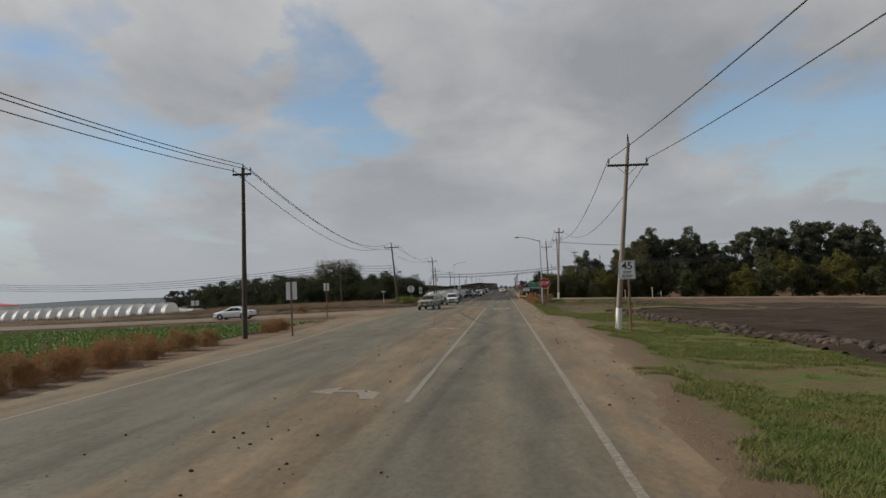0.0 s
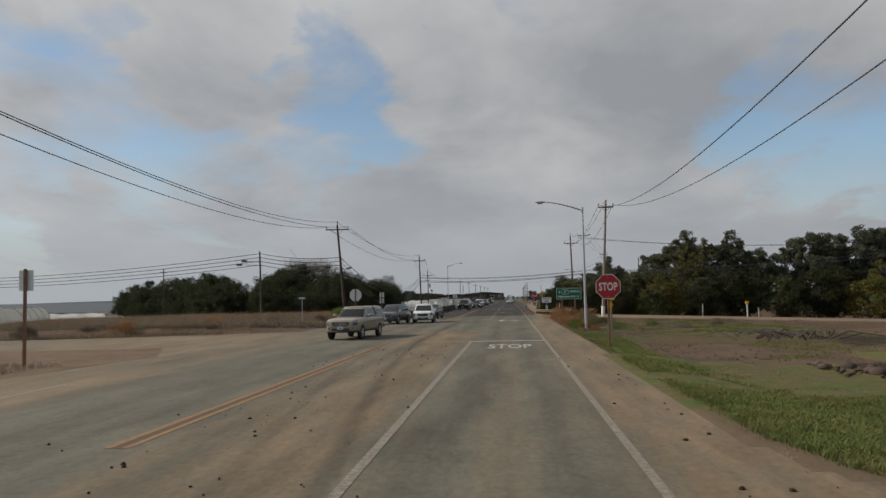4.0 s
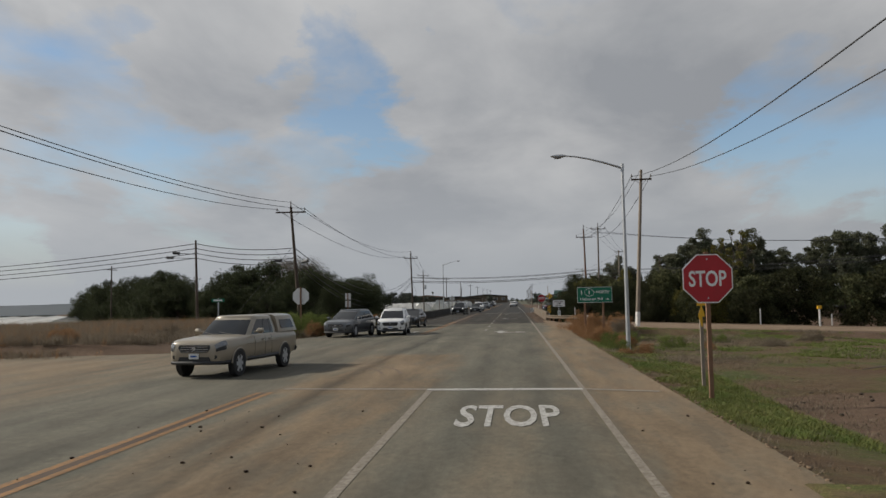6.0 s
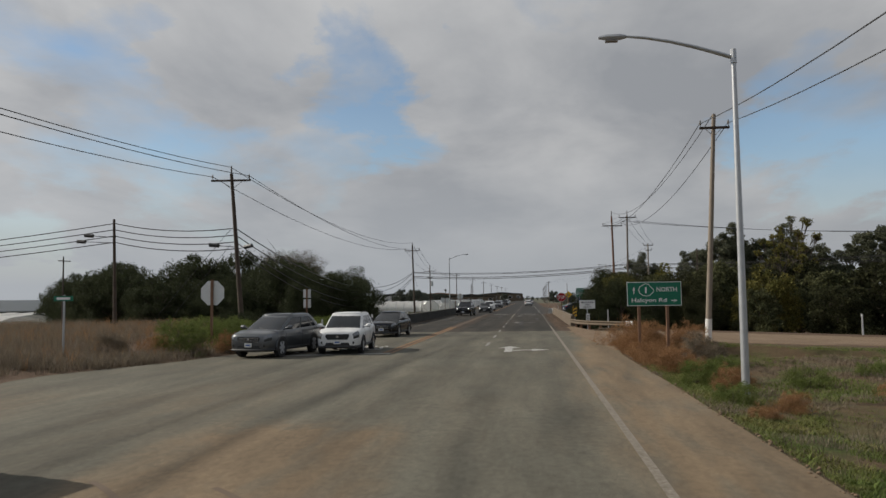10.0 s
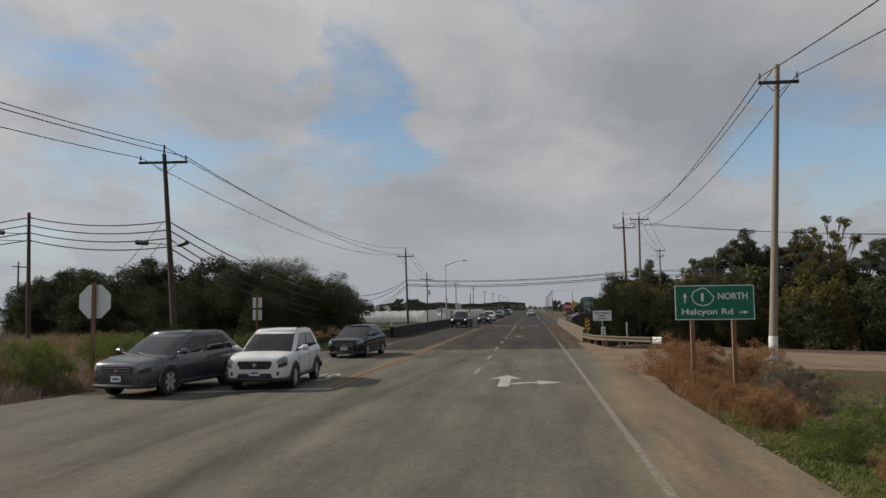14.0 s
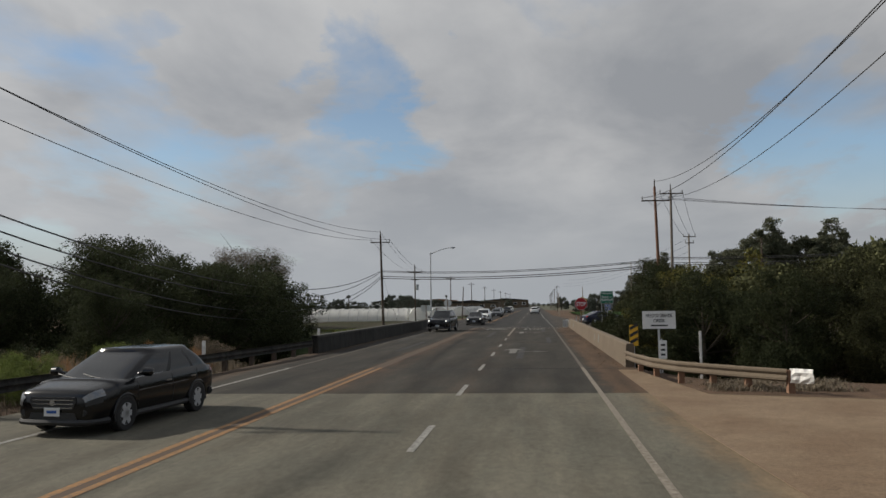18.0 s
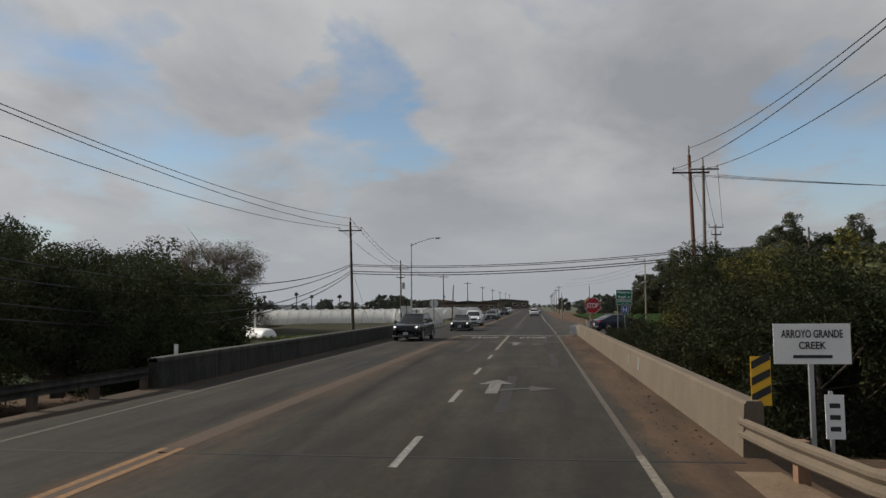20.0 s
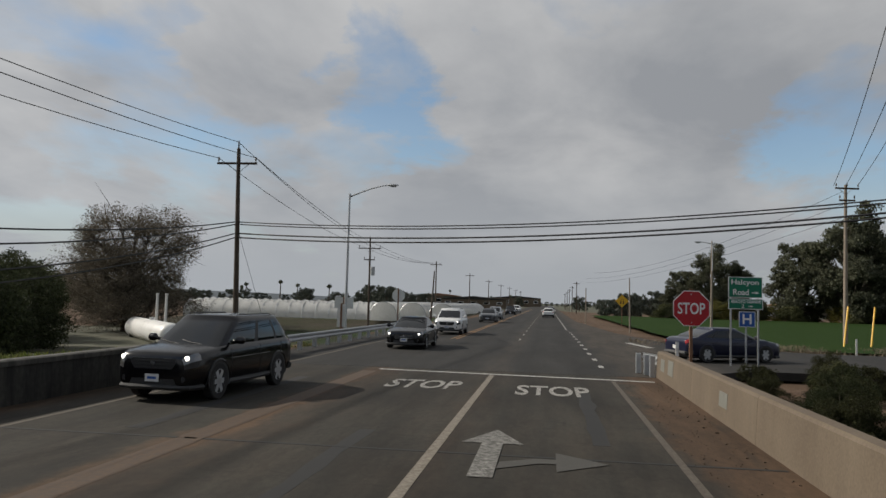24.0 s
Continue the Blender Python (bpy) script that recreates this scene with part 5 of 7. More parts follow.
marker(-12.0, 137.9, 1.1, M_PAINTW, "white flexible marker post beside the guardrail", 0.13)
marker(-13.2, 128, 1.0, M_PAINTW, "white flexible marker post beside the guardrail")
marker(-11.2, 150, 1.15, M_PAINTW, "white flexible marker post beside the guardrail", 0.13)
marker(6.3, 141.0, 1.2, M_PAINTW, "white flexible marker post behind the guardrail", 0.09, -0.8)
marker(22, 133, 0.9, M_PAINTW, "white utility marker by the dirt track", 0.1, -0.9)
marker(4.1, 187.3, 1.1, M_PAINTW, "white flexible marker post at the bridge end")
marker(16.5, 205.2, 0.8, M_PAINTW, "white marker post at the field corner")
marker(28.5, 134, 0.3, M_PAINTW, "white flexible marker post by the dirt track", 0.1, -1.2)
th = thing("pipeline_marker", "yellow-topped utility marker by the dirt track", "marker post")
post(th, 26.5, 131.5, -1.1, 0.9, 0.12, M_PAINTW)
part("cap", Mesh().box((26.5, 131.5, 0.95), (0.34, 0.16, 0.3)), M_YSIGN, th)

# signs seen from behind
for x, y, zs, w, h, lab in ((-12.4, 39.7, ((2.15, 3.22),), 0.66, 1.0, "grey back of a road sign on a wooden post"), (-17.45, 70, ((2.75, 3.5),), 0.55, 0.75, "grey back of a road sign at the side road"),
                            (-14.35, 128.4, ((2.4, 2.95), (1.75, 2.3)), 0.5, 0.5, "grey backs of two small signs on a post"),
                            (-14.8, 214, ((1.5, 2.3),), 1.4, 0.8, "grey back of a wide sign past the bridge"), (-11.9, 203, ((0.6, 1.9),), 0.5, 1.3, "grey back of a narrow sign past the bridge"),
                            (-42, 96, ((1.6, 2.3),), 1.1, 0.7, "weathered back of a board among weeds")):
    th = thing("sign_back", lab, "road sign")
    post(th, x, y, -0.2, zs[0][1] + 0.05, 0.09)
    for a, b in zs:
        part("plate", Mesh().box((x, y + 0.06, (a + b) / 2), (w, 0.01, b - a)), M_ALUM, th)
th = thing("street_name_sign", "small green street name blade on a thin post", "road sign")
post(th, -17.65, 107.4, -0.3, 2.55, 0.06, M_GALV)
plate(th, -18.05, -17.25, 2.32, 2.52, 107.35, M_GREEN)
part("name_bar", Mesh().box((-17.65, 107.338, 2.42), (0.55, 0.004, 0.09)), M_SIGNW, th)

# ---- poly tunnels, tank and far things ----
def tunnel(x0, x1, y, w, h, label, n_hoops):
    """A long low tunnel of white film over hoops, running along x, with slack between hoops."""
    th = thing("poly_tunnel", label, "poly tunnel", "poly tunnels")
    rings, K = [], 14
    for i in range(n_hoops * 2 + 1):
        t = i / (n_hoops * 2)
        s = 1.0 if i % 2 == 0 else 0.88
        rings.append([(x0 + (x1 - x0) * t, y - math.cos(math.pi * k / K) * w / 2 * s, -0.2 + (h + 0.2) * s * math.sin(math.pi * k / K) ** 0.7) for k in range(K + 1)])
    part("film", Mesh().loft(rings, True), M_FILM, th, smooth=True)
    for e in range(0, len(rings), 2):
        part("hoop", Mesh().tube(rings[e], 0.05, 4), M_GALV, th)
    return th


def tunnel_y(x, y0, y1, w, h, label, n_hoops):
    th = tunnel(0, y1 - y0, 0, w, h, label, n_hoops)
    th.matrix_basis = pose(x, y0, -0.9, 0, 0, 90)
    return th


for k in range(4):
    tunnel(-61 - 1.5 * k, -29 + 0.4 * k, 284 + 6.0 * k, 5.6, 2.7 + 0.1 * k, "long white plastic poly tunnel past the bridge", 14).location.z = -1.25
for k in range(3):
    tunnel_y(-25.5 + 4.6 * k, 276, 330, 4.3, 2.7, "white plastic poly tunnel with arched end", 14)
for k in range(5):
    tunnel(-150, -61.5 - 3.9 * k, 132 + 7.5 * k, 6.6, 3.3, "long white hooped plastic tunnel across the west field", 40).location.z = -1.15
for k in range(5):
    tunnel(-290, -84 - 8 * k, 198 + 14 * k, 12, 1.7, "long low white plastic cover across the field", 30).location.z = -1.6
th = thing("propane_tank", "large white horizontal gas tank behind the bridge rail", "tank")
A, B = Vector((-39.8, 236.8, -2.25)), Vector((-53.2, 253.0, -2.25))
d = (B - A).normalized()
part("shell", Mesh().tube([A - d * 0.9, A - d * 0.78, A - d * 0.45, A, B, B + d * 0.45, B + d * 0.78, B + d * 0.9], [0.1, 0.65, 1.16, 1.32, 1.32, 1.16, 0.65, 0.1], 28), M_TANK, th, smooth=True)
for t in (0.12, 0.88):
    c = A.lerp(B, t)
    part("saddle", Mesh().box((c.x, c.y, -3.3), (0.5, 2.2, 1.6), Matrix.Rotation(math.atan2(d.y, d.x), 3, "Z")), M_CONCD, th)
for t in (0.08, 0.5, 0.92):
    c = A.lerp(B, t)
    part("seam", Mesh().tube([c - d * 0.04, c + d * 0.04], 1.335, 28), M_ALUM, th)
part("valve_dome", Mesh().tube([A.lerp(B, 0.5) + Vector((0, 0, 1.2)), A.lerp(B, 0.5) + Vector((0, 0, 1.6))], 0.3, 12), M_TANK, th)
part("label_plate", Mesh().box(A - d * 0.72 + Vector((0.35, -0.3, 0.1)), (0.2, 0.2, 0.3)), M_BLACK, th)
for x, y in ((-46.9, 246.6), (-45.2, 245.6)):
    t = thing("standpipe", "tall white standpipe beside the tank", "pipe")
    part("pipe", Mesh().tube([(x, y, -4.2), (x, y, 2.0)], 0.16, 8), M_PAINTW, t)
    part("cap", Mesh().tube([(x, y, 2.0), (x, y, 2.2)], 0.2, 8), M_PAINTW, t)


# ---- plants ----
def leaf_cloud(rng, centres, radii, count, size, squash=0.8, fold=0.35, hollow=0.55, slim=0.45):
    """Many small folded leaves lying through a set of lobes. Returns vertices and faces as arrays."""
    c, r = np.array(centres, float), np.array(radii, float)
    pick = rng.choice(len(c), count, p=(r ** 2) / (r ** 2).sum())
    d = rng.normal(size=(count, 3)); d /= np.linalg.norm(d, axis=1)[:, None]
    k = hollow + (1 - hollow) * rng.random(count) ** 0.6
    k *= 1 + 0.22 * rng.normal(size=count) * (rng.random(count) < 0.35)
    per = 16
    sub = rng.normal(size=(len(c), per, 3)); sub /= np.linalg.norm(sub, axis=2)[:, :, None]
    sub *= (0.5 + 0.6 * rng.random((len(c), per)))[:, :, None]
    mid = sub[pick, rng.integers(0, per, count)]
    off = mid * 0.85 + d * k[:, None] * 0.36
    off = np.where((rng.random(count) < 0.16)[:, None], d * k[:, None] * 0.9, off)
    pos = c[pick] + off * r[pick][:, None] * (1, 1, squash)
    a = rng.normal(size=(count, 3)); a /= np.linalg.norm(a, axis=1)[:, None]
    b = np.cross(a, rng.normal(size=(count, 3))); b /= np.linalg.norm(b, axis=1)[:, None]
    n = np.cross(a, b)
    s = size * (0.55 + 0.9 * rng.random(count))[:, None]
    v = np.stack([pos - a * s, pos + b * s * slim + n * s * fold * slim * 2, pos + a * s, pos - b * s * slim + n * s * fold * slim * 2], 1).reshape(-1, 3)
    i = np.arange(count)[:, None] * 4
    return v, np.concatenate([i + (0, 1, 2), i + (0, 2, 3)], 1).reshape(-1, 3)


def tri_mesh(name, v, f, material):
    me = bpy.data.meshes.new(name)
    me.vertices.add(len(v)); me.vertices.foreach_set("co", np.ascontiguousarray(v, np.float32).ravel())
    me.loops.add(f.size); me.loops.foreach_set("vertex_index", np.ascontiguousarray(f, np.int32).ravel())
    me.polygons.add(len(f)); me.polygons.foreach_set("loop_start", np.arange(len(f), dtype=np.int32) * f.shape[1])
    me.update(calc_edges=True)
    me.materials.append(material)
    return me


def make_tree(name, label, seed, height, spread, leaf, count, size, trunk_r, crown_from=0.3, lobes=16, bare=False, hollow=0.5, squash=0.85, category="tree", lobe_size=0.3, slim=0.45):
    """A tapered trunk, limbs that reach into the lobes, and a crown of small leaves with an uneven outline."""
    rng = np.random.default_rng(seed)
    th = thing(name, label, category)
    top = height * 0.72
    bend = rng.normal(size=2) * 0.04 * height
    trunk = [Vector((bend[0] * t * t, bend[1] * t * t, -0.4 + (top + 0.4) * t)) for t in np.linspace(0, 1, 7)]
    wood = Mesh().tube(trunk, [trunk_r * (1.15 - 0.95 * t) for t in np.linspace(0, 1, 7)], 8)
    cs, rs = [], []
    limbs = wood
    for k in range(lobes):
        ang, t = 2.4 * k + rng.normal() * 0.4, (k + 0.5) / lobes
        z = height * (crown_from + (0.9 - crown_from) * t + 0.05 * rng.normal())
        prof = math.sqrt(max(0.02, 1 - ((t - 0.42) / 0.66) ** 2))
        rad = spread * prof * (0.1 + 0.9 * rng.random() ** 0.5) * 0.8
        c = Vector((math.cos(ang) * rad, math.sin(ang) * rad, z))
        cs.append(tuple(c)); rs.append(spread * lobe_size * (0.65 + 0.7 * rng.random()) * (1.1 - 0.25 * t))
        start = trunk[min(6, 1 + int(t * 4))]
        mid = start.lerp(c, 0.55) + Vector((0, 0, -0.08 * height * (1 - t)))
        limbs.tube([start, mid, c], [trunk_r * 0.45 * (1.1 - t * 0.6), trunk_r * 0.28 * (1.1 - t * 0.6), trunk_r * 0.06], 5)
        if bare:
            for j in range(9):
                q = c + Vector(rng.normal(size=3)) * rs[-1] * 0.5
                limbs.tube([mid.lerp(c, 0.3 + 0.6 * rng.random()), (c + q) / 2 + Vector(rng.normal(size=3)) * 0.15, q], [trunk_r * 0.12, trunk_r * 0.07, trunk_r * 0.02], 4, False)
    part("trunk", wood, M_BARK, th)
    v, f = leaf_cloud(rng, cs, rs, count, size, squash, 0.35, hollow, slim)
    part("crown", tri_mesh("crown", v, f, leaf), leaf, th)
    return th


def place(protos, spots):
    for k, (i, x, y, z, s, turn) in enumerate(spots):
        copy_thing(protos[i], pose(x, y, z - east_fall(x, y), 0, 0, turn) @ Matrix.Diagonal((s, s, s * (0.92 + 0.16 * ((k * 37) % 10) / 10), 1)))


def drop(protos):
    for p in protos:
        for o in (*p.children_recursive, p):
            bpy.data.objects.remove(o)


oaks = [make_tree("oak_tree", "dense dark olive-green oak by the creek", 11 + k, 7.5, 4.6, M_OAK, n_, s_, 0.26, 0.1, 36, lobe_size=0.3) for k, (n_, s_) in enumerate(((42000, 0.07), (42000, 0.07), (26000, 0.1), (26000, 0.1)))]
place(oaks, [(0, -33, 142, 0, 0.52, 70), (2, -31, 141, 0, 0.55, 130), (1, -26, 141.5, 0, 0.5, 40), (2, -46, 155, 0, 0.5, 120), (2, -42, 155, 0, 0.75, 140), (3, -41, 148, 0, 0.62, 60), (3, -38, 146, 0, 0.7, 90), (2, -34, 152, 0, 0.86, 320), (3, -31, 150, -0.2, 0.84, 300), (1, -28.5, 147, 0, 0.66, 10), (0, -23.5, 151, -0.8, 1.02, 150), (0, -20, 145, -0.5, 0.56, 140)])
place(oaks, [(2, -36, 158, -0.6, 0.95, 20), (1, -27, 160, -1.6, 1.1, 200), (0, -20.4, 164.5, -1.6, 1.0, 10), (1, -20.6, 158, -1.2, 1.0, 80), (3, -38, 176, -0.5, 1.15, 200), (2, -27, 170, -2, 1.0, 100), (2, -45, 186, 0, 1.1, 250), (2, -34, 187, -0.4, 0.9, 260), (2, -33, 181, -0.5, 0.9, 300), (2, -40, 200, -3.8, 1.16, 70), (2, -45, 214, -3.8, 1.22, 80), (3, -45, 208, -3.8, 1.22, 120)])
place(oaks, [(3, -42, 211, -3.8, 1.16, 30), (3, -57, 227, -3.8, 1.22, 220), (2, -50, 217, -3.8, 1.22, 170), (3, -49, 222, -3.8, 1.29, 130), (2, -52, 229, -3.8, 1.22, 180), (2, -66, 246, -3.8, 1.16, 280), (3, -60, 240, -3.8, 1.29, 230)])
place(oaks, [(1, -20.3, 163.5, -2.6, 0.72, 35), (0, -22.5, 171, -2.8, 0.85, 95), (3, -23, 177, -2.8, 1.0, 155), (1, -28, 185, -2.8, 1.0, 215), (3, -32, 196, -3.2, 1.15, 275), (2, -91, 219, -1.9, 1.1, 15), (3, -85, 213, -1.9, 1.2, 75), (2, -79, 207, -1.9, 1.15, 135), (3, -73, 201, -1.9, 1.25, 195), (2, -67, 194, -1.9, 1.28, 255), (3, -61, 187, -1.7, 1.2, 315), (2, -55, 179, -0.9, 1.1, 45), (3, -50, 169, -0.4, 1.0, 105)])
drop(oaks)
gums = [make_tree("eucalyptus_tree", "tall dark eucalyptus with clumped crown", 31 + k, 15.0, 6.2, M_EUC, 30000, 0.2, 0.4, 0.16, 44, squash=0.8, lobe_size=0.27) for k in range(3)]
place(gums, [(0, 54, 332, 0, 1.3, 40), (1, 61, 326, 0, 1.45, 95), (2, 68, 334, 0, 1.5, 250), (0, 75, 327, 0, 1.48, 170), (1, 82, 333, 0, 1.42, 15), (2, 89, 328, 0, 1.22, 300)])
place(gums, [(1, 101, 331, 0, 1.35, 60), (0, 110, 327, 0, 1.55, 200), (2, 119, 334, 0, 1.62, 120), (1, 128, 328, 0, 1.6, 330), (0, 137, 333, 0, 1.65, 80), (2, 147, 328, 0, 1.55, 220), (1, 157, 332, 0, 1.5, 10)])
place(gums, [(0, 31, 344, 0, 0.82, 60), (1, 37, 342, 0, 1.0, 160), (2, 43, 345, 0, 0.92, 250)])
drop(gums)
LEAFY = (M_SHRUB, M_CREEK, M_YELLOWLEAF, M_BRUSH, M_CREEK, M_YELLOWLEAF)
shrubs = [make_tree("creek_tree", "leafy willow and shrub growth beside the creek", 51 + k, 5.6, 3.4, LEAFY[k], 48000 if k < 3 else 12000, 0.052 if k < 3 else 0.12, 0.12, 0.04, 30, lobe_size=0.3, hollow=0.4) for k in range(6)]
place(shrubs, [(1, 14.2, 143, -0.5, 0.72, 95), (3, 18, 142, -0.4, 0.6, 145), (4, 24, 142, -0.4, 0.7, 195), (0, 8.6, 151, -2.2, 1.12, 0), (0, 10.5, 144.5, -0.9, 0.75, 45), (3, 12.5, 154, -2, 1.15, 250), (1, 14, 149, -1.4, 1.1, 310), (3, 17.5, 152, -1.5, 1.2, 20), (5, 20, 147, -0.8, 0.95, 80), (4, 22, 153, -1.2, 1.2, 140), (3, 26, 149, -0.8, 1.1, 190), (4, 31, 150, -0.6, 1.15, 240)])
place(shrubs, [(3, 36, 149, -0.4, 1.1, 280), (4, 42, 151, -0.3, 1.15, 330), (5, 47, 148, -0.3, 1.05, 15), (3, 53, 150, -0.3, 1.2, 75), (4, 60, 149, -0.3, 1.1, 125), (5, 66, 151, -0.3, 1.25, 175), (3, 73, 149, -0.3, 1.1, 225), (5, 80, 150, -0.3, 1.3, 275), (4, 88, 150, -0.3, 1.2, 320), (3, 97, 152, -0.3, 1.2, 5), (5, 106, 150, -0.3, 1.25, 55), (4, 116, 151, -0.3, 1.2, 110)])
place(shrubs, [(1, 7.6, 156, -2.4, 1.12, 60), (0, 8.4, 161.5, -2.4, 1.2, 120), (1, 9.2, 165.8, -2.2, 1.27, 200), (2, 9.8, 158, -2.2, 1.2, 30), (4, 12, 163, -2.4, 1.2, 160), (5, 16, 166, -2.2, 1.3, 210), (4, 50, 165, -0.3, 1.35, 45), (5, 62, 163, -0.3, 1.4, 135), (5, 70, 160, -0.3, 1.5, 35), (4, 78, 162, -0.3, 1.45, 85), (5, 86, 160, -0.3, 1.6, 185), (4, 95, 163, -0.3, 1.5, 235)])
place(shrubs, [(5, 104, 160, -0.3, 1.7, 285), (4, 113, 162, -0.3, 1.6, 335), (5, 122, 160, -0.3, 1.6, 25), (1, 5.6, 176.5, -0.9, 0.3, 10), (0, 6.0, 168.5, -1.8, 0.55, 350), (1, 6.2, 173.5, -1.2, 0.36, 230), (0, 6.4, 179.5, -0.8, 0.3, 50), (0, 7.8, 171, -1.6, 0.5, 270), (1, 8.8, 179.5, -0.9, 0.34, 170), (4, 10.5, 175, -1.2, 0.45, 310), (4, 11.5, 178, -0.8, 0.34, 260), (4, 14.5, 175.5, -1.2, 0.6, 30)])
place(shrubs, [(3, 19, 176, -1, 0.6, 60), (3, 22, 170, -1.8, 1.3, 260), (4, 30, 168, -1.2, 1.4, 300), (1, 5.5, 182, -0.6, 0.22, 90), (4, 5.9, 184.3, -0.5, 0.2, 75), (4, 7.0, 181, -0.7, 0.26, 15), (0, 7.6, 182.5, -0.7, 0.28, 130), (3, 8.2, 184.6, -0.6, 0.24, 200), (4, 9.6, 186, -0.6, 0.22, 70), (3, 10.5, 183.5, -0.7, 0.28, 20), (3, 12, 187.3, -0.6, 0.2, 10), (3, 12.5, 180.5, -0.9, 0.36, 110)])
place(shrubs, [(1, 10.3, 171.6, -1.7, 1.32, 140), (2, 9.9, 169.0, -1.9, 1.1, 260), (4, 14, 185, -0.7, 0.3, 150), (3, 16.5, 182, -0.8, 0.36, 190), (1, 9.2, 188.2, -0.55, 0.24, 20), (4, 13, 188.6, -0.6, 0.27, 80), (0, 17, 189, -0.6, 0.26, 140), (3, 21, 189.4, -0.6, 0.3, 210)])
for k in range(22):
    copy_thing(shrubs[3 + k % 3], pose(24 + 4.2 * k + (k * 7) % 3, 322 + (k * 5) % 9, -0.4, 0, 0, 47 * k) @ Matrix.Diagonal((1.0, 1.0, 0.6 + 0.05 * (k % 5), 1)))
drop(shrubs)
syc = make_tree("sycamore_tree", "tall thin-crowned tree with yellowing leaves", 71, 13.5, 4.2, M_YELLOWLEAF, 9000, 0.1, 0.2, 0.1, 40, bare=True, hollow=0.3, lobe_size=0.13)
copy_thing(syc, pose(31, 172, -1.1)); copy_thing(syc, pose(58, 165, -1.8, 0, 0, 120) @ Matrix.Diagonal((0.8, 0.8, 0.75, 1))); copy_thing(syc, pose(27, 165, -1.2, 0, 0, 200) @ Matrix.Diagonal((0.9, 0.9, 0.8, 1)))
drop([syc])
wil = make_tree("willow_tree", "large half-bare willow with drooping brown twigs", 81, 13.5, 7.5, M_WILLOW, 60000, 0.14, 0.4, 0.12, 46, bare=True, hollow=0.2, lobe_size=0.33, slim=0.2)
copy_thing(wil, pose(-60, 262, -3.0) @ Matrix.Diagonal((1.55, 1.55, 1.28, 1))); copy_thing(wil, pose(-76, 282, -2.0, 0, 0, 90) @ Matrix.Diagonal((1.2, 1.2, 0.9, 1)))
drop([wil])
bush = [make_tree("coyote_bush", "rounded bright green roadside bush", 91 + k, 1.5, 1.25, m_, 12000, 0.05, 0.04, 0.03, 16, lobe_size=0.42, hollow=0.3, category="bush", slim=0.16) for k, m_ in enumerate((M_BROOM, M_SHRUB))]
place(bush, [(0, 4.9, 98.6, -0.4, 0.45, 70), (0, 5.1, 103.5, -0.4, 0.5, 10), (0, 6.4, 105, -0.4, 0.5, 150), (0, 8.5, 104, -0.75, 0.6, 200), (0, 11.5, 107, -0.7, 0.5, 60), (0, -16.4, 117.5, 0.2, 0.9, 180), (0, -15.4, 119, 0.1, 0.8, 75), (0, -14.9, 116.2, 0.1, 0.9, 90), (0, -14.6, 110.6, 0, 1.05, 0), (0, -13.4, 113.4, 0, 1.0, 50), (1, -17, 123, 0.3, 1.0, 20), (1, -15.0, 121, 0.2, 0.9, 40), (1, -14.8, 127.5, 0, 0.9, 220)])
place(bush, [(0, -14, 131, 0, 0.85, 300), (0, -13.8, 125.5, 0, 0.75, 130), (0, -13.4, 129.2, -0.1, 0.7, 210), (1, -16, 133, 0, 0.8, 60), (0, -15, 137, -0.2, 0.85, 10), (1, -14.6, 139.5, -0.2, 1.0, 15), (0, -12.6, 133.5, -0.1, 0.6, 110)])
drop(bush)
weed = [make_tree("tumbleweed", lab, 101 + k, 1.0, 0.95, m_, 11000, 0.075, 0.02, 0.03, 18, lobe_size=0.42, hollow=0.1, category="bush", slim=0.05) for k, (m_, lab) in enumerate(((M_RUST, "rust-brown dried tumbleweed bush"), (M_DRY, "dry straw-coloured weed bush")))]
place(weed, [(0, -15.2, 23.8, 0, 1.0, 260), (0, -14.9, 20.3, 0, 0.9, 99), (0, -14.6, 22.5, 0, 1.0, 120), (0, -14.5, 16.6, 0, 1.1, 33), (0, -14.3, 15, 0, 1.0, 0), (0, -14.2, 18.5, 0, 0.95, 60), (0, -15.6, 27.6, 0, 1.0, 310), (0, -15.1, 30, 0, 0.9, 40), (0, -15, 33, 0, 0.8, 80), (0, -14.7, 25.5, 0, 0.8, 170), (0, -15.5, 47, 0, 0.9, 20), (0, -15.2, 44, 0, 0.7, 200)])
place(weed, [(0, -14.1, 138.4, -0.2, 1.1, 15), (1, -13.7, 142.2, -0.2, 1.05, 100), (1, -33, 93, 0, 1.0, 160), (0, -27, 95, 0, 1.05, 111), (0, -22, 98.5, 0, 1.0, 66), (1, -19, 104, 0.1, 0.9, 15), (0, 5.2, 107, -0.4, 0.85, 210), (0, 5.7, 101.8, -0.4, 0.6, 5), (0, 6.0, 98, -0.5, 0.5, 90), (0, 4.9, 96.4, -0.45, 0.4, 20), (1, 13.5, 103.5, -0.75, 0.8, 40), (1, 16.5, 107, -0.7, 0.9, 190), (0, 9.6, 101.2, -0.65, 0.5, 300), (1, -16.5, 108.6, 0.1, 0.95, 150), (0, -15.2, 110, 0.1, 0.7, 90), (0, -13.1, 112.6, 0, 0.8, 40), (0, 4.75, 115.4, -0.3, 1.4, 50), (0, 4.7, 113.0, -0.35, 0.95, 0)])
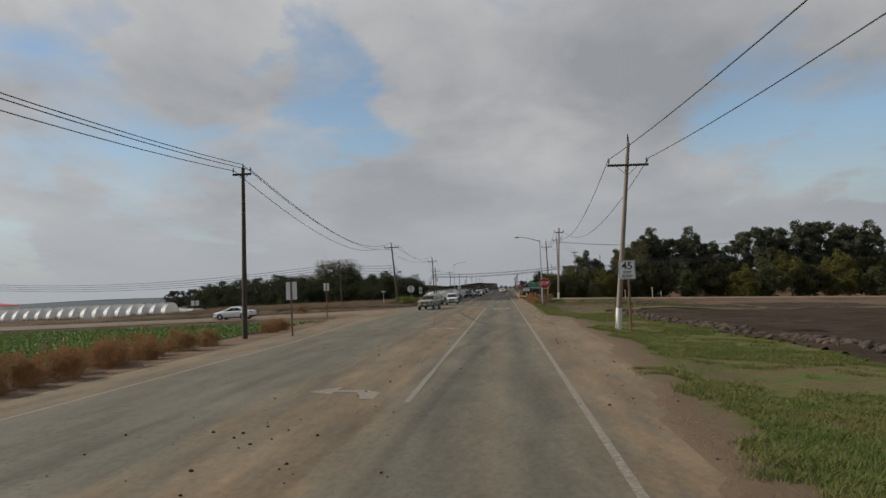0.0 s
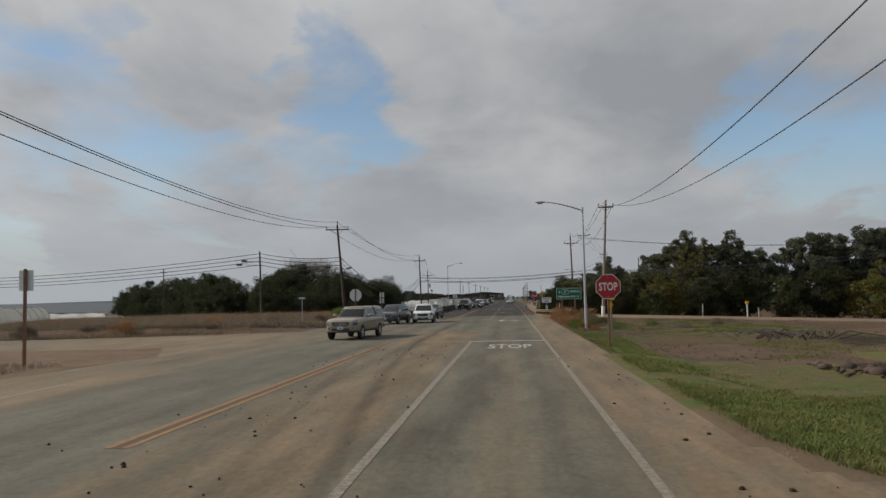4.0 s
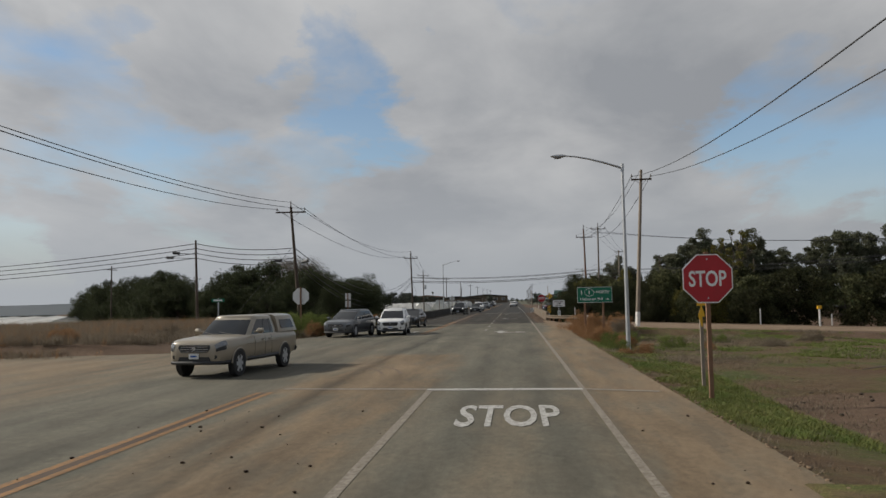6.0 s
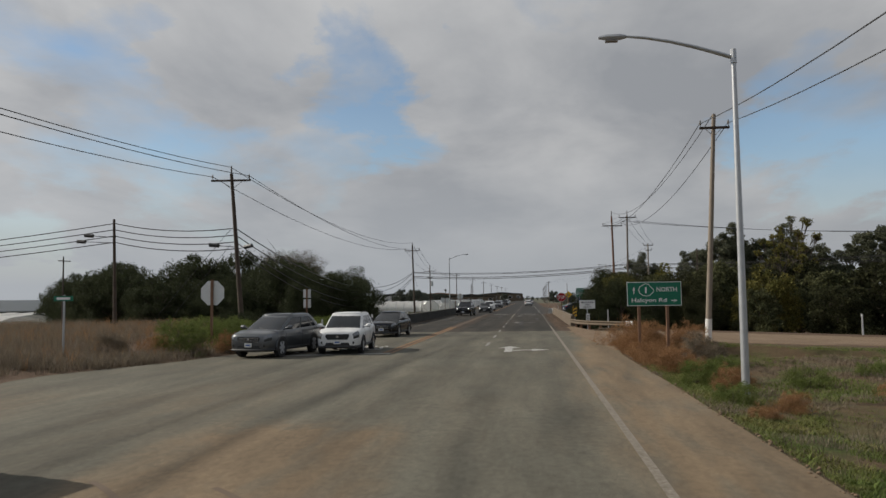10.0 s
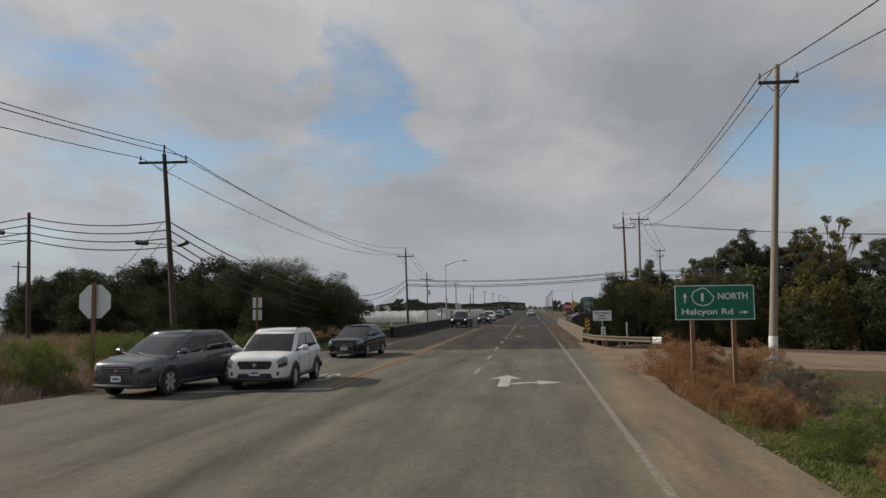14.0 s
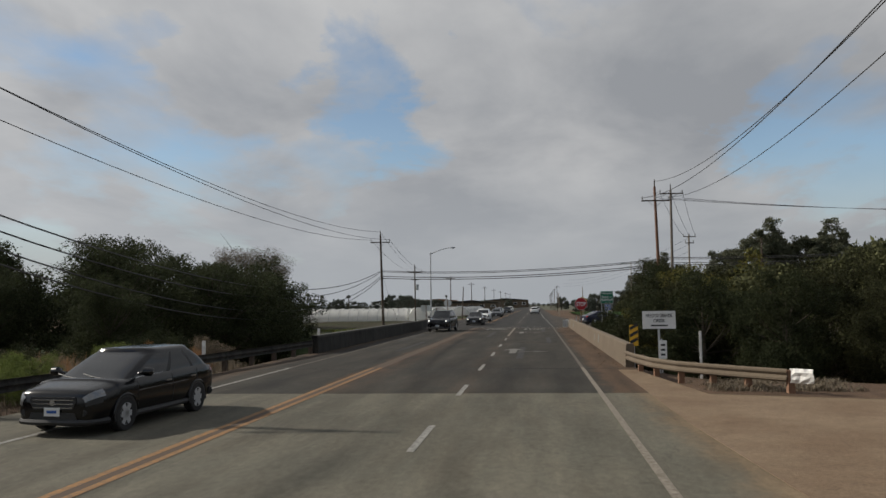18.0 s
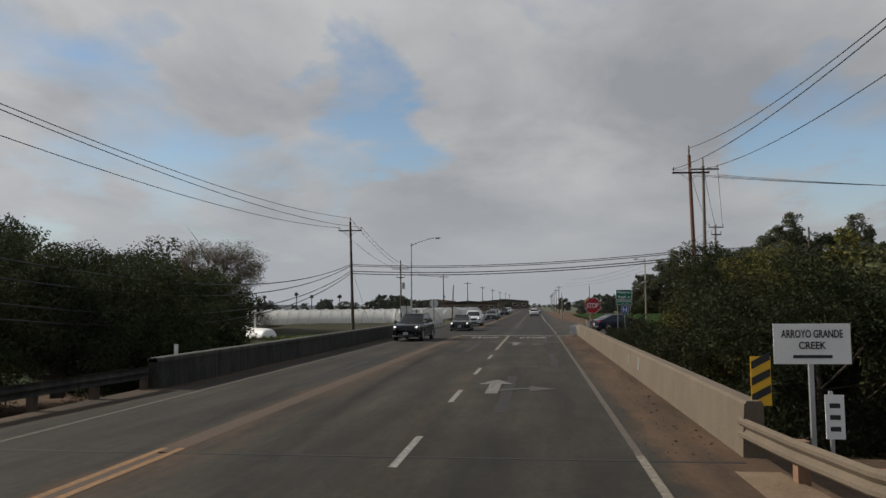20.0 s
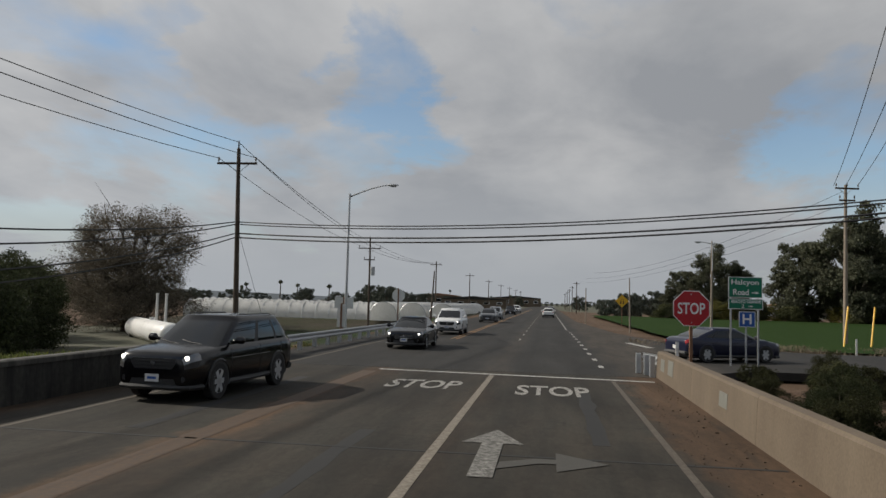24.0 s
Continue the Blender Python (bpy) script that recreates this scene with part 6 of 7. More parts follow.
place(weed, [(0, 4.8, 111.2, -0.35, 0.8, 290), (0, 5.1, 109.8, -0.4, 0.65, 70), (0, 5.6, 115.6, -0.3, 1.15, 140), (0, 5.9, 113.2, -0.4, 0.8, 260), (1, 6.8, 110.5, -0.4, 1.0, 30), (0, 7.0, 115, -0.4, 1.25, 110), (0, -12.9, 122, -0.1, 0.7, 10), (0, -13.2, 134, -0.1, 0.7, 70), (0, -12.6, 138, -0.1, 0.75, 170)])
drop(weed)


SIDE_EDGE = [(-120, 83), (-40, 88.5), (-26, 92), (-19.8, 94.8), (-16.6, 99.3), (-14.6, 102.8), (-12.9, 107.5), (-12.2, 111), (-12.2, 120)]


def by_side_road(x, y):
    """Within a few metres of the far edge of the side road, off the asphalt."""
    edge = float(np.interp(x, [p[0] for p in SIDE_EDGE], [p[1] for p in SIDE_EDGE]))
    return edge + 0.25 + bumpy(x, y, 1.1, 0.5) < y < edge + 7


def tufts(name, label, material, count, box_, blade, seed, width=0.02, mask=None, blades=9, lean=0.5, category="grass", ground=None):
    """Grass and weeds as one mass of thin bent blades over a box x0, x1, y0, y1."""
    rng = np.random.default_rng(seed)
    x = rng.uniform(box_[0], box_[1], count * 3); y = rng.uniform(box_[2], box_[3], count * 3)
    keep = np.array([mask(a, b) if mask else True for a, b in zip(x, y)])
    clump = np.array([0.7 * noise.noise((a / 4.1, b / 6.3, seed + 0.37)) + 0.5 * noise.noise((a / 0.9, b / 1.1, seed + 0.7)) for a, b in zip(x, y)])
    keep &= clump > -0.25 + 0.5 * rng.random(len(x))
    x, y = x[keep][:count], y[keep][:count]
    z = np.array([(ground or gh)(a, b) for a, b in zip(x, y)])
    n = len(x)
    base = np.repeat(np.stack([x, y, z], 1), blades, 0)
    m = n * blades
    base[:, :2] += rng.normal(size=(m, 2)) * 0.09
    h = blade * (0.5 + rng.random(m)) * np.repeat(0.6 + 0.8 * rng.random(n), blades)
    ang = rng.random(m) * 6.2832
    d = np.stack([np.cos(ang), np.sin(ang)], 1)
    w = np.stack([-d[:, 1], d[:, 0]], 1) * width
    v = np.zeros((m, 5, 3))
    v[:, 0, :], v[:, 1, :] = base, base
    v[:, 0, :2] -= w; v[:, 1, :2] += w
    v[:, 2, :] = base; v[:, 2, :2] += d * (h * lean * 0.3)[:, None] + w * 0.7; v[:, 2, 2] += h * 0.6
    v[:, 3, :] = base; v[:, 3, :2] += d * (h * lean * 0.3)[:, None] - w * 0.7; v[:, 3, 2] += h * 0.6
    v[:, 4, :] = base; v[:, 4, :2] += d * (h * lean)[:, None]; v[:, 4, 2] += h
    i = np.arange(m)[:, None] * 5
    f = np.concatenate([i + (0, 1, 2), i + (0, 2, 3), i + (3, 2, 4)], 1).reshape(-1, 3)
    ob = new(name, tri_mesh(name, v.reshape(-1, 3), f, material))
    return tagged(ob, label, category, kind="stuff")


tufts("verge_grass", "short green grass on the roadside verge", M_GRASS, 70000, (3.2, 11.8, -2, 62), 0.06, 1, 0.006, lambda x, y: x > dirt_edge(y) + 0.5 + bumpy(x, y, 3, 1.4) + bumpy(x, y, 0.8, 0.6), 7, 1.2, ground=verge_z)
tufts("verge_grass", "short green grass on the roadside verge", M_GRASS, 30000, (3.8, 6.6, 53, 112), 0.065, 2, 0.007, lambda x, y: x > dirt_edge(y) + 0.12, 7, 1.1, ground=lambda x, y: verge_z(x, y) if y < 72 else gh(x, y) + 0.02)
tufts("dry_weeds", "dry brown weeds along the verge", M_DRY, 7000, (3.95, 9, 0, 116), 0.06, 3, 0.006, None, 9, 0.9)
tufts("dry_weeds", "low green and brown weeds on the rough ground", M_GRASS, 5500, (6, 26, 74, 117), 0.06, 4, 0.008, lambda x, y: noise.noise((x / 6, y / 6, 7)) > 0.02, 9, 0.9)
tufts("dry_weeds", "low dark brown scrub on the rough ground", M_DRY, 4500, (5.5, 28, 92, 117), 0.16, 17, 0.006, lambda x, y: noise.noise((x / 5, y / 7, 2)) > 0.05, 9, 0.9)
tufts("green_weeds", "leafy green weeds on the rough ground", M_BROOM, 5500, (5.5, 24, 92, 116.5), 0.1, 18, 0.01, lambda x, y: noise.noise((x / 4, y / 5, 5)) > 0.0, 8, 1.0)
tufts("dry_weeds", "tall dry straw-brown weeds", M_DRY, 14000, (-46, -13.5, 90, 140), 0.38, 5, 0.006, lambda x, y: y > 93 and not (-24 < x < -13 and y < 111.5 + (x + 12.4) * 2.9), 8)
tufts("dry_weeds", "dense low straw-brown weeds along the side road's edge", M_DRY, 16000, (-50, -12.8, 88, 116), 0.3, 25, 0.008, by_side_road, 9, 0.9)
tufts("dry_weeds", "dry brown weeds beyond the vegetable field", M_DRY, 9000, (-75, -16, 58, 71), 0.2, 6, 0.008, None, 8, 0.9)
tufts("dry_weeds", "dry brown weeds beyond the side road", M_DRY, 12000, (-110, -24, 92, 128), 0.35, 7, 0.009, None, 8, 0.8)
tufts("dry_weeds", "dead rust-brown weeds among the dry grass", M_RUST, 2200, (-46, -14, 92, 138), 0.42, 15, 0.007, lambda x, y: not (-26 < x < -13 and y < 111.5 + (x + 12.4) * 2.9), 8)
tufts("bank_weeds", "weeds along the foot of the guardrail", M_DRY, 1200, (-15, -11.2, 118, 141), 0.3, 8, 0.014)
tufts("bank_weeds", "weeds at the guardrail end", M_DRY, 900, (4.6, 8.5, 131.8, 138), 0.11, 9, 0.012, None, 9, 1.1)
tufts("bank_weeds", "green weeds on the bank behind the barrier", M_GRASS, 2500, (-40, -12, 183, 200), 0.2, 10, 0.03)
tufts("meadow_grass", "brown scrub between junction and crop field", M_DRY, 2500, (5, 40, 206, 212), 0.3, 12, 0.03)


tufts("rust_weeds", "rust-orange upright dead weeds beside the route sign", M_RUST, 1500, (3.95, 6.4, 108, 116.6), 0.34, 22, 0.006, None, 10, 0.5)
tufts("rust_weeds", "dead straw weeds along the pavement edge", M_DRY, 2200, (3.95, 9.5, 90, 109), 0.13, 23, 0.006, lambda x, y: noise.noise((x / 2.2, y / 3, 4)) > 0.05, 9, 0.7)


def crop_rows(name, label, material, xs, y0, y1, step, size, seed, fade=1.0):
    """Rows of low leafy plants, each a rosette of leaves."""
    rng = np.random.default_rng(seed)
    X, Y = np.meshgrid(xs, np.arange(y0, y1, step))
    X, Y = X.ravel() + rng.normal(size=X.size) * 0.04, Y.ravel() + rng.normal(size=X.size) * 0.06
    c = np.stack([X, Y, np.array([gh(a, b) for a, b in zip(X, Y)]) + 0.12], 1)
    L = 8
    n = len(c) * L
    cc = np.repeat(c, L, 0)
    ang = np.tile(np.arange(L) * 6.2832 / L, len(c)) + rng.random(n)
    up = 0.3 + 0.7 * rng.random(n)
    d = np.stack([np.cos(ang), np.sin(ang), up], 1) * (size * (0.7 + 0.6 * rng.random(n)))[:, None]
    w = np.stack([-np.sin(ang), np.cos(ang), 0 * ang], 1) * size * 0.4
    v = np.stack([cc, cc + d * 0.55 + w, cc + d, cc + d * 0.55 - w], 1).reshape(-1, 3)
    i = np.arange(n)[:, None] * 4
    f = np.concatenate([i + (0, 1, 2), i + (0, 2, 3)], 1).reshape(-1, 3)
    return tagged(new(name, tri_mesh(name, v, f, material)), label, "crop", kind="stuff")


M_LETTUCE = mat("lettuce", (0.07, 0.145, 0.018), (0.11, 0.19, 0.03), 0.7, 0.4, 5, island=0.35)
leafy(M_LETTUCE)
crop_rows("vegetable_rows", "rows of low bright green vegetables", M_LETTUCE, np.arange(-70, -16.2, 0.3), 2, 61, 1.0, 0.16, 21)
# clods along the edge of the plowed field and on the road
LUMP = bmesh.new()
bmesh.ops.create_icosphere(LUMP, subdivisions=1, radius=1.0)
LUMP_V, LUMP_F = np.array([v.co[:] for v in LUMP.verts]), np.array([[v.index for v in f.verts] for f in LUMP.faces])
LUMP.free()


def clods(name, label, count, where, size, seed, material, category="clods"):
    """Rough rounded lumps of earth, each of another shape."""
    rng = np.random.default_rng(seed)
    n, vs = len(LUMP_V), []
    for k in range(count):
        s = size * (0.35 + rng.random() ** 2.2)
        shape = LUMP_V * (0.72 + 0.5 * rng.random((n, 1))) * (1, 0.7 + 0.5 * rng.random(), 0.62)
        a = rng.random() * 6.283
        turn = np.array([[math.cos(a), -math.sin(a), 0], [math.sin(a), math.cos(a), 0], [0, 0, 1]])
        vs.append(shape @ turn * s + np.array(where(rng)))
    f = (np.arange(count)[:, None, None] * n + LUMP_F[None]).reshape(-1, 3)
    return tagged(new(name, tri_mesh(name, np.concatenate(vs), f, material)), label, category, kind="stuff")


def on_edge(r):
    y = r.uniform(5, 72)
    while noise.noise((y / 5, 0.5, 2.2)) < r.uniform(-0.6, 0.25):
        y = r.uniform(5, 72)
    x = 11.3 + 0.11 * max(0, 52 - y) + r.normal() * 0.5 + 0.4 * math.sin(y / 6)
    return x, y, gh(x, y) + 0.1


def on_road(r):
    c = r.random()
    x = -4.0 + r.normal() * 1.5 if c < 0.7 else 3.0 + r.normal() * 0.6
    return x, r.uniform(2, 78), 0.012


def by_berm(r):
    return 3.1 - abs(r.normal()) * 0.25, r.uniform(139, 186), 0.01


M_CLOD = mat("brown_clod", (0.0375, 0.0255, 0.018), (0.075, 0.0525, 0.036), 0.95, 2, 20, 0.01, island=0.35)
clods("soil_clods", "heaped dark clods at the edge of the plowed field", 900, on_edge, 0.24, 31, M_CLOD)
clods("soil_clods", "small dark clods at the edge of the plowed field", 2200, on_edge, 0.09, 37, M_CLOD)
clods("soil_clods", "rough brown clods on the churned ground", 1500, lambda r: (lambda x, y: (x, y, gh(x, y) + 0.02))(r.uniform(7, 30), r.uniform(71, 112)), 0.05, 34, M_CLOD)
clods("road_debris", "small clods of dirt scattered on the asphalt", 420, on_road, 0.032, 32, M_SOIL)
clods("road_debris", "crumbs of dirt along the barrier foot", 170, by_berm, 0.026, 33, M_CLOD)

clods("road_debris", "small stones and dirt crumbs on the dusty bridge edge", 700, lambda r: (1.95 + abs(r.normal()) * 0.55, r.uniform(139, 186), 0.006), 0.014, 36, M_CLOD)
clods("berm_crumbs", "broken pale asphalt crumbs along the pavement edge", 900, lambda r: (3.74 + r.normal() * 0.05, r.uniform(54, 112), 0.0), 0.03, 35, M_DIRT)

rngd = random.Random(8)
heap = thing("debris_heap", "heap of broken dark branches on churned soil", "debris")
for k in range(34):
    x, y = 15.5 + rngd.gauss(0, 1.3), 87 + rngd.gauss(0, 1.6)
    a, l = rngd.uniform(0, 6.28), rngd.uniform(0.6, 2.2)
    z = gh(x, y) + 0.1
    part("branch", Mesh().tube([(x, y, z), (x + math.cos(a) * l * 0.5, y + math.sin(a) * l * 0.5, z + 0.25 + 0.2 * rngd.random()), (x + math.cos(a) * l, y + math.sin(a) * l, z + 0.4 * rngd.random())], [0.05, 0.04, 0.015], 5), M_BARK, heap)

# ---- far distance ----
# Leaf colour paled towards grey to put the haze of distance into it.
M_FAR = mat("hazed_far_leaf", (0.07, 0.08, 0.062), (0.1, 0.108, 0.085), 0.8, 0.1, 1, spec=0.1, island=0.3)
far = [make_tree("far_tree", "distant tree on the horizon with haze in its leaf colour", 121 + k, 9, 5, M_FAR, 3600, 0.3, 0.3, 0.12, 16, lobe_size=0.33) for k in range(2)]
rngf = random.Random(5)
spots = []
for k in range(60):
    spots.append((k % 2, rngf.uniform(-320, -28), rngf.uniform(360, 560), -0.4, rngf.uniform(0.5, 0.95), rngf.uniform(0, 360)))
for k in range(46):
    spots.append((k % 2, rngf.uniform(-260, -62), rngf.uniform(330, 420), -0.4, rngf.uniform(0.55, 0.95), rngf.uniform(0, 360)))
for k in range(46):
    spots.append((k % 2, rngf.uniform(8, 260), rngf.uniform(380, 560), -0.4, rngf.uniform(0.6, 1.1), rngf.uniform(0, 360)))
for k in range(14):
    spots.append((k % 2, -40 + rngf.uniform(-8, 8), 330 + k * 4, -0.4, rngf.uniform(0.7, 1.1), rngf.uniform(0, 360)))
for k in range(10):
    spots.append((k % 2, 12 + k * 3.2, 330 + 6 * k, -0.4, rngf.uniform(0.55, 0.8), rngf.uniform(0, 360)))
for k in range(26):
    spots.append((k % 2, rngf.choice((-1, 1)) * rngf.uniform(14, 90), rngf.uniform(560, 900), -0.4, rngf.uniform(0.7, 1.2), rngf.uniform(0, 360)))
for k in range(24):
    spots.append((k % 2, -165 + 2.7 * k + rngf.uniform(-3, 3), 322 + rngf.uniform(-10, 22), -0.4, rngf.uniform(0.95, 1.45), rngf.uniform(0, 360)))
for k in range(30):
    spots.append((k % 2, -75 + 5.2 * k, 908 + rngf.uniform(0, 30), -0.4, rngf.uniform(0.35, 0.75), rngf.uniform(0, 360)))
place(far, [(i, x, y, z, s_ * (0.62 if x < -14 else 0.8), a) for i, x, y, z, s_, a in spots if x > -0.45 * (y + 5)])
drop(far)


def palm(x, y, h, seed):
    rng = np.random.default_rng(seed)
    th = thing("palm_tree", "tall thin distant palm tree", "tree", "palms")
    part("trunk", Mesh().tube([(x, y, -0.4), (x + 0.1, y, h)], [0.25, 0.16], 7), M_BARK, th)
    v, f = leaf_cloud(rng, [(x + 0.1, y, h + 0.3)], [0.8], 150, 0.36, 0.8, 0.1, 0.2)
    part("fronds", tri_mesh("fronds", v, f, M_EUC), M_EUC, th)


for k, (x, y, h) in enumerate(((-95, 420, 13), (-90, 424, 12), (-80, 430, 12), (-112, 430, 12), (-118, 440, 11), (-20, 560, 11), (16, 640, 11), (-60, 620, 14))):
    palm(x, y, h - 6.0, k)


def shed(x, y, w, d, h, wall, roof, label, windows=3):
    th = thing("building", label, "building", "far buildings")
    part("wall", Mesh().box((x, y, h / 2 - 0.2), (w, d, h + 0.4)), wall, th)
    part("roof", Mesh().prism([(x - w / 2 - 0.3, h), (x + w / 2 + 0.3, h), (x + w / 2 - 0.2, h + 0.25), (x, h + 0.24 * d * 0.5), (x - w / 2 + 0.2, h + 0.25)], y - d / 2 - 0.3, y + d / 2 + 0.3), roof, th)
    for k in range(windows):
        wx = x - w / 2 + w * (k + 0.5) / windows
        wi = part("window", Mesh().box((wx, y - d / 2 - 0.03, h * 0.55), (w / windows * 0.45, 0.08, h * 0.35)), M_PAINTW, th)
        part("pane", Mesh().box((wx, y - d / 2 - 0.075, h * 0.55), (w / windows * 0.38, 0.02, h * 0.28)), M_WINDOW, wi)


shed(-30, 470, 26, 12, 3, M_CONC, M_CONCD, "long pale far farm building", 5)
shed(-52, 520, 20, 10, 4.5, M_CONC, M_POST, "far tan house with brown roof")
shed(-75, 500, 18, 12, 4, M_PAINTW, M_CONCD, "far white house with grey roof")
shed(-20, 640, 30, 12, 5, M_CONC, M_CONCD, "far low tan store building", 5)
shed(62, 420, 14, 10, 3.5, M_CONC, M_POST, "far tan house beyond the crop field")
shed(80, 430, 16, 10, 3.5, M_PAINTW, M_POST, "far white house beyond the crop field")
shed(98, 425, 14, 10, 3.5, M_CONC, M_CONCD, "far house beyond the crop field")
shed(-150, 205, 14, 8, 3, M_PAINTW, M_RED, "small white packing shed with red trim", 2)
ridge = Mesh()
for k in range(60):
    x0, x1 = -2600 + k * 70, -2600 + (k + 1) * 70
    h = lambda x: (30 + 12 * noise.noise((x / 420, 0.3, 0))) * min(1, max(0.06, (-x - 500) / 700)) * 0.55
    ridge.add([(x0, 2400, -2), (x1, 2400, -2), (x1, 2500, h(x1)), (x0, 2500, h(x0))], [(0, 1, 2, 3)])
# wooded slope that rises slowly to the west, seen over the white tunnels
reach = (330, 420, 700, 1300, 2300)
for k in range(48):
    a = radians(-62 + k)
    edge = min(1, (48 - k) / 8)
    for i_, r in enumerate(reach):
        z = -0.5 + edge * (0, 0.5, 2.4, 6, 11.5)[i_] + (0, 0.15, 0.6, 1.5, 3.5)[i_] * edge * noise.noise((k / 2.7, i_ * 0.6, 4.4))
        ridge.v.append((r * math.sin(a), 60 + r * math.cos(a), z))
off = len(ridge.v) - 48 * len(reach)
for k in range(47):
    for i_ in range(len(reach) - 1):
        q = off + k * len(reach) + i_
        ridge.f.append((q, q + 1, q + 1 + len(reach), q + len(reach)))
# The hills' bluish grey is distance haze held in their colour.
tagged(part("backdrop", ridge, mat("haze_tinted_hill", (0.046, 0.06, 0.074), (0.034, 0.047, 0.058), 0.95, 0.01, 0.05)), "low hills on the horizon tinted with haze", "hills", kind="structure")


# ---- cars ----
def wheel(parent, x, y, r, w, spokes):
    s = 1 if x > 0 else -1
    tyre = part("tyre", Mesh().tube([(x - s * w, y, r), (x - s * w * 0.9, y, r), (x - s * 0.02, y, r), (x, y, r), (x - s * 0.015, y, r)], [r * 0.9, r, r, r * 0.94, r * 0.66], 24), M_TYRE, parent, smooth=True)
    m = Mesh().tube([(x - s * 0.02, y, r), (x - s * 0.012, y, r)], [r * 0.66, r * 0.62], 20)
    m2 = Mesh()
    for k in range(spokes):
        a = 6.28319 * k / spokes
        c, d = Vector((x - s * 0.004, y, r)), Vector((0, math.cos(a), math.sin(a)))
        n = Vector((0, -math.sin(a), math.cos(a)))
        o = Vector((s * 0.012, 0, 0))
        q = [c + n * 0.06, c - n * 0.06, c - n * 0.05 + d * r * 0.64, c + n * 0.05 + d * r * 0.64]
        m2.loft([q, [p - o for p in q]])
    m2.tube([(x - s * 0.016, y, r), (x - s * 0.002, y, r)], [r * 0.68, r * 0.62], 24, False)
    m2.tube([(x - s * 0.03, y, r), (x - s * 0.005, y, r)], [r * 0.2, r * 0.16], 10)
    part("hub_well", m, M_TRIM, tyre)
    part("rim", m2, M_RIM, tyre)


def eased(rings, n=4):
    """Rounder sections between given ones, by a spline through them."""
    out = []
    for i in range(len(rings) - 1):
        q = [rings[max(0, i - 1)], rings[i], rings[i + 1], rings[min(len(rings) - 1, i + 2)]]
        for k in range(n):
            t = k / n
            w = (-0.5 * t + t * t - 0.5 * t ** 3, 1 - 2.5 * t * t + 1.5 * t ** 3, 0.5 * t + 2 * t * t - 1.5 * t ** 3, -0.5 * t * t + 0.5 * t ** 3)
            out.append([tuple(sum(w[a] * q[a][j][c] for a in range(4)) for c in range(3)) for j in range(len(rings[0]))])
    return out + [rings[-1]]


def section(y, w, z0, zs, zt):
    """Half outline of a car's body at y, from the sill up to the middle of the bonnet or deck, and its mirror image."""
    d = zs - z0
    half = [(w * 0.78, z0), (w * 0.92, z0 + 0.03), (w * 0.975, z0 + d * 0.16), (w, z0 + d * 0.42), (w * 0.998, z0 + d * 0.62), (w * 0.985, z0 + d * 0.8),
            (w * 0.955, z0 + d * 0.93), (w * 0.9, zs), (w * 0.66, zs + (zt - zs) * 0.7), (w * 0.33, zt)]
    return [(x, y, z) for x, z in half] + [(-x, y, z) for x, z in reversed(half)]


def skin(rings, i0, i1, j0, j1, out=0.006, mirror=False):
    """A panel that follows the body between two rings and two points of the outline, a little proud of it."""
    g = [[Vector(rings[i][j]) for j in range(j0, j1 + 1)] for i in range(i0, i1 + 1)]
    v, n, w = [], len(g), j1 - j0 + 1
    for a in range(n):
        for b in range(w):
            du = g[min(a + 1, n - 1)][b] - g[max(a - 1, 0)][b]
            dv = g[a][min(b + 1, w - 1)] - g[a][max(b - 1, 0)]
            no = du.cross(dv)
            no = no.normalized() if no.length > 1e-9 else Vector((1, 0, 0))
            if no.x * g[a][b].x < 0:
                no = -no
            p = g[a][b] + no * out
            v.append((-p.x if mirror else p.x, p.y, p.z))
    f = [(a * w + b, a * w + b + 1, (a + 1) * w + b + 1, (a + 1) * w + b) for a in range(n - 1) for b in range(w - 1)]
    return Mesh().add(v, f)


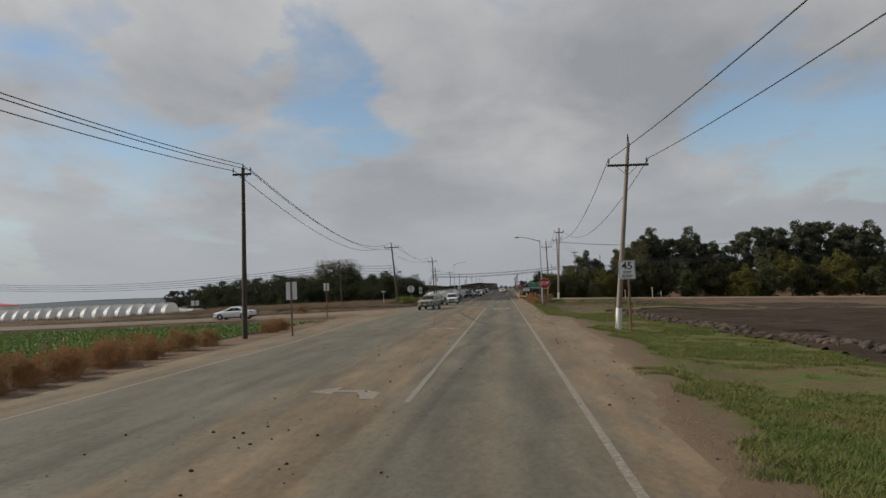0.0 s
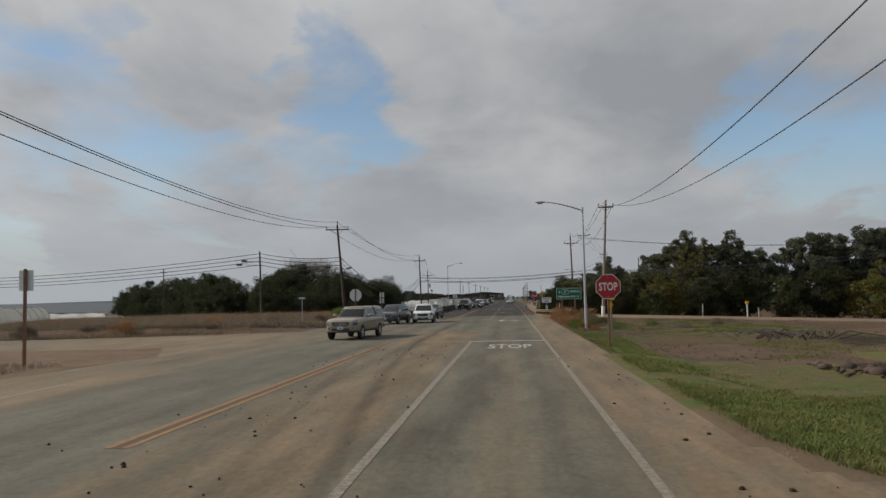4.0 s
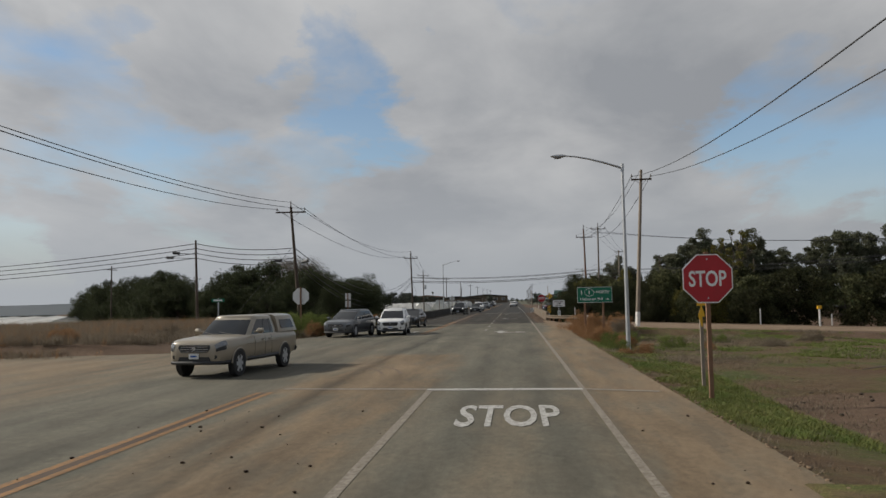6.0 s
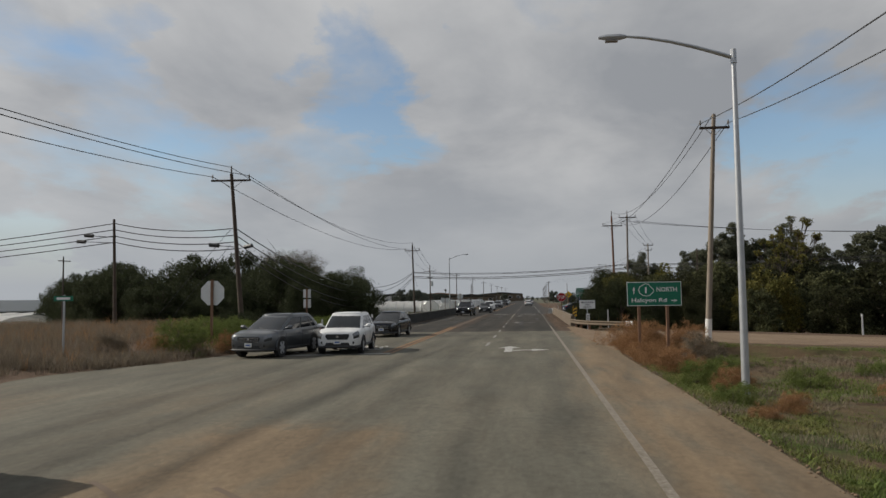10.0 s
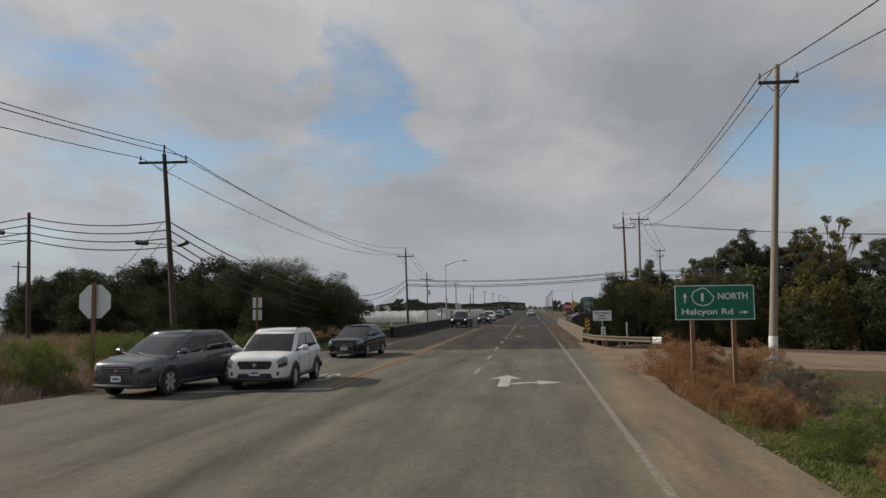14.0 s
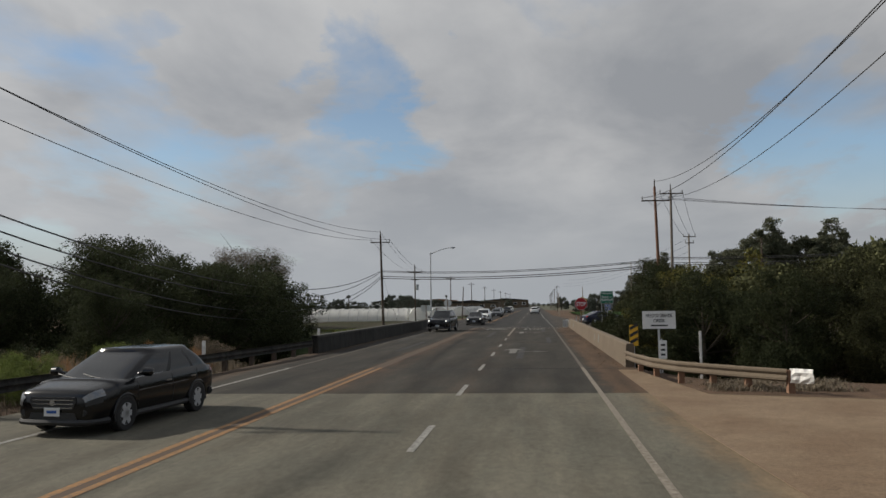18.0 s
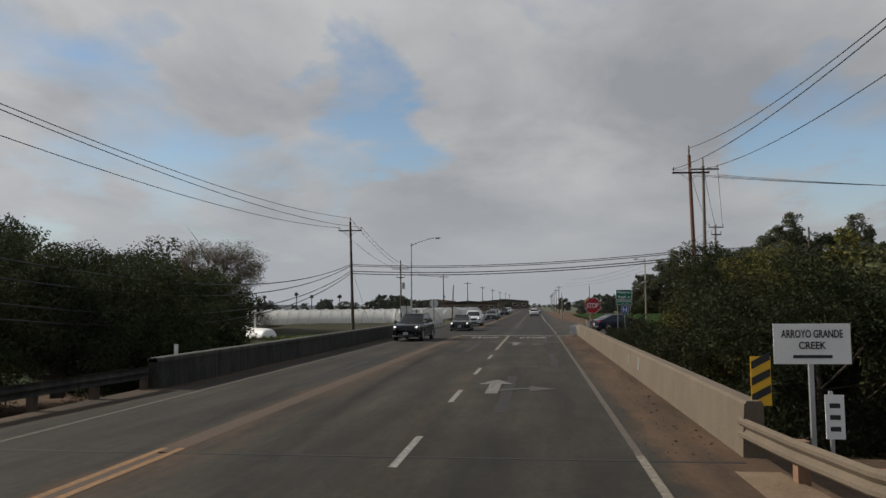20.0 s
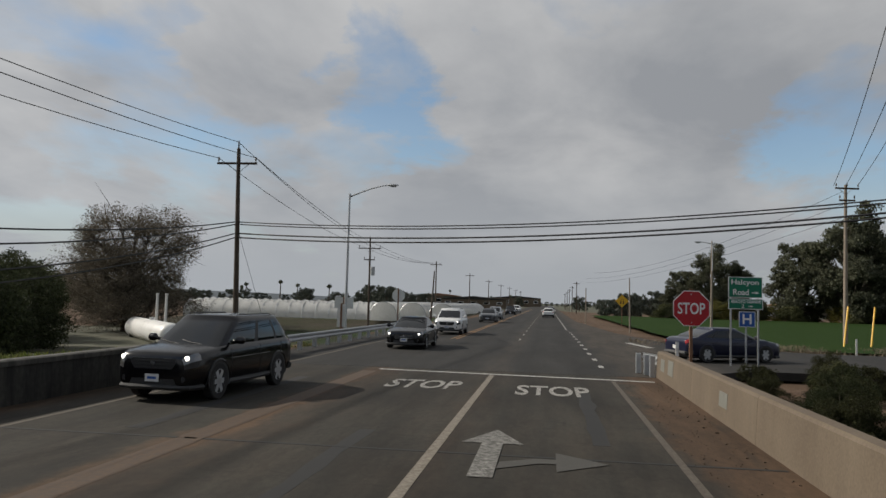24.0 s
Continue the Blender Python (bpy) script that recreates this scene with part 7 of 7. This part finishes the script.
def car(label, paint, L, W, H, at, belt, hood, nose, base, wr, fr, roof_f, roof_r, rear_b, front_b=None, lit=False, shell=None, spokes=6, cladding=None, category="car", lower=0.3, grille="dark", name="car", rails=None, rake=0.05):
    """A car looking along +y from its own middle. belt, hood, nose: heights; base: wheelbase; fr: front axle's y; front_b, roof_f, roof_r, rear_b: y of the windscreen's foot, the roof's ends and the rear window's foot."""
    th = thing(name, label, category, "cars", at=at)
    hw, yF, yR, z0 = W / 2, L / 2, -L / 2, lower
    tail = belt + rake
    st = [(yF, hw * 0.62, z0 + 0.1, nose - 0.24, nose - 0.2), (yF - 0.035, hw * 0.76, z0 + 0.04, nose - 0.13, nose - 0.09), (yF - 0.12, hw * 0.875, z0, nose - 0.06, nose - 0.015), (yF - 0.32, hw * 0.955, z0, nose - 0.02, nose + 0.03),
          (yF - 0.62, hw * 0.99, z0, (nose + hood) / 2 - 0.02, (nose + hood) / 2 + 0.035), (front_b + 0.12, hw, z0, hood - 0.02, hood + 0.03), (front_b - 0.4, hw, z0, belt, belt + 0.02), ((front_b + rear_b) / 2, hw, z0, belt + rake * 0.5, belt + rake * 0.5 + 0.01),
          (rear_b + 0.25, hw * 0.992, z0, tail, tail + 0.01), (yR + 0.4, hw * 0.975, z0, tail - 0.01, tail), (yR + 0.14, hw * 0.93, z0 + 0.05, tail - 0.05, tail - 0.03), (yR + 0.03, hw * 0.86, z0 + 0.1, tail - 0.12, tail - 0.1), (yR, hw * 0.76, z0 + 0.16, tail - 0.2, tail - 0.18)]
    rings = eased([section(*q) for q in st])
    part("body", Mesh().loft(rings), paint, th, smooth=True)
    # cabin: one smooth shell cut into panes, pillars and the roof's edge
    zt = H - 0.085
    bw, rw = hw * 0.885, hw * 0.735
    R = 9

    def outline(q):
        f = front_b + (roof_f - front_b) * (q ** 0.9) + 0.05 * math.sin(math.pi * q)
        r = rear_b + (roof_r - rear_b) * q ** 1.25 - 0.03 * math.sin(math.pi * q)
        w = bw + (rw - bw) * q ** 1.25
        z = belt - 0.03 + (zt - belt + 0.03) * q
        a, b = f - 0.3, r + 0.22
        side = [a + (b - a) * t for t in (0.0, 0.2, 0.43, 0.49, 0.66, 0.8, 0.84, 0.94, 1.0)]
        half = [(0.0, f), (w * 0.45, f - 0.012), (w * 0.8, f - 0.05), (w * 0.9, f - 0.1), (w * 0.985, f - 0.24)] + [(w, y) for y in side] + [(w * 0.985, r + 0.1), (w * 0.92, r + 0.025), (w * 0.5, r - 0.01), (0.0, r - 0.015)]
        tilt = rake * (1 - q)
        return [Vector((x, y, z + tilt * (f - y) / (f - r + 0.01))) for x, y in half]
    G = [outline(k / R) for k in range(R + 1)]

    def strip(k0, k1, j0, j1, s):
        m, w = Mesh(), j1 - j0 + 1
        v = [(s * G[k][j].x, G[k][j].y, G[k][j].z) for k in range(k0, k1 + 1) for j in range(j0, j1 + 1)]
        return m.add(v, [(k * w + j, k * w + j + 1, (k + 1) * w + j + 1, (k + 1) * w + j) for k in range(k1 - k0) for j in range(w - 1)])
    for nm, j in (("windscreen", 0), ("rear_window", len(G[0]) - 4)):
        m, cols = Mesh(), ([3, 2, 1] if j == 0 else [j + 1, j + 2])
        idx = [(c, 1) for c in cols] + [(0 if j == 0 else len(G[0]) - 1, 1)] + [(c, -1) for c in reversed(cols)]
        v = [(s * G[k][c].x, G[k][c].y, G[k][c].z) for k in range(R) for c, s in idx]
        w = len(idx)
        part(nm, m.add(v, [(k * w + q, k * w + q + 1, (k + 1) * w + q + 1, (k + 1) * w + q) for k in range(R - 1) for q in range(w - 1)]), M_WINDOW, th, smooth=True)
    last = len(G[0]) - 1
    for s in (1, -1):
        for nm, a, b, mt in (("front_pillar", 3, 5, paint), ("side_window", 5, 7, M_WINDOW), ("door_pillar", 7, 8, M_TRIM), ("side_window", 8, 10, M_WINDOW), ("door_pillar", 10, 11, M_TRIM), ("quarter_glass", 11, 12, M_WINDOW), ("rear_pillar", 12, last - 2, paint)):
            part(nm, strip(0, R - 1, a, b, s), mt, th, smooth=True)
        part("window_trim", Mesh().tube([(s * (p.x + 0.004), p.y, p.z + 0.018) for p in G[0][5:13]], 0.013, 5), M_CHROME if grille == "chrome" else M_TRIM, th)
    edge = [[(p.x, p.y, p.z) for p in G[k]] + [(-p.x, p.y, p.z) for p in reversed(G[k][1:-1])] for k in (R - 1, R)]
    cy = (roof_f + roof_r) / 2
    crown = edge + [[(x * k, cy + (y - cy) * k2, H - dz) for x, y, z in edge[1]] for k, k2, dz in ((0.955, 0.985, 0.045), (0.86, 0.95, 0.018), (0.5, 0.7, 0.002), (0.1, 0.15, 0.0))]
    part("roof", Mesh().loft(crown), paint, th, smooth=True)
    part("cabin_floor", Mesh().prism([(-bw * 0.9, front_b - 0.35), (bw * 0.9, front_b - 0.35), (bw * 0.9, rear_b + 0.3), (-bw * 0.9, rear_b + 0.3)], belt - 0.02, belt + 0.02, "xy"), M_TRIM, th)
    for s in (1, -1):
        mi = s < 0
        for yb in (front_b - 0.42, (front_b + rear_b) / 2 - 0.02, rear_b + 0.62):
            k = min(range(len(rings)), key=lambda i: abs(rings[i][4][1] - yb))
            pts = [rings[k][q] for q in (2, 3, 4, 5, 6)]
            part("door_gap", Mesh().tube([(s * (p[0] + 0.001), yb, p[2]) for p in pts], 0.006, 4), M_TRIM, th)
        part("crease", Mesh().tube([(s * (hw - 0.004), y, z0 + (belt - z0) * 0.66 + 0.03 * (fr - y) / base) for y in (fr - wr * 1.3, 0.3, fr - base + wr * 1.3)], 0.009, 4), paint, th)
        for yb in ((front_b + rear_b) / 2 + 0.16, rear_b + 0.8):
            part("handle", Mesh().box((s * (hw - 0.006), yb, belt - 0.17 + rake * 0.5), (0.035, 0.19, 0.03)), paint if grille == "dark" else M_CHROME, th)
        mir = part("mirror", Mesh().tube([(s * (hw - 0.08), front_b - 0.5, belt + 0.07), (s * (hw + 0.02), front_b - 0.5, belt + 0.09), (s * (hw + 0.08), front_b - 0.5, belt + 0.11), (s * (hw + 0.2), front_b - 0.52, belt + 0.11), (s * (hw + 0.23), front_b - 0.53, belt + 0.11)], [0.03, 0.04, 0.09, 0.085, 0.04], 10), paint, th, smooth=True)
        part("mirror_glass", Mesh().box((s * (hw + 0.135), front_b - 0.605, belt + 0.11), (0.13, 0.012, 0.1)), M_CHROME, mir)
        part("headlight", skin(rings, 3, 12, 5, 7, 0.008, mi), M_HEAD, th, smooth=True)
        part("headlight_rim", skin(rings, 3, 11, 4, 5, 0.007, mi), M_TRIM, th, smooth=True)
        if lit:
            part("lamp_bulb", Mesh().tube([(s * hw * 0.76, yF - 0.1, nose - 0.13), (s * hw * 0.75, yF - 0.03, nose - 0.13)], 0.05, 10), M_LIT, th)
        part("fog_lamp", Mesh().tube([(s * hw * 0.7, yF - 0.14, z0 + 0.2), (s * hw * 0.68, yF - 0.012, z0 + 0.2)], [0.075, 0.06], 12), M_TRIM, th)
        n = len(rings)
        part("tail_lamp", skin(rings, n - 10, n - 3, 5, 7, 0.008, mi), M_TAIL, th, smooth=True)
        for yw in (fr, fr - base):
            Rr = wr * 1.15
            angs = np.linspace(-0.3, math.pi + 0.3, 20)
            arc = [(math.cos(a) * Rr, wr + math.sin(a) * Rr) for a in angs]
            part("wheel_well", Mesh().prism([(yw + a, max(z0 - 0.02, b)) for a, b in arc], s * (hw - 0.22), s * (hw + 0.003), "yz"), M_TRIM, th)
            part("arch_lip", Mesh().tube([(s * (hw - 0.006), yw + a * 1.02, max(z0, wr + (b - wr) * 1.02)) for a, b in arc], 0.022 if cladding is None else 0.04, 6), cladding or paint, th, smooth=True)
            wheel(th, s * (hw + 0.014), yw, wr, 0.21, spokes)
        part("sill", Mesh().tube([(s * (hw - 0.05), fr - wr * 1.1, z0 + 0.05), (s * (hw - 0.04), fr - base / 2, z0 + 0.04), (s * (hw - 0.05), fr - base + wr * 1.1, z0 + 0.05)], 0.06, 8), cladding or M_TRIM, th, smooth=True)
    gm = M_TRIM if grille == "dark" else M_CHROME
    part("grille", Mesh().prism([(-hw * 0.44, nose - 0.36), (hw * 0.44, nose - 0.36), (hw * 0.54, nose - 0.22), (hw * 0.5, nose - 0.14), (-hw * 0.5, nose - 0.14), (-hw * 0.54, nose - 0.22)], yF - 0.14, yF + 0.012), M_TRIM, th)
    for k in range(3):
        part("grille_bar", Mesh().tube([(-hw * 0.46, yF + 0.008, nose - 0.33 + 0.07 * k), (0, yF + 0.022, nose - 0.33 + 0.07 * k), (hw * 0.46, yF + 0.008, nose - 0.33 + 0.07 * k)], 0.012, 5), gm, th)
    part("badge", Mesh().tube([(0, yF + 0.01, nose - 0.24), (0, yF + 0.03, nose - 0.24)], 0.055, 12), M_CHROME, th)
    part("lower_intake", Mesh().prism([(-hw * 0.56, z0 + 0.06), (hw * 0.56, z0 + 0.06), (hw * 0.5, z0 + 0.2), (-hw * 0.5, z0 + 0.2)], yF - 0.14, yF + 0.008), M_TRIM, th)
    part("front_bumper", Mesh().tube([(-hw * 0.95, yF - 0.42, z0 + 0.03), (-hw * 0.8, yF - 0.1, z0 + 0.03), (-hw * 0.5, yF - 0.01, z0 + 0.03), (hw * 0.5, yF - 0.01, z0 + 0.03), (hw * 0.8, yF - 0.1, z0 + 0.03), (hw * 0.95, yF - 0.42, z0 + 0.03)], 0.06, 8), cladding or M_TRIM, th, smooth=True)
    part("front_plate", Mesh().box((0, yF + 0.03, z0 + 0.22), (0.31, 0.014, 0.155)), M_PLATE, th)
    part("plate_bar", Mesh().box((0, yF + 0.039, z0 + 0.22), (0.2, 0.004, 0.05)), M_BLUE, th)
    part("rear_plate", Mesh().box((0, yR - 0.008, tail - 0.42), (0.31, 0.014, 0.155)), M_PLATE, th)
    part("rear_bumper", Mesh().tube([(-hw * 0.93, yR + 0.3, z0 + 0.16), (-hw * 0.8, yR + 0.04, z0 + 0.16), (hw * 0.8, yR + 0.04, z0 + 0.16), (hw * 0.93, yR + 0.3, z0 + 0.16)], 0.1, 8), cladding or M_TRIM, th, smooth=True)
    part("underbody", Mesh().box((0, 0, z0 + 0.02), (W * 0.8, L * 0.86, 0.14)), M_TRIM, th)
    for dx in (-0.45, 0.1):
        part("wiper", Mesh().tube([(dx, front_b + 0.03, belt + 0.02), (dx + 0.3, front_b - 0.02, belt + 0.05), (dx + 0.55, front_b - 0.1, belt + 0.1)], 0.012, 4), M_TRIM, th)
    if rails or (rails is None and H > 1.6 and shell is None):
        for s in (1, -1):
            part("roof_rail", Mesh().tube([(s * rw * 0.88, roof_f - 0.25, H - 0.05), (s * rw * 0.88, roof_f - 0.35, H + 0.01), (s * rw * 0.88, roof_r + 0.35, H + 0.01), (s * rw * 0.88, roof_r + 0.25, H - 0.05)], 0.018, 6), M_TRIM, th)
    if shell is not None:
        a, b = shell
        prof = [(bw * 1.06, belt), (bw * 1.05, belt + 0.06), (rw * 1.12, H - 0.16), (rw * 1.05, H - 0.06), (rw * 0.9, H - 0.015), (rw * 0.4, H)]
        ringsh = [[(x * k, y + dy * (z - belt) / (H - belt), z) for x, z in prof] + [(-x * k, y + dy * (z - belt) / (H - belt), z) for x, z in reversed(prof)] for y, dy, k in ((a, 0, 0.985), (a - 0.06, 0, 1), (b + 0.1, 0.16, 1), (b, 0.2, 0.985))]
        part("camper_shell", Mesh().loft(ringsh), paint, th, smooth=True)
        for s in (1, -1):
            q = [(bw * 1.05, a - 0.2, belt + 0.12), (bw * 1.05, b + 0.28, belt + 0.12), (rw * 1.13, b + 0.38, H - 0.19), (rw * 1.13, a - 0.2, H - 0.19)]
            part("shell_window", Mesh().loft([[(s * (x + o), y, z) for x, y, z in q] for o in (0.012, -0.02)]), M_WINDOW, th)
    return th


def paint(name, c, metal=0.35, rough=0.3, coat=0.3):
    return mat(name, c, tuple(v * 0.92 for v in c), rough, 2, 30, metal=metal, coat=coat)


P_SAND = paint("sand_paint", (0.3, 0.26, 0.2), 0.15)
P_WHITE = paint("white_car_paint", (0.7, 0.7, 0.69), 0.0)
P_GREY = paint("grey_paint", (0.11, 0.116, 0.122), 0.6, 0.28)
P_BLACK = paint("black_paint", (0.003, 0.003, 0.004), 0.0, 0.18, 0.0)
P_NAVY = paint("navy_paint", (0.008, 0.011, 0.034), 0.2)
P_SILVER = paint("silver_paint", (0.33, 0.34, 0.35), 0.6)

car("sand-coloured pickup with camper shell crossing the junction", P_SAND, 5.4, 1.89, 1.8, pose(-8.75, 87.0, 0, 0, 0, 173), 1.2, 1.19, 1.12, 3.24, 0.39, 1.75, 0.42, -0.98, -1.1, 1.15, shell=(-1.12, -2.62), lower=0.44, category="pickup truck", grille="chrome", name="pickup_truck", rake=0.0)
car("white compact SUV waiting at the stop line", P_WHITE, 4.57, 1.845, 1.7, pose(-7.75, 112.6, 0, 0, 0, 183), 1.04, 1.05, 0.98, 2.66, 0.35, 1.36, 0.3, -1.6, -2.05, 1.3, spokes=5, lower=0.3, cladding=M_TRIM, rake=0.09)
car("dark grey SUV turning out beside the stop line", P_GREY, 4.76, 1.88, 1.7, pose(-10.3, 110.9, 0, 0, 0, 170), 1.06, 1.07, 0.98, 2.83, 0.385, 1.42, 0.3, -1.6, -2.18, 1.5, spokes=6, lower=0.3, grille="chrome", rake=0.08)
car("black hatchback waiting in the oncoming lane", P_BLACK, 4.42, 1.77, 1.5, pose(-8.4, 126.3, 0, 0, 0, 176), 0.95, 0.96, 0.86, 2.65, 0.32, 1.33, 0.25, -1.35, -1.95, 1.35, lower=0.24, grille="chrome", rake=0.07)
car("black seven-seat SUV on the bridge", P_BLACK, 5.1, 1.93, 1.8, pose(-8.1, 178.3, 0, 0, 0, 176), 1.14, 1.14, 1.06, 3.04, 0.4, 1.55, 0.5, -1.9, -2.3, 1.4, lit=True, lower=0.3, rake=0.05)
car("dark sedan crossing the far junction", P_BLACK, 4.8, 1.82, 1.46, pose(-6.7, 197.4, 0, 0, 0, 180), 0.93, 0.95, 0.84, 2.74, 0.33, 1.42, 0.3, -0.75, -1.6, 1.3, lit=True, lower=0.22, grille="chrome", rake=0.06)
car("white SUV behind the sedan", P_WHITE, 4.7, 1.9, 1.75, pose(-6.9, 213.5, 0, 0, 0, 180), 1.1, 1.09, 1.0, 2.8, 0.37, 1.4, 0.35, -1.65, -2.15, 1.3, lit=True, lower=0.3)
car("dark blue sedan turning off at the bridge end", P_NAVY, 4.7, 1.85, 1.45, pose(7.3, 195.2, 0, 0, 0, -66), 0.95, 0.96, 0.86, 2.87, 0.34, 1.45, 0.35, -0.95, -1.85, 1.4, lower=0.22, rake=0.07)
car("white sedan on the side road", P_WHITE, 4.6, 1.8, 1.45, pose(-30, 78.4, 0, 0, 0, 86), 0.94, 0.95, 0.84, 2.7, 0.33, 1.4, 0.3, -0.8, -1.6, 1.3, lower=0.22, rake=0.06)
for k, (x, y, p, d) in enumerate(((-6.8, 246, P_GREY, 180), (-7.2, 262, P_SILVER, 180), (-0.2, 285, P_WHITE, 0), (-7.0, 300, P_BLACK, 180), (0.3, 330, P_SILVER, 0), (-7.4, 335, P_WHITE, 180))):
    car("distant car on the road ahead", p, 4.7, 1.85, 1.55 + 0.12 * (k % 2), pose(x, y, 0, 0, 0, d), 1.0, 1.0, 0.9, 2.75, 0.35, 1.4, 0.4, -1.4, -2.0, 1.25, lower=0.25)
